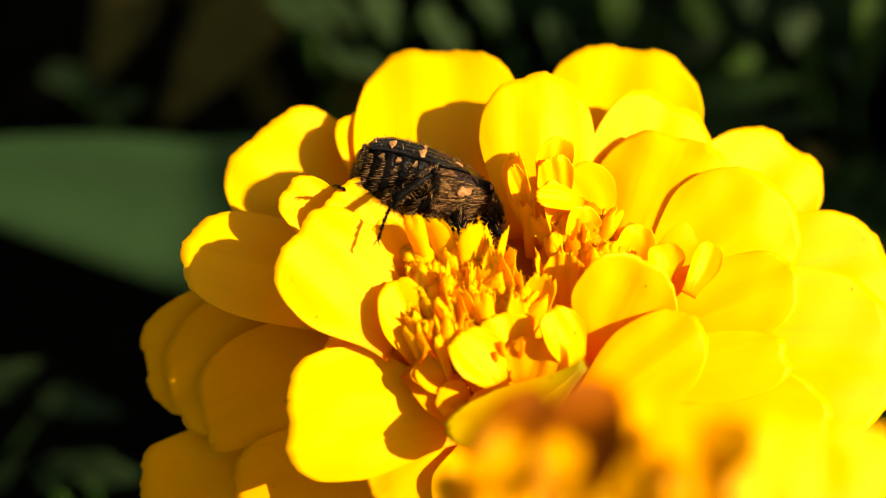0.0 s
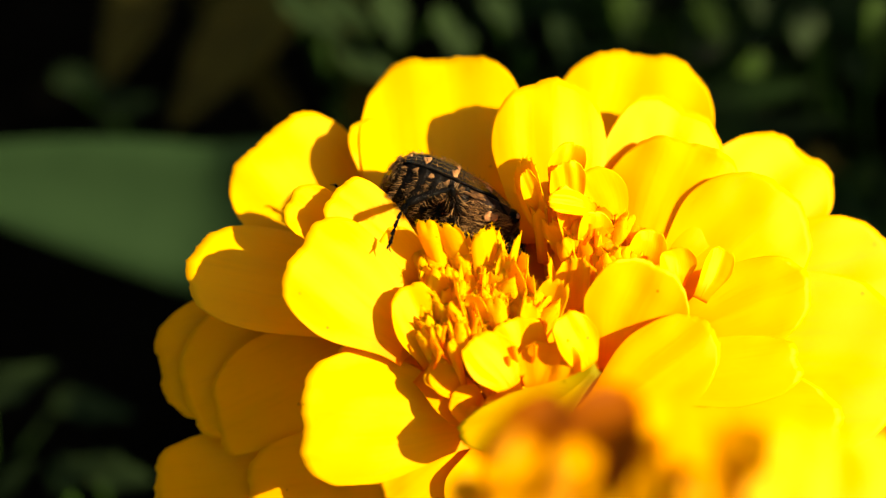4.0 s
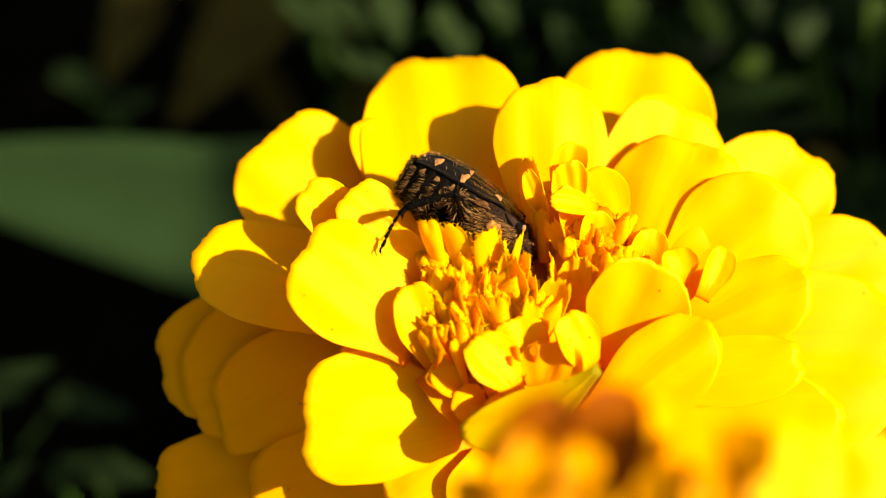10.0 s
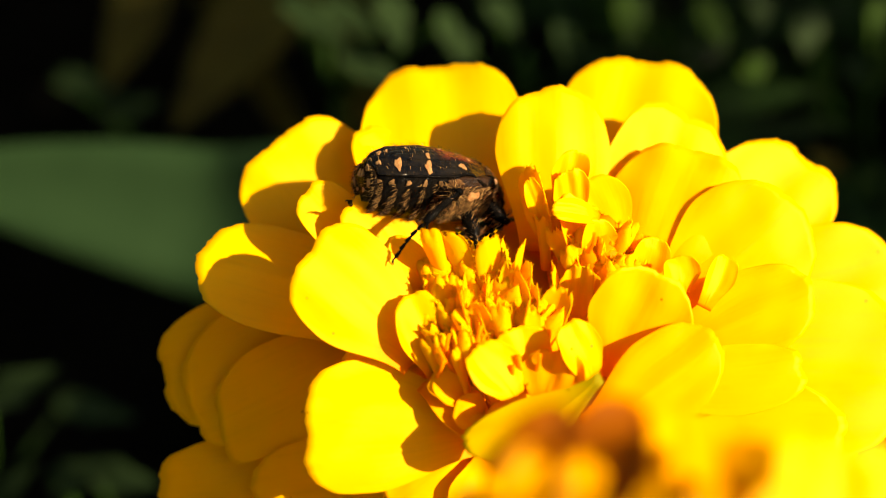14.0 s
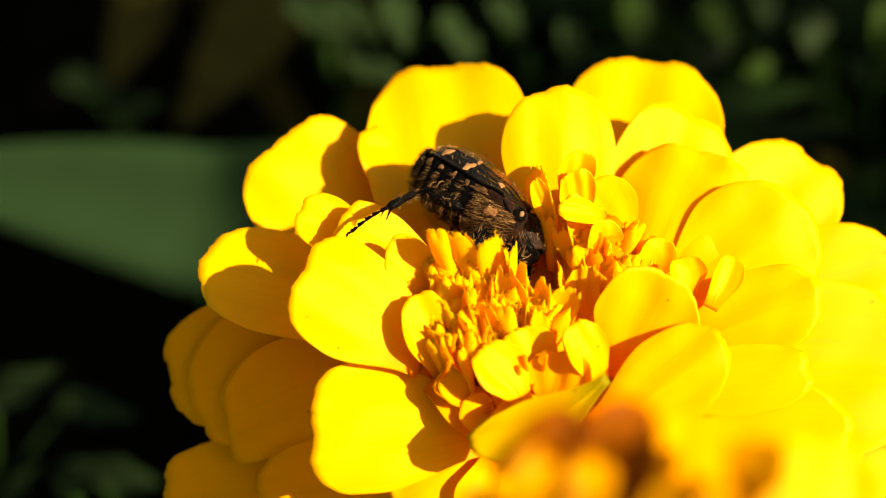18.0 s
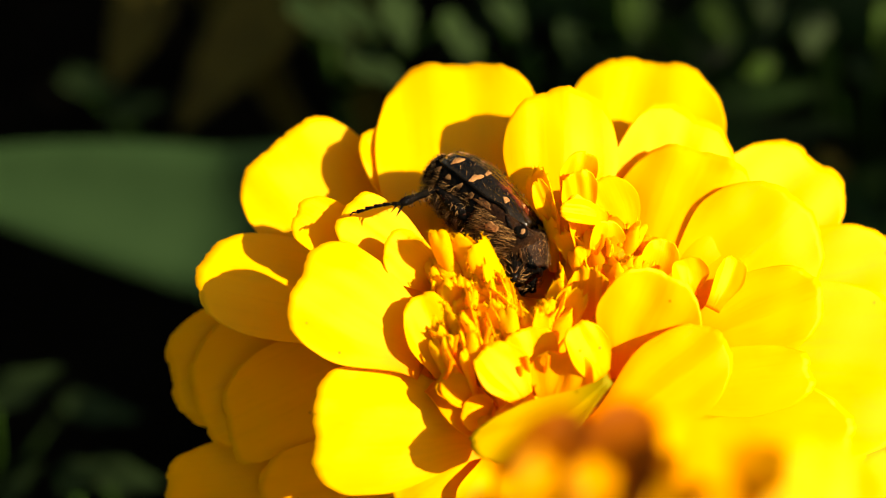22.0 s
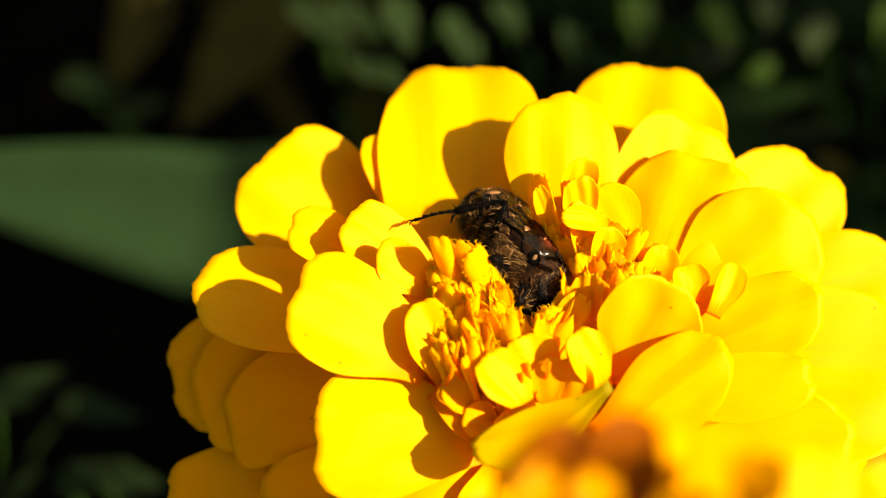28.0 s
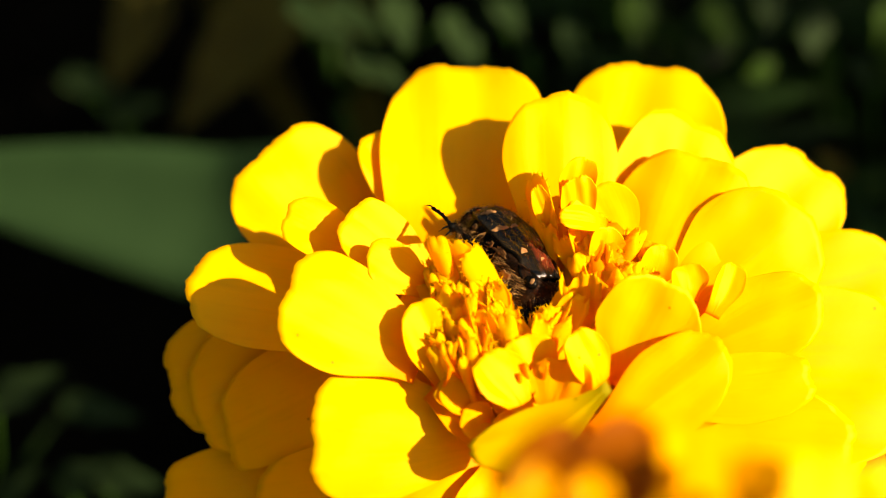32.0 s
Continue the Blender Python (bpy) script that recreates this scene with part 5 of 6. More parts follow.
        part("side_rail", tube_mesh("side_rail", rail, [r * MM for r in (0.05, 0.1, 0.12, 0.13, 0.13, 0.13, 0.13, 0.13, 0.14, 0.15, 0.14, 0.12, 0.06)], 8), BLACK, wings[side], "polished black margin")
    shield = [Vector((3.95, 0.8, 1.16)), Vector((3.0, 0.4, 1.50)), Vector((2.3, 0.03, 1.70))]
    part("scutellum", sheet_mesh("scutellum", [[(Vector((q.x, q.y * v, q.z - 0.04 * v * v)) * MM, Vector((0, 0, 1))) for v in (1, 0.5, 0, -0.5, -1)] for q in shield], 0.12 * MM, [[(0, 0)] * 5] * 3), BLACK, body, "small black triangular shield")
    # the neck shield: a domed shell bent down from the shoulders, with a pale rim and a few pale dots
    NECK = pose(3.85 * MM, 0, 0.25 * MM, 0, NECK_BEND, 0)

    def neck_point(x, f, side):
        w = curve_at([(0.0, 1.85), (0.5, 1.95), (1.2, 1.85), (2.0, 1.55), (2.8, 1.2), (3.2, 1.0)], x)
        top = 0.85 - 0.06 * (x - 0.6) ** 2
        return Vector((x, side * w * f, top - (top + 0.75) * f ** 2.3))

    rows, uvs = [], []
    for i in range(15):
        x = 2.7 * i / 14
        row = []
        for j in range(29):
            f = 2 * j / 28 - 1
            s = -1 if f < 0 else 1
            p = neck_point(x, abs(f), s)
            row.append((p * MM, Vector((0, f, 0.6)).normalized()))
        rows.append(row)
        uvs.append([(j / 28, i / 14) for j in range(29)])
    neck = part("pronotum", sheet_mesh("pronotum", rows, 0.16 * MM, uvs), BROWN, body, "hairy bronze-brown neck shield", NECK)
    for side in (-1, 1):
        edge = [neck_point(x, 0.99, side) * MM for x in (0.05, 0.5, 1.1, 1.7, 2.3, 2.68)]
        part("neck_rim", tube_mesh("neck_rim", edge, [r * MM for r in (0.06, 0.10, 0.11, 0.10, 0.08, 0.05)], 8), TAN, neck, "pale scaled rim")
        for k, (x, f) in enumerate(((0.7, 0.55), (1.6, 0.5), (1.2, 0.82), (0.5, 0.25))):
            part("neck_spot", patch_mesh("neck_spot", x - 0.09, x + 0.09, f - 0.035, f + 0.035, side, neck_point, 90 + k + side, 0.12), FLANK_TAN, neck)
    throat = [(-0.3, 1.7, 0.3, -1.9, -0.4), (0.6, 1.8, 0.3, -2.0, -0.5), (1.6, 1.6, 0.3, -1.8, -0.5), (2.6, 1.3, 0.3, -1.3, -0.4), (3.1, 1.0, 0.2, -0.9, -0.3)]
    part("throat", loft_mesh("throat", throat, 0, 360, 24, 0.95, True), BLACK, body, "black underside of the neck", NECK)
    skull = [(2.3, 0.95, 0.3, -1.1, -0.4), (2.8, 1.05, 0.0, -1.4, -0.7), (3.2, 0.95, -0.4, -1.7, -1.1), (3.5, 0.85, -0.9, -2.0, -1.5), (3.6, 0.7, -1.3, -2.1, -1.8)]
    head = part("head", loft_mesh("head", skull, 0, 360, 22, 0.75, True), BLACK, body, "blunt black head turned down", NECK)
    for side in (-1, 1):
        part("eye", dome_mesh("eye", (2.8, side * 1.0, -0.6), 0.3, 0.22, 0.3, 0.0, 1, 14, 8), BLACK, head, "round glossy eye")
        path = [Vector((3.2, side * 0.9, -1.2)), Vector((3.4, side * 1.4, -1.4)), Vector((3.6, side * 1.7, -1.7)), Vector((3.8, side * 1.8, -2.1))]
        part("antenna", tube_mesh("antenna", [q * MM for q in path], [r * MM for r in (0.09, 0.07, 0.08, 0.16)], 8), BROWN, head, "short clubbed feeler")
    rnd = random.Random(5)

    def flank(x0, x1, f0, f1, count):
        out = []
        for _ in range(count):
            x, f, s = rnd.uniform(x0, x1), rnd.uniform(f0, f1), rnd.choice((-1, 1))
            p = belly_point(x, f, s)
            out.append((p, (p - Vector((p.x, 0, -0.4))).normalized()))
        return out

    bands = []
    for x0, x1 in zip(belly, belly[1:]):
        bands += flank(x0 + (x1 - x0) * 0.25, x0 + (x1 - x0) * 0.70, 0.06, 0.95, 420)
    bristle("flank_hair", bands, 6, body, HAIR, "tawny bands of hair on the abdomen", 0.60, 0.011, 0.80, 0.2)
    bristle("chest_hair", flank(0.6, 4.2, 0.10, 0.95, 3200), 7, body, CHEST_HAIR, "dense tawny hair on the thorax", 0.7, 0.011, 0.72, 0.26)
    roots = []
    for _ in range(1000):
        x, f, s = rnd.uniform(0.05, 2.65), rnd.random() ** 0.7, rnd.choice((-1, 1))
        roots.append((neck_point(x, f, s), Vector((0.1, s * f, 1 - 0.7 * f)).normalized()))
    bristle("neck_hair", roots, 8, neck, HAIR, "tawny hair on the neck shield", 0.36, 0.010, 0.3)
    roots = []
    for _ in range(380):
        x, f, s = rnd.uniform(-5.2, 3.8), rnd.random() ** 0.8, rnd.choice((-1, 1))
        p = wing_point(x, f, s)
        roots.append((p, Vector((-0.2, s * f * 0.5, 1)).normalized()))
    bristle("wing_hair", roots, 9, body, HAIR, "sparse upright golden bristles", 0.5, 0.013, 0.2, 0.2)
    roots = []
    for _ in range(520):
        v, s = rnd.uniform(-1.75, 0.8), rnd.choice((-1, 1))
        f = math.sqrt(max(0.04, 1 - ((v + 0.45) / 1.5) ** 2)) * rnd.random() ** 0.35
        roots.append((tail_point(v, f, s), Vector((-0.8, s * f, 0.2 * v)).normalized()))
    bristle("tail_hair", roots, 10, body, HAIR, "tawny hair round the tail", 0.34, 0.014, 0.35)
    return body


NECK_BEND = 42
beetle = make_beetle()
beetle.scale = (0.96, 0.96, 0.96)


hind_right = leg(beetle, "hind", (0.0, -1.6, -1.9), (-0.9, -5.0, -1.5), (-4.2, -4.0, -3.4), (-5.4, -3.5, -6.6), 21)
hind_left = leg(beetle, "hind", (0.0, 1.6, -1.9), (-2.6, 3.6, -1.2), (-5.6, 2.6, -3.2), (-8.0, 2.0, -4.4), 22)
mid_right = leg(beetle, "middle", (2.2, -1.5, -2.2), (1.1, -4.1, -3.6), (1.1, -2.2, -6.9), (3.8, -3.9, -7.9), 23, 3.2)
leg(beetle, "middle", (2.2, 1.5, -2.2), (1.6, 3.9, -2.6), (4.2, 2.2, -4.6), (7.0, 0.6, -5.6), 24, 3.0)
leg(beetle, "front", (4.0, -1.0, -1.8), (5.6, -2.0, -3.2), (3.6, 0.0, -5.6), (6.2, 1.2, -6.4), 25, 2.6)
leg(beetle, "front", (4.0, 1.2, -1.8), (5.6, 2.2, -3.0), (4.0, 3.2, -5.6), (6.2, 4.0, -7.2), 26, 2.6)


def at_head(t, x, y, z, rx, ry, rz):
    """A row for a thing that moves on the flower head: millimetres and degrees in the head's frame."""
    return (t, HEAD @ pose(x * MM, y * MM, z * MM, rx, ry, rz))


def sway(t, claw, turn, x, y):
    """A row for a petal that is pushed aside: it turns in the head's plane about its claw, and slides a little."""
    c = Matrix.Translation(Vector(claw) * MM)
    return (t, flower.m @ Matrix.Translation((x * MM, y * MM, 0)) @ c @ pose(0, 0, 0, 0, 0, turn) @ c.inverted())


def on_body(t, x, y, z, rx, ry, rz):
    return (t, pose(x * MM, y * MM, z * MM, rx, ry, rz))


def motions():
    walk(beetle, [
        at_head(0.0, -0.06, 4.73, -2.07, -108.4, 11.9, -16.5),
        at_head(0.5, -0.01, 4.62, -2.18, -106.7, 16.7, -11.1),
        at_head(1.0, 0.88, 3.89, -2.34, -109.7, 20.1, -23.9),
        at_head(1.5, 1.15, 3.59, -2.46, -109.0, 17.7, -25.6),
        at_head(2.0, 0.91, 3.30, -2.57, -108.4, 17.0, -22.0),
        at_head(2.5, 1.31, 3.39, -2.68, -109.8, 19.0, -27.9),
        at_head(3.0, 1.12, 3.09, -2.75, -109.0, 18.9, -25.5),
        at_head(3.5, 1.06, 3.57, -2.78, -111.4, 15.8, -23.8),
        at_head(5.5, 1.19, 3.49, -2.93, -109.6, 2.9, -30.6),
        at_head(6.0, 1.24, 3.33, -2.88, -107.3, 3.2, -29.0),
        at_head(6.5, 1.12, 3.54, -2.72, -106.0, 4.4, -22.3),
        at_head(7.0, 1.30, 3.60, -2.57, -103.4, 6.5, -21.4),
        at_head(7.5, 1.82, 3.44, -2.41, -103.2, 10.1, -28.8),
        at_head(8.0, 1.88, 3.42, -2.14, -102.6, 7.7, -31.5),
        at_head(8.5, 1.95, 3.35, -1.88, -99.7, 5.6, -30.4),
        at_head(9.0, 1.82, 3.17, -1.61, -99.5, 3.7, -27.3),
        at_head(9.5, 1.92, 3.33, -1.41, -104.0, 0.6, -29.2),
        at_head(10.0, 1.93, 3.23, -1.31, -101.3, 0.2, -30.5),
        at_head(10.5, 1.47, 3.71, -1.16, -95.8, 3.9, -22.9),
        at_head(11.0, 0.97, 3.71, -1.07, -94.2, 6.1, -17.0),
        at_head(11.5, 0.94, 3.87, -1.02, -91.2, 12.5, -18.7),
        at_head(12.0, 0.43, 4.13, -0.99, -88.7, 18.0, -13.0),
        at_head(12.5, -0.09, 4.69, -1.12, -84.1, 22.6, -4.0),
        at_head(13.0, 0.67, 4.64, -1.38, -83.9, 41.1, -8.4),
        at_head(13.5, 0.37, 4.62, -1.49, -76.0, 38.1, -0.3),
        at_head(14.0, -1.20, 5.80, -1.52, -84.0, 27.7, 0.8),
        at_head(14.5, 0.65, 5.60, -1.55, -98.9, 10.9, -21.9),
        at_head(16.5, 1.37, 4.97, -1.81, -108.3, -20.1, -29.2),
        at_head(17.0, 2.59, 4.80, -1.85, -100.6, -21.8, -37.9),
        at_head(17.5, 2.35, 4.12, -1.87, -96.0, -22.1, -35.5),
        at_head(18.0, 2.32, 4.42, -1.95, -97.9, -20.8, -32.8),
        at_head(18.5, 3.09, 4.51, -2.11, -102.1, -25.5, -40.6),
        at_head(19.0, 3.06, 4.38, -2.19, -102.4, -25.5, -40.6),
        at_head(19.5, 2.95, 3.98, -2.20, -99.7, -25.6, -38.4),
        at_head(20.0, 2.95, 4.13, -2.10, -96.5, -24.1, -38.2),
        at_head(20.5, 2.30, 3.39, -1.90, -91.7, -24.7, -38.5),
        at_head(21.0, 2.65, 3.85, -1.66, -92.2, -24.6, -36.2),
        at_head(21.5, 2.35, 3.40, -1.42, -88.4, -24.9, -36.1),
        at_head(22.0, 2.80, 3.74, -1.21, -87.9, -23.7, -39.0),
        at_head(22.5, 2.89, 3.13, -1.02, -83.9, -25.4, -46.2),
        at_head(23.0, 3.38, 3.72, -0.85, -85.1, -25.8, -46.8),
        at_head(23.5, 3.41, 3.80, -0.69, -85.9, -27.5, -46.2),
        at_head(24.0, 2.86, 2.92, -0.78, -85.5, -28.8, -43.5),
        at_head(24.5, 2.81, 2.86, -0.84, -83.6, -27.3, -40.0),
        at_head(25.0, 3.28, 2.89, -0.90, -82.2, -25.9, -48.2),
        at_head(25.5, 3.03, 2.29, -0.91, -81.0, -27.3, -49.8),
        at_head(27.5, 4.34, 2.01, -1.53, -86.5, -37.1, -45.2),
        at_head(28.0, 4.72, 1.67, -1.37, -87.9, -41.8, -47.4),
        at_head(28.5, 4.74, 1.42, -1.34, -85.9, -43.3, -48.8),
        at_head(29.0, 4.41, 0.89, -1.39, -79.4, -43.1, -47.0),
        at_head(29.5, 4.88, 1.02, -1.47, -80.9, -46.7, -48.1),
        at_head(30.0, 4.81, 1.26, -1.51, -84.5, -48.6, -46.5),
        at_head(30.5, 4.95, 1.17, -1.57, -82.2, -48.4, -45.6),
        at_head(31.0, 4.72, 1.01, -1.54, -84.8, -46.8, -45.5),
        at_head(31.5, 4.71, 0.62, -1.59, -82.9, -38.1, -43.4),
        at_head(32.0, 4.79, 0.31, -1.63, -81.9, -40.1, -47.3),
    ])
    walk(hind_right[0], [
        on_body(0.0, 0.00, -1.60, -1.90, 0.0, -8.4, -102.7),
        on_body(0.5, 0.00, -1.60, -1.90, 0.0, -8.8, -107.0),
        on_body(1.0, 0.00, -1.60, -1.90, 0.0, 0.1, -117.1),
        on_body(1.5, 0.00, -1.60, -1.90, 0.0, -5.1, -116.9),
        on_body(2.0, 0.00, -1.60, -1.90, 0.0, -7.8, -117.4),
        on_body(2.5, 0.00, -1.60, -1.90, 0.0, -4.4, -122.5),
        on_body(3.0, 0.00, -1.60, -1.90, 0.0, -4.2, -124.8),
        on_body(3.5, 0.00, -1.60, -1.90, 0.0, -6.8, -121.6),
        on_body(5.5, 0.00, -1.60, -1.90, 0.0, -7.9, -116.9),
        on_body(6.0, 0.00, -1.60, -1.90, 0.0, -8.4, -114.8),
        on_body(6.5, 0.00, -1.60, -1.90, 0.0, -9.5, -110.9),
        on_body(7.0, 0.00, -1.60, -1.90, 0.0, -5.6, -110.7),
        on_body(7.5, 0.00, -1.60, -1.90, 0.0, -7.9, -112.2),
        on_body(8.0, 0.00, -1.60, -1.90, 0.0, -9.7, -111.9),
        on_body(8.5, 0.00, -1.60, -1.90, 0.0, -10.1, -111.2),
        on_body(9.0, 0.00, -1.60, -1.90, 0.0, -7.7, -111.8),
        on_body(9.5, 0.00, -1.60, -1.90, 0.0, -10.8, -111.9),
        on_body(10.0, 0.00, -1.60, -1.90, 0.0, -12.4, -112.2),
        on_body(10.5, 0.00, -1.60, -1.90, 0.0, -18.1, -106.8),
        on_body(11.0, 0.00, -1.60, -1.90, 0.0, -21.4, -103.8),
        on_body(11.5, 0.00, -1.60, -1.90, 0.0, -23.1, -103.1),
        on_body(12.0, 0.00, -1.60, -1.90, 0.0, -24.8, -102.5),
        on_body(12.5, 0.00, -1.60, -1.90, 0.0, -23.4, -114.0),
        on_body(13.0, 0.00, -1.60, -1.90, 0.0, -17.7, -132.0),
        on_body(13.5, 0.00, -1.60, -1.90, 0.0, -18.6, -112.0),
        on_body(14.0, 0.00, -1.60, -1.90, 0.0, -17.3, -93.2),
        on_body(14.5, 0.00, -1.60, -1.90, 0.0, -12.5, -104.5),
        on_body(16.5, 0.40, -1.80, -2.00, 0.0, 10.7, -155.0),
        on_body(17.0, 0.40, -1.80, -2.00, 0.0, 13.3, -157.9),
        on_body(17.5, 0.40, -1.80, -2.00, 0.0, 8.1, -158.9),
        on_body(18.0, 0.40, -1.80, -2.00, 0.0, 8.7, -159.1),
        on_body(18.5, 0.40, -1.80, -2.00, 0.0, 18.9, -154.9),
        on_body(19.0, 0.40, -1.80, -2.00, 0.0, 20.0, -152.3),
        on_body(19.5, 0.40, -1.80, -2.00, 0.0, 14.1, -152.6),
        on_body(20.0, 0.40, -1.80, -2.00, 0.0, 7.2, -154.1),
        on_body(20.5, 0.40, -1.80, -2.00, 0.0, 2.8, -154.6),
        on_body(21.0, 0.40, -1.80, -2.00, 0.0, -1.5, -154.6),
        on_body(21.5, 0.40, -1.80, -2.00, 0.0, -3.8, -156.5),
        on_body(22.0, 0.40, -1.80, -2.00, 0.0, -6.3, -157.0),
        on_body(22.5, 0.40, -1.80, -2.00, 0.0, -20.1, -139.8),
        on_body(23.0, 0.40, -1.80, -2.00, 0.0, -21.0, -114.6),
        on_body(23.5, 0.40, -1.80, -2.00, 0.0, -25.4, -120.8),
        on_body(24.0, 0.40, -1.80, -2.00, 0.0, -28.7, -120.1),
        on_body(24.5, 0.40, -1.80, -2.00, 0.0, -31.6, -111.4),
        on_body(25.0, 0.40, -1.80, -2.00, 0.0, -31.8, -95.9),
        on_body(25.5, 0.40, -1.80, -2.00, 0.0, -34.9, -105.9),
        on_body(27.5, 0.40, -1.80, -2.00, 0.0, -49.7, -128.4),
        on_body(28.0, 0.40, -1.80, -2.00, 0.0, -56.1, -136.2),
        on_body(28.5, 0.40, -1.80, -2.00, 0.0, -49.1, -147.8),
        on_body(29.0, 0.40, -1.80, -2.00, 0.0, -37.9, -150.7),
        on_body(29.5, 0.40, -1.80, -2.00, 0.0, -27.8, -148.3),
        on_body(30.0, 0.40, -1.80, -2.00, 0.0, -20.2, -142.8),
        on_body(30.5, 0.40, -1.80, -2.00, 0.0, -15.8, -145.4),
        on_body(31.0, 0.40, -1.80, -2.00, 0.0, -13.1, -148.0),
        on_body(31.5, 0.40, -1.80, -2.00, 0.0, -11.8, -148.3),
        on_body(32.0, 0.40, -1.80, -2.00, 0.0, -11.2, -147.6),
    ])
    walk(hind_right[1], [
        on_body(0.0, -0.78, -5.08, -1.37, 0.0, 50.8, 178.5),
        on_body(0.5, -1.07, -5.09, -1.33, 0.0, 44.1, 178.2),
        on_body(1.0, -1.66, -4.84, -1.90, 0.0, 39.5, -171.6),
        on_body(1.5, -1.68, -4.92, -1.57, 0.0, 40.7, -175.3),
        on_body(2.0, -1.70, -4.89, -1.40, 0.0, 39.9, -175.2),
        on_body(2.5, -2.02, -4.78, -1.61, 0.0, 43.4, -176.3),
        on_body(3.0, -2.11, -4.63, -1.63, 0.0, 38.8, -168.9),
        on_body(3.5, -1.95, -4.77, -1.46, 0.0, 41.4, -173.8),
        on_body(5.5, -1.69, -4.93, -1.38, 0.0, 48.1, 177.4),
        on_body(6.0, -1.56, -4.98, -1.35, 0.0, 44.9, 176.1),
        on_body(6.5, -1.32, -5.05, -1.28, 0.0, 36.0, 175.1),
        on_body(7.0, -1.31, -5.06, -1.54, 0.0, 34.2, 177.7),
        on_body(7.5, -1.41, -5.04, -1.38, 0.0, 39.7, 171.3),
        on_body(8.0, -1.38, -5.04, -1.26, 0.0, 40.0, 165.1),
        on_body(8.5, -1.34, -5.07, -1.24, 0.0, 37.8, 158.7),
        on_body(9.0, -1.42, -5.15, -1.38, 0.0, 37.6, 152.3),
        on_body(9.5, -1.38, -5.04, -1.19, 0.0, 41.9, 159.9),
        on_body(10.0, -1.38, -5.00, -1.10, 0.0, 44.4, 166.9),
        on_body(10.5, -1.03, -5.02, -0.73, 0.0, 32.9, 174.4),
        on_body(11.0, -0.83, -4.99, -0.53, 0.0, 25.9, -178.9),
        on_body(11.5, -0.78, -4.93, -0.44, 0.0, 25.8, -172.7),
        on_body(12.0, -0.69, -4.71, -0.43, 0.0, 23.6, -162.9),
        on_body(12.5, -1.35, -4.65, -0.46, 0.0, 17.6, -169.4),
        on_body(13.0, -2.31, -4.17, -0.80, 0.0, 24.6, -179.4),
        on_body(13.5, -1.30, -4.83, -0.73, 0.0, 31.5, -178.7),
        on_body(14.0, -0.20, -5.16, -0.79, 0.0, 35.2, -168.8),
        on_body(14.5, -0.90, -5.07, -1.10, 0.0, 52.2, -171.4),
        on_body(16.5, -2.77, -3.27, -2.66, -0.0, 55.9, -88.3),
        on_body(17.0, -3.04, -3.20, -2.88, -0.0, 55.5, -89.1),
        on_body(17.5, -3.14, -3.17, -2.54, 0.0, 48.7, -96.6),
        on_body(18.0, -3.13, -3.14, -2.58, 0.0, 48.5, -95.1),
        on_body(18.5, -3.00, -3.39, -3.28, 0.0, 63.5, -94.9),
        on_body(19.0, -2.91, -3.54, -3.36, 0.0, 65.3, -101.9),
        on_body(19.5, -2.96, -3.54, -2.95, 0.0, 61.3, -106.5),
        on_body(20.0, -3.04, -3.47, -2.48, 0.0, 56.7, -104.5),
        on_body(20.5, -3.07, -3.44, -2.19, 0.0, 49.3, -106.4),
        on_body(21.0, -3.00, -3.41, -1.90, 0.0, 42.9, -103.8),
        on_body(21.5, -3.09, -3.32, -1.75, 0.0, 41.2, -97.8),
        on_body(22.0, -3.02, -3.25, -1.59, 0.0, 38.8, -92.5),
        on_body(22.5, -2.26, -4.05, -0.73, 0.0, 62.4, -122.8),
        on_body(23.0, -1.09, -5.04, -0.63, 0.0, 56.4, 173.4),
        on_body(23.5, -1.36, -4.76, -0.37, 0.0, 64.0, 179.6),
        on_body(24.0, -1.28, -4.69, -0.17, 0.0, 65.6, 174.4),
        on_body(24.5, -0.79, -4.82, 0.00, 0.0, 58.0, 159.9),
        on_body(25.0, 0.06, -5.04, 0.02, 0.0, 39.7, 149.3),
        on_body(25.5, -0.46, -4.80, 0.17, 0.0, 47.5, 153.7),
        on_body(27.5, -1.12, -3.71, 0.87, 0.0, 57.5, -167.8),
        on_body(28.0, -1.15, -3.28, 1.18, 0.0, 57.1, -146.7),
        on_body(28.5, -1.71, -3.13, 0.88, 0.0, 56.7, -95.3),
        on_body(29.0, -2.20, -3.26, 0.33, -0.0, 40.2, -67.6),
        on_body(29.5, -2.44, -3.55, -0.24, -0.0, 22.2, -55.7),
        on_body(30.0, -2.42, -3.94, -0.70, -0.0, 7.1, -50.7),
        on_body(30.5, -2.60, -3.87, -0.97, -0.0, 0.7, -49.1),
        on_body(31.0, -2.74, -3.76, -1.14, -0.0, -3.1, -51.7),
        on_body(31.5, -2.76, -3.75, -1.23, -0.0, -2.5, -58.1),
        on_body(32.0, -2.74, -3.79, -1.26, -0.0, -2.2, -64.1),
    ])
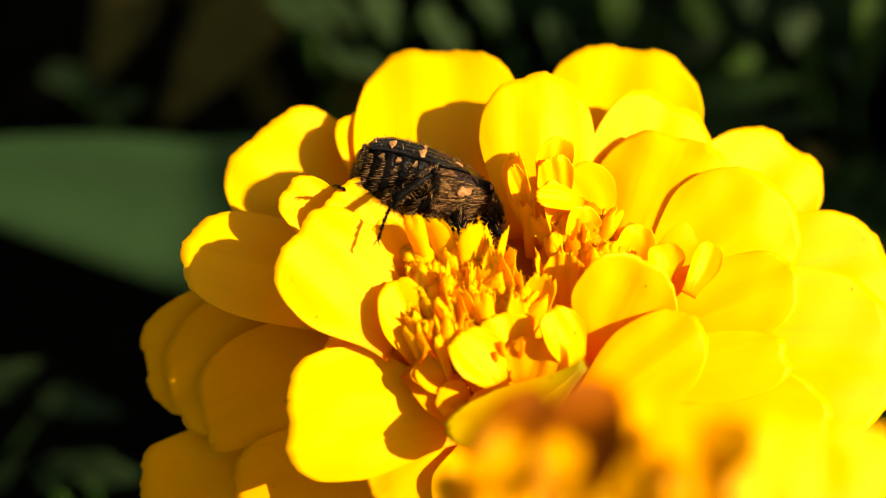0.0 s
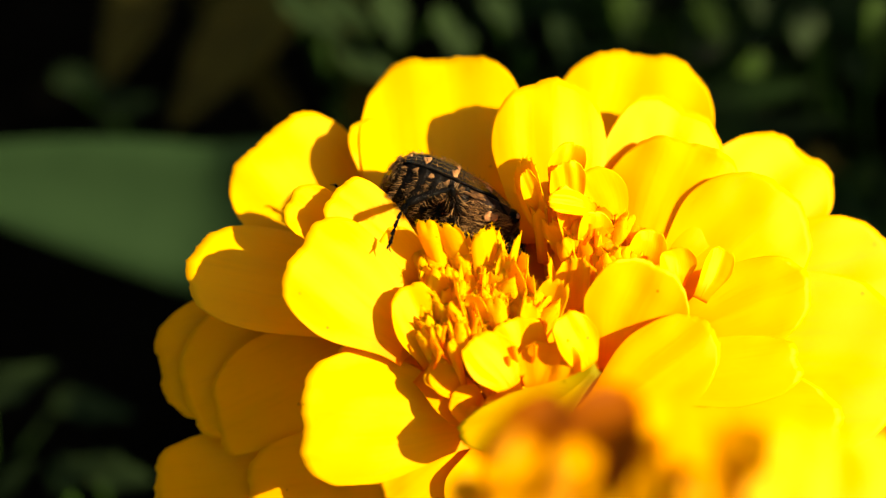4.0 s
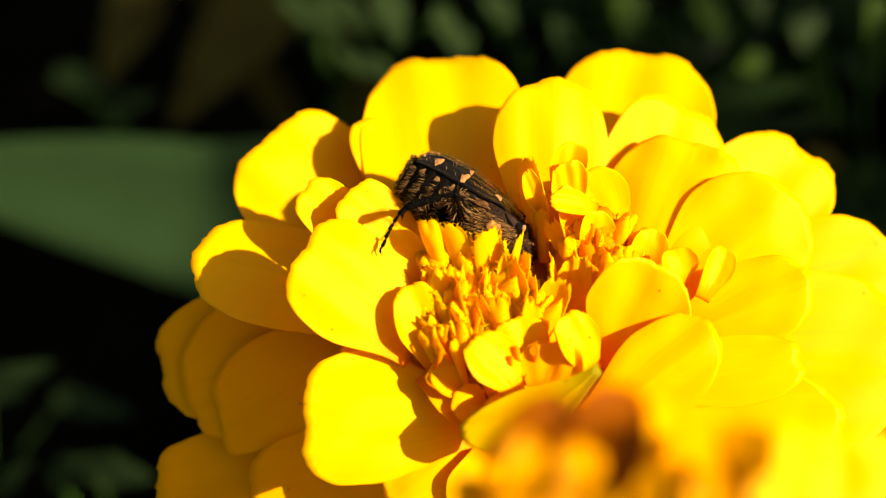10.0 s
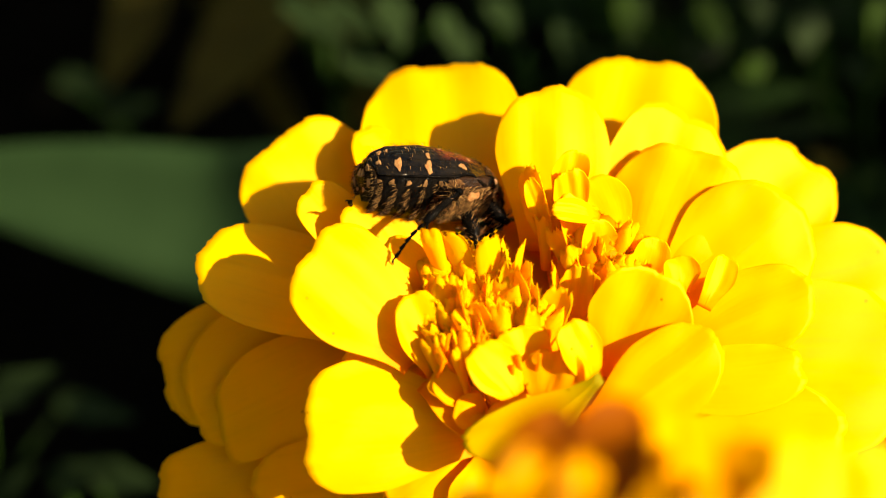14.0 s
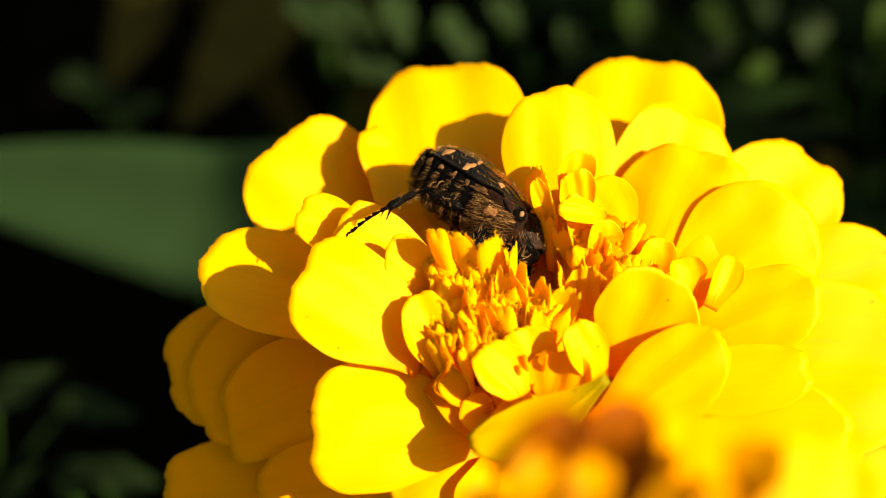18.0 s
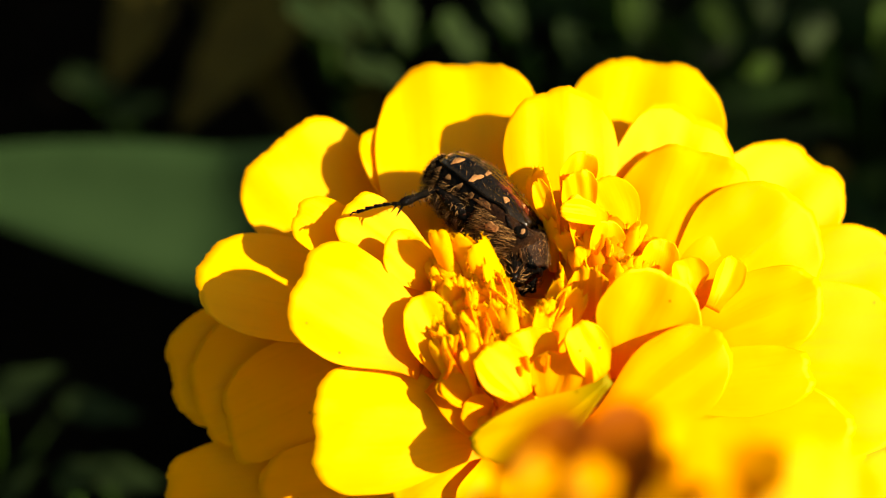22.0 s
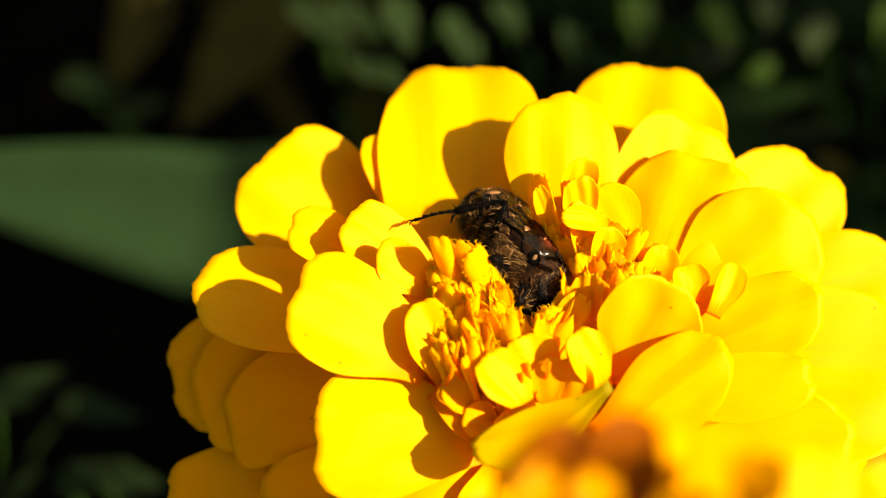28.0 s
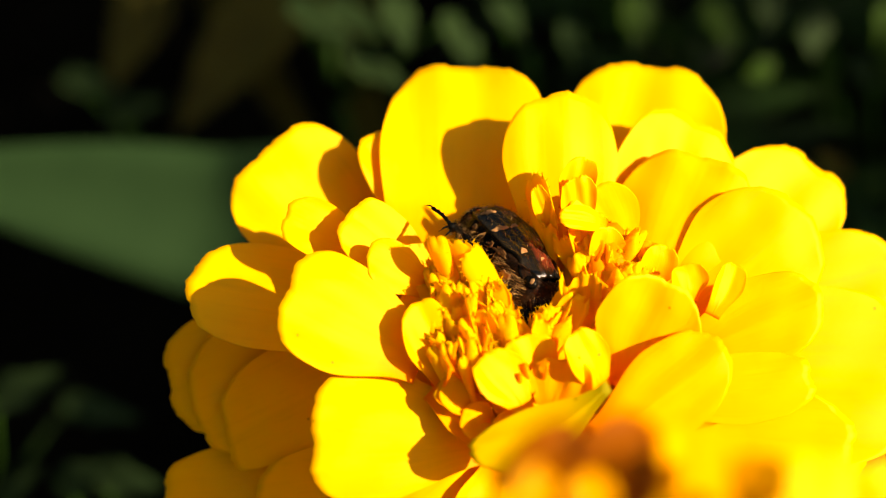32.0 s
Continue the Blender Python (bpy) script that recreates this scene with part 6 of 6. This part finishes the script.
    walk(hind_right[2], [
        on_body(0.0, -3.17, -5.01, -4.31, 0.0, 66.5, -131.9),
        on_body(0.5, -3.79, -5.00, -3.97, 0.0, 59.0, -161.4),
        on_body(1.0, -4.56, -5.26, -4.32, 0.0, 62.9, 145.4),
        on_body(1.5, -4.55, -5.16, -4.05, 0.0, 67.1, 144.4),
        on_body(2.0, -4.61, -5.13, -3.83, 0.0, 63.5, 147.8),
        on_body(2.5, -4.78, -4.95, -4.22, 0.0, 63.9, 138.9),
        on_body(3.0, -5.01, -5.21, -4.01, 0.0, 59.0, 133.9),
        on_body(3.5, -4.79, -5.08, -3.97, 0.0, 69.0, 130.0),
        on_body(5.5, -4.23, -4.81, -4.21, 0.0, 88.3, 140.2),
        on_body(6.0, -4.25, -4.80, -4.04, 0.0, 79.8, -165.3),
        on_body(6.5, -4.38, -4.79, -3.51, 0.0, 77.3, -153.8),
        on_body(7.0, -4.45, -4.93, -3.67, 0.0, 72.2, 171.9),
        on_body(7.5, -4.30, -4.60, -3.81, 0.0, 74.5, 179.1),
        on_body(8.0, -4.20, -4.29, -3.71, 0.0, 82.0, -139.0),
        on_body(8.5, -4.14, -3.98, -3.57, 0.0, 76.2, -125.4),
        on_body(9.0, -4.07, -3.76, -3.69, 0.0, 71.3, -138.2),
        on_body(9.5, -4.04, -4.07, -3.73, 0.0, 84.8, -131.6),
        on_body(10.0, -4.03, -4.38, -3.75, 0.0, 81.8, 160.1),
        on_body(10.5, -4.21, -4.70, -2.80, 0.0, 82.3, 149.4),
        on_body(11.0, -4.25, -5.06, -2.19, 0.0, 76.9, 139.6),
        on_body(11.5, -4.17, -5.36, -2.10, 0.0, 71.4, 140.6),
        on_body(12.0, -4.00, -5.72, -1.94, 0.0, 59.5, 146.1),
        on_body(12.5, -4.91, -5.31, -1.61, 0.0, 59.7, 118.3),
        on_body(13.0, -5.77, -4.21, -2.38, 0.0, 50.2, 134.9),
        on_body(13.5, -4.54, -4.91, -2.71, 0.0, 22.2, 139.2),
        on_body(14.0, -3.23, -5.77, -2.98, 0.0, 41.8, 142.3),
        on_body(14.5, -3.20, -5.42, -4.11, 0.0, 73.7, 124.2),
        on_body(16.5, -2.71, -5.40, -5.80, 0.0, 32.0, -165.5),
        on_body(17.0, -3.00, -5.35, -6.01, 0.0, 40.1, -162.6),
        on_body(17.5, -3.43, -5.66, -5.39, 0.0, 56.0, -166.4),
        on_body(18.0, -3.36, -5.65, -5.42, 0.0, 58.8, -170.4),
        on_body(18.5, -3.14, -5.08, -6.69, 0.0, 48.4, -158.8),
        on_body(19.0, -3.23, -5.09, -6.82, 0.0, 49.9, -157.8),
        on_body(19.5, -3.48, -5.29, -6.29, 0.0, 44.2, -147.4),
        on_body(20.0, -3.57, -5.49, -5.66, 0.0, 39.1, -145.6),
        on_body(20.5, -3.77, -5.82, -5.06, 0.0, 36.8, -143.4),
        on_body(21.0, -3.66, -6.11, -4.49, 0.0, 33.0, -151.3),
        on_body(21.5, -3.48, -6.15, -4.25, 0.0, 36.0, -151.9),
        on_body(22.0, -3.15, -6.20, -3.96, 0.0, 39.4, -152.9),
        on_body(22.5, -3.21, -5.53, -4.09, 0.0, 50.0, -137.8),
        on_body(23.0, -3.15, -4.80, -3.76, 0.0, 63.3, -114.9),
        on_body(23.5, -3.03, -4.75, -3.78, 0.0, 52.9, -127.3),
        on_body(24.0, -2.84, -4.54, -3.63, 0.0, 42.3, -131.8),
        on_body(24.5, -2.67, -4.13, -3.22, 0.0, 34.8, -132.5),
        on_body(25.0, -2.44, -3.56, -2.39, 0.0, 32.5, -130.1),
        on_body(25.5, -2.75, -3.66, -2.63, 0.0, 30.8, -123.2),
        on_body(27.5, -3.11, -4.14, -2.33, 0.0, 37.9, -102.6),
        on_body(28.0, -2.87, -4.41, -2.00, 0.0, 43.4, -102.3),
        on_body(28.5, -1.90, -5.20, -2.29, 0.0, 37.6, -136.6),
        on_body(29.0, -1.10, -5.94, -2.12, 0.0, 32.8, -159.5),
        on_body(29.5, -0.46, -6.46, -1.67, 0.0, 31.3, -173.2),
        on_body(30.0, -0.03, -6.86, -1.17, 0.0, 28.8, 168.8),
        on_body(30.5, -0.11, -6.74, -1.01, 0.0, 21.0, -178.0),
        on_body(31.0, -0.39, -6.73, -0.93, 0.0, 10.4, -177.6),
        on_body(31.5, -0.76, -6.97, -1.06, 0.0, 1.3, 173.8),
        on_body(32.0, -1.08, -7.21, -1.12, 0.0, -7.4, 166.2),
    ])
    walk(mid_right[0], [
        on_body(0.0, 2.20, -1.50, -2.20, -0.0, 60.5, -72.9),
        on_body(25.0, 2.20, -1.50, -2.20, -0.0, 60.5, -72.9),
        on_body(25.5, 2.20, -1.50, -2.20, -0.0, 60.5, -72.9),
        on_body(27.5, 2.20, -1.50, -2.20, -0.0, -0.2, -73.6),
        on_body(28.0, 2.20, -1.50, -2.20, -0.0, 2.7, -73.9),
        on_body(28.5, 2.20, -1.50, -2.20, -0.0, 6.2, -72.9),
        on_body(29.0, 2.20, -1.50, -2.20, -0.0, 5.8, -68.6),
        on_body(29.5, 2.20, -1.50, -2.20, -0.0, 1.0, -59.4),
        on_body(30.0, 2.20, -1.50, -2.20, -0.0, -10.5, -40.9),
        on_body(30.5, 2.20, -1.50, -2.20, -0.0, -7.2, -48.8),
        on_body(31.0, 2.20, -1.50, -2.20, -0.0, -11.4, -46.8),
        on_body(31.5, 2.20, -1.50, -2.20, -0.0, -3.0, -54.9),
        on_body(32.0, 2.20, -1.50, -2.20, -0.0, -0.7, -55.3),
    ])
    walk(mid_right[1], [
        on_body(0.0, 2.60, -2.80, -4.60, 0.0, 33.9, 26.6),
        on_body(25.0, 2.60, -2.80, -4.60, 0.0, 33.9, 26.6),
        on_body(25.5, 2.60, -2.80, -4.60, 0.0, 33.9, 26.6),
        on_body(27.5, 3.07, -4.45, -2.19, 0.0, 25.7, 149.8),
        on_body(28.0, 3.04, -4.42, -2.34, 0.0, 26.0, 153.5),
        on_body(28.5, 3.11, -4.45, -2.53, 0.0, 23.3, 153.1),
        on_body(29.0, 3.32, -4.37, -2.51, 0.0, 22.3, 153.9),
        on_body(29.5, 3.74, -4.10, -2.26, 0.0, 23.1, 157.3),
        on_body(30.0, 4.33, -3.35, -1.68, 0.0, 27.0, 168.7),
        on_body(30.5, 4.18, -3.76, -1.82, 0.0, 22.9, 162.6),
        on_body(31.0, 4.25, -3.68, -1.60, 0.0, 22.2, 164.9),
        on_body(31.5, 3.97, -4.03, -2.04, 0.0, 24.4, 154.2),
        on_body(32.0, 3.99, -4.08, -2.16, 0.0, 27.2, 151.1),
    ])
    walk(mid_right[2], [
        on_body(0.0, 5.40, -1.40, -6.70, 0.0, 21.9, 21.8),
        on_body(25.0, 5.40, -1.40, -6.70, 0.0, 21.9, 21.8),
        on_body(25.5, 5.40, -1.40, -6.70, 0.0, 21.9, 21.8),
        on_body(27.5, 0.11, -2.73, -3.83, -0.0, -30.0, -66.0),
        on_body(28.0, -0.01, -2.90, -4.01, -0.0, -27.8, -63.6),
        on_body(28.5, -0.01, -2.88, -4.04, -0.0, -24.9, -68.3),
        on_body(29.0, 0.17, -2.82, -3.95, -0.0, -20.3, -74.7),
        on_body(29.5, 0.51, -2.75, -3.74, -0.0, -13.5, -82.8),
        on_body(30.0, 1.01, -2.69, -3.41, 0.0, -4.4, -92.1),
        on_body(30.5, 0.84, -2.72, -3.30, 0.0, -5.2, -100.3),
        on_body(31.0, 0.85, -2.76, -3.03, 0.0, -3.2, -110.9),
        on_body(31.5, 0.86, -2.52, -3.61, 0.0, -27.4, -110.0),
        on_body(32.0, 1.03, -2.45, -3.90, 0.0, -48.4, -113.9),
    ])
    walk(hind_left[1], [
        on_body(0.0, -2.60, 3.60, -1.20, 0.0, 26.6, -133.0),
        on_body(0.5, -2.60, 3.60, -1.20, 0.0, 25.9, -146.3),
        on_body(1.0, -2.60, 3.60, -1.20, 0.0, 44.4, -177.3),
        on_body(1.5, -2.60, 3.60, -1.20, 0.0, 45.4, 151.5),
        on_body(2.0, -2.60, 3.60, -1.20, 0.0, 42.7, -175.6),
        on_body(2.5, -2.60, 3.60, -1.20, 0.0, 38.7, 155.8),
        on_body(3.0, -2.60, 3.60, -1.20, 0.0, 32.8, 161.5),
        on_body(3.5, -2.60, 3.60, -1.20, 0.0, 31.2, 166.5),
        on_body(5.5, -2.60, 3.60, -1.20, 0.0, 36.5, -173.1),
        on_body(6.0, -2.60, 3.60, -1.20, 0.0, 30.1, -170.0),
        on_body(6.5, -2.60, 3.60, -1.20, 0.0, 31.0, -173.0),
        on_body(7.0, -2.60, 3.60, -1.20, 0.0, 31.1, -159.2),
        on_body(7.5, -2.60, 3.60, -1.20, 0.0, 44.1, 168.7),
        on_body(8.0, -2.60, 3.60, -1.20, 0.0, 46.7, -177.8),
        on_body(8.5, -2.60, 3.60, -1.20, 0.0, 42.0, -166.9),
        on_body(9.0, -2.60, 3.60, -1.20, 0.0, 31.6, -150.5),
        on_body(9.5, -2.60, 3.60, -1.20, 0.0, 37.8, -140.6),
        on_body(10.0, -2.60, 3.60, -1.20, 0.0, 39.1, -147.1),
        on_body(10.5, -2.60, 3.60, -1.20, 0.0, 30.0, -136.6),
        on_body(11.0, -2.60, 3.60, -1.20, 0.0, 19.4, -133.0),
        on_body(11.5, -2.60, 3.60, -1.20, 0.0, 28.0, -141.7),
        on_body(12.0, -2.60, 3.60, -1.20, 0.0, 24.4, -146.0),
        on_body(12.5, -2.60, 3.60, -1.20, 0.0, 18.7, -145.7),
        on_body(13.0, -2.60, 3.60, -1.20, 0.0, 38.7, 158.7),
        on_body(13.5, -2.60, 3.60, -1.20, 0.0, 30.9, 172.9),
        on_body(14.0, -2.60, 3.60, -1.20, 0.0, 32.2, -147.3),
        on_body(14.5, -2.60, 3.60, -1.20, 0.0, 47.5, -144.5),
        on_body(16.5, -2.60, 3.60, -1.20, -0.0, 71.3, -9.5),
        on_body(32.0, -2.60, 3.60, -1.20, -0.0, 71.3, -9.5),
    ])
    walk(hind_left[2], [
        on_body(0.0, -4.92, 1.11, -2.90, 0.0, -4.4, -123.5),
        on_body(0.5, -5.44, 1.70, -2.86, 0.0, -17.5, -129.7),
        on_body(1.0, -5.31, 3.47, -3.86, 0.0, -29.4, -137.4),
        on_body(1.5, -4.95, 4.87, -3.91, 0.0, -33.8, -158.5),
        on_body(2.0, -5.38, 3.39, -3.78, 0.0, -25.2, -139.7),
        on_body(2.5, -5.30, 4.81, -3.58, 0.0, -31.7, -162.5),
        on_body(3.0, -5.63, 4.62, -3.26, 0.0, -40.4, -154.6),
        on_body(3.5, -5.76, 4.36, -3.17, 0.0, -36.2, -154.5),
        on_body(5.5, -5.63, 3.23, -3.46, 0.0, -8.1, -150.1),
        on_body(6.0, -5.84, 3.03, -3.10, 0.0, -6.5, -151.9),
        on_body(6.5, -5.83, 3.20, -3.15, 0.0, -24.5, -144.9),
        on_body(7.0, -5.64, 2.45, -3.17, 0.0, -13.4, -139.4),
        on_body(7.5, -5.28, 4.13, -3.85, 0.0, -21.7, -152.6),
        on_body(8.0, -5.21, 3.50, -3.96, 0.0, -16.2, -143.1),
        on_body(8.5, -5.35, 2.96, -3.74, 0.0, -15.2, -138.8),
        on_body(9.0, -5.42, 2.01, -3.19, 0.0, -22.5, -128.7),
        on_body(9.5, -4.92, 1.70, -3.53, 0.0, -11.6, -123.6),
        on_body(10.0, -5.08, 2.00, -3.60, 0.0, -14.8, -126.5),
        on_body(10.5, -4.99, 1.34, -3.10, 0.0, -18.2, -121.0),
        on_body(11.0, -5.05, 0.98, -2.46, 0.0, -24.0, -119.3),
        on_body(11.5, -5.23, 1.52, -2.98, 0.0, -30.8, -120.2),
        on_body(12.0, -5.47, 1.67, -2.77, 0.0, -39.5, -119.1),
        on_body(12.5, -5.57, 1.57, -2.42, 0.0, -45.4, -116.2),
        on_body(13.0, -5.36, 4.68, -3.58, 0.0, -57.9, -125.0),
        on_body(13.5, -5.84, 4.00, -3.15, 0.0, -54.5, -126.2),
        on_body(14.0, -5.31, 1.86, -3.22, 0.0, -34.9, -120.4),
        on_body(14.5, -4.69, 2.11, -4.00, 0.0, -3.1, -125.0),
        on_body(16.5, -1.40, 3.40, -4.80, 0.0, 34.6, 4.4),
        on_body(32.0, -1.40, 3.40, -4.80, 0.0, 34.6, 4.4),
    ])
    for ob, at, push in PRESSED:
        rest = ob.matrix_basis.copy()
        # the foot of the floret stays and its tip gives way
        pivot = Matrix.Translation((flower.m @ at) - flower.m.to_3x3() @ Vector((0, 4.4 * MM, 1.8 * MM)))
        reach = flower.m.to_3x3() @ Vector((0, 4.4 * MM, 1.8 * MM))
        full = reach.rotation_difference(reach + flower.m.to_3x3() @ push)
        rows = []
        for t, share in ((0.0, 0.0), (15.0, 0.0), (17.0, 0.15), (20.0, 0.4), (23.0, 0.9), (25.5, 1.0), (32.0, 1.0)):
            turn = Quaternion().slerp(full, share).to_matrix().to_4x4()
            rows.append((t, pivot @ turn @ pivot.inverted() @ rest))
        walk(ob, rows)
    walk(petal_a, [
        sway(0.0, (0.67, -1.21, -4.00), -3.05, -0.00, 0.18),
        sway(3.0, (0.67, -1.21, -4.00), -0.03, -0.01, 0.13),
        sway(6.0, (0.67, -1.21, -4.00), 0.30, -0.00, 0.01),
        sway(9.0, (0.67, -1.21, -4.00), 0.00, 0.00, 0.00),
        sway(13.0, (0.67, -1.21, -4.00), 1.97, -0.01, 0.05),
        sway(19.0, (0.67, -1.21, -4.00), 1.97, -0.01, 0.05),
        sway(21.5, (0.67, -1.21, -4.00), 0.76, -0.00, 0.02),
        sway(22.0, (0.67, -1.21, -4.00), -2.00, -0.01, 0.19),
        sway(22.5, (0.67, -1.21, -4.00), -3.66, -0.00, 0.32),
        sway(23.0, (0.67, -1.21, -4.00), -4.26, 0.00, 0.36),
        sway(24.0, (0.67, -1.21, -4.00), -2.62, -0.01, 0.37),
        sway(25.0, (0.67, -1.21, -4.00), -4.55, 0.00, 0.36),
        sway(25.5, (0.67, -1.21, -4.00), -2.02, -0.01, 0.37),
        sway(28.0, (0.67, -1.21, -4.00), -2.32, -0.01, 0.37),
        sway(32.0, (0.67, -1.21, -4.00), -4.55, 0.00, 0.36),
    ])
    walk(petal_s, [
        sway(0.0, (-3.67, 1.57, -9.00), -1.83, 0.48, -0.22),
        sway(6.0, (-3.67, 1.57, -9.00), 0.69, -0.16, 0.06),
        sway(9.0, (-3.67, 1.57, -9.00), 0.00, 0.00, 0.00),
        sway(13.0, (-3.67, 1.57, -9.00), -2.89, 0.29, -0.14),
        sway(19.0, (-3.67, 1.57, -9.00), -2.16, 0.06, -0.03),
        sway(23.0, (-3.67, 1.57, -9.00), -0.64, -0.19, 0.08),
        sway(28.0, (-3.67, 1.57, -9.00), 1.85, -0.49, 0.18),
        sway(32.0, (-3.67, 1.57, -9.00), 1.31, -0.62, 0.24),
    ])
    walk(petal_r, [
        sway(0.0, (-3.92, -4.33, -4.00), -3.50, 0.33, -0.12),
        sway(3.0, (-3.92, -4.33, -4.00), -0.70, 0.03, -0.01),
        sway(6.0, (-3.92, -4.33, -4.00), 3.18, -0.24, 0.06),
        sway(9.0, (-3.92, -4.33, -4.00), 0.00, 0.00, 0.00),
        sway(13.0, (-3.92, -4.33, -4.00), -3.32, 0.10, -0.04),
        sway(19.0, (-3.92, -4.33, -4.00), -0.76, -0.06, 0.02),
        sway(23.0, (-3.92, -4.33, -4.00), 1.75, -0.25, 0.06),
        sway(25.5, (-3.92, -4.33, -4.00), 3.90, -0.32, 0.07),
        sway(28.0, (-3.92, -4.33, -4.00), 3.85, -0.45, 0.10),
        sway(32.0, (-3.92, -4.33, -4.00), 3.12, -0.69, 0.16),
    ])
    walk(petal_q, [
        sway(0.0, (-2.08, -6.91, 3.40), -5.49, -0.05, 0.07),
        sway(3.0, (-2.08, -6.91, 3.40), -1.48, -0.04, 0.04),
        sway(6.0, (-2.08, -6.91, 3.40), -0.12, -0.20, 0.21),
        sway(9.0, (-2.08, -6.91, 3.40), 0.00, 0.00, 0.00),
        sway(13.0, (-2.08, -6.91, 3.40), -2.97, -0.05, 0.06),
        sway(14.5, (-2.08, -6.91, 3.40), -2.97, -0.05, 0.06),
        sway(17.0, (-2.08, -6.91, 3.40), 3.62, 0.07, -0.06),
        sway(19.0, (-2.08, -6.91, 3.40), 6.35, 0.09, -0.07),
        sway(23.0, (-2.08, -6.91, 3.40), 8.62, 0.07, -0.06),
        sway(28.0, (-2.08, -6.91, 3.40), 11.00, 0.02, -0.02),
        sway(32.0, (-2.08, -6.91, 3.40), 12.18, -0.24, 0.16),
    ])
    walk(petal_t, [
        sway(0.0, (-6.49, -0.37, -2.00), -2.35, -0.09, 0.16),
        sway(3.0, (-6.49, -0.37, -2.00), 3.21, -0.12, 0.18),
        sway(6.0, (-6.49, -0.37, -2.00), 12.15, -0.49, 0.52),
        sway(9.0, (-6.49, -0.37, -2.00), 0.00, 0.00, 0.00),
        sway(13.0, (-6.49, -0.37, -2.00), -7.09, -0.28, 0.62),
        sway(14.5, (-6.49, -0.37, -2.00), -5.21, -0.27, 0.54),
        sway(17.0, (-6.49, -0.37, -2.00), 4.73, -0.20, 0.27),
        sway(19.0, (-6.49, -0.37, -2.00), 7.85, -0.19, 0.23),
        sway(23.0, (-6.49, -0.37, -2.00), 13.13, -0.34, 0.35),
        sway(28.0, (-6.49, -0.37, -2.00), 17.63, -0.47, 0.40),
        sway(32.0, (-6.49, -0.37, -2.00), 13.85, -0.81, 0.80),
    ])
    walk(petal_u, [
        sway(0.0, (-2.20, -0.78, -2.00), -1.42, 0.31, -0.35),
        sway(3.0, (-2.20, -0.78, -2.00), 1.87, -0.15, 0.16),
        sway(6.0, (-2.20, -0.78, -2.00), 4.61, -0.60, 0.55),
        sway(9.0, (-2.20, -0.78, -2.00), 0.00, 0.00, 0.00),
        sway(13.0, (-2.20, -0.78, -2.00), -3.68, 0.14, -0.17),
        sway(14.5, (-2.20, -0.78, -2.00), -2.51, 0.17, -0.20),
        sway(17.0, (-2.20, -0.78, -2.00), 10.82, 0.08, -0.06),
        sway(19.0, (-2.20, -0.78, -2.00), 14.42, 0.09, -0.06),
        sway(21.0, (-2.20, -0.78, -2.00), 11.71, -0.09, 0.07),
        sway(23.0, (-2.20, -0.78, -2.00), 4.00, -0.20, 0.10),
        sway(28.0, (-2.20, -0.78, -2.00), 5.00, -0.10, -0.10),
        sway(32.0, (-2.20, -0.78, -2.00), 3.00, -0.10, -0.10),
    ])
    walk(petal_v, [
        sway(0.0, (-1.54, -2.73, 1.00), -6.63, -0.02, 0.03),
        sway(9.0, (-1.54, -2.73, 1.00), 0.00, 0.00, 0.00),
        sway(14.5, (-1.54, -2.73, 1.00), 0.00, 0.00, 0.00),
        sway(19.0, (-1.54, -2.73, 1.00), 0.41, -0.17, 0.21),
        sway(23.0, (-1.54, -2.73, 1.00), -0.56, -0.46, 0.59),
        sway(28.0, (-1.54, -2.73, 1.00), 7.57, -0.63, 0.61),
        sway(32.0, (-1.54, -2.73, 1.00), 11.89, -0.88, 0.73),
    ])


motions()
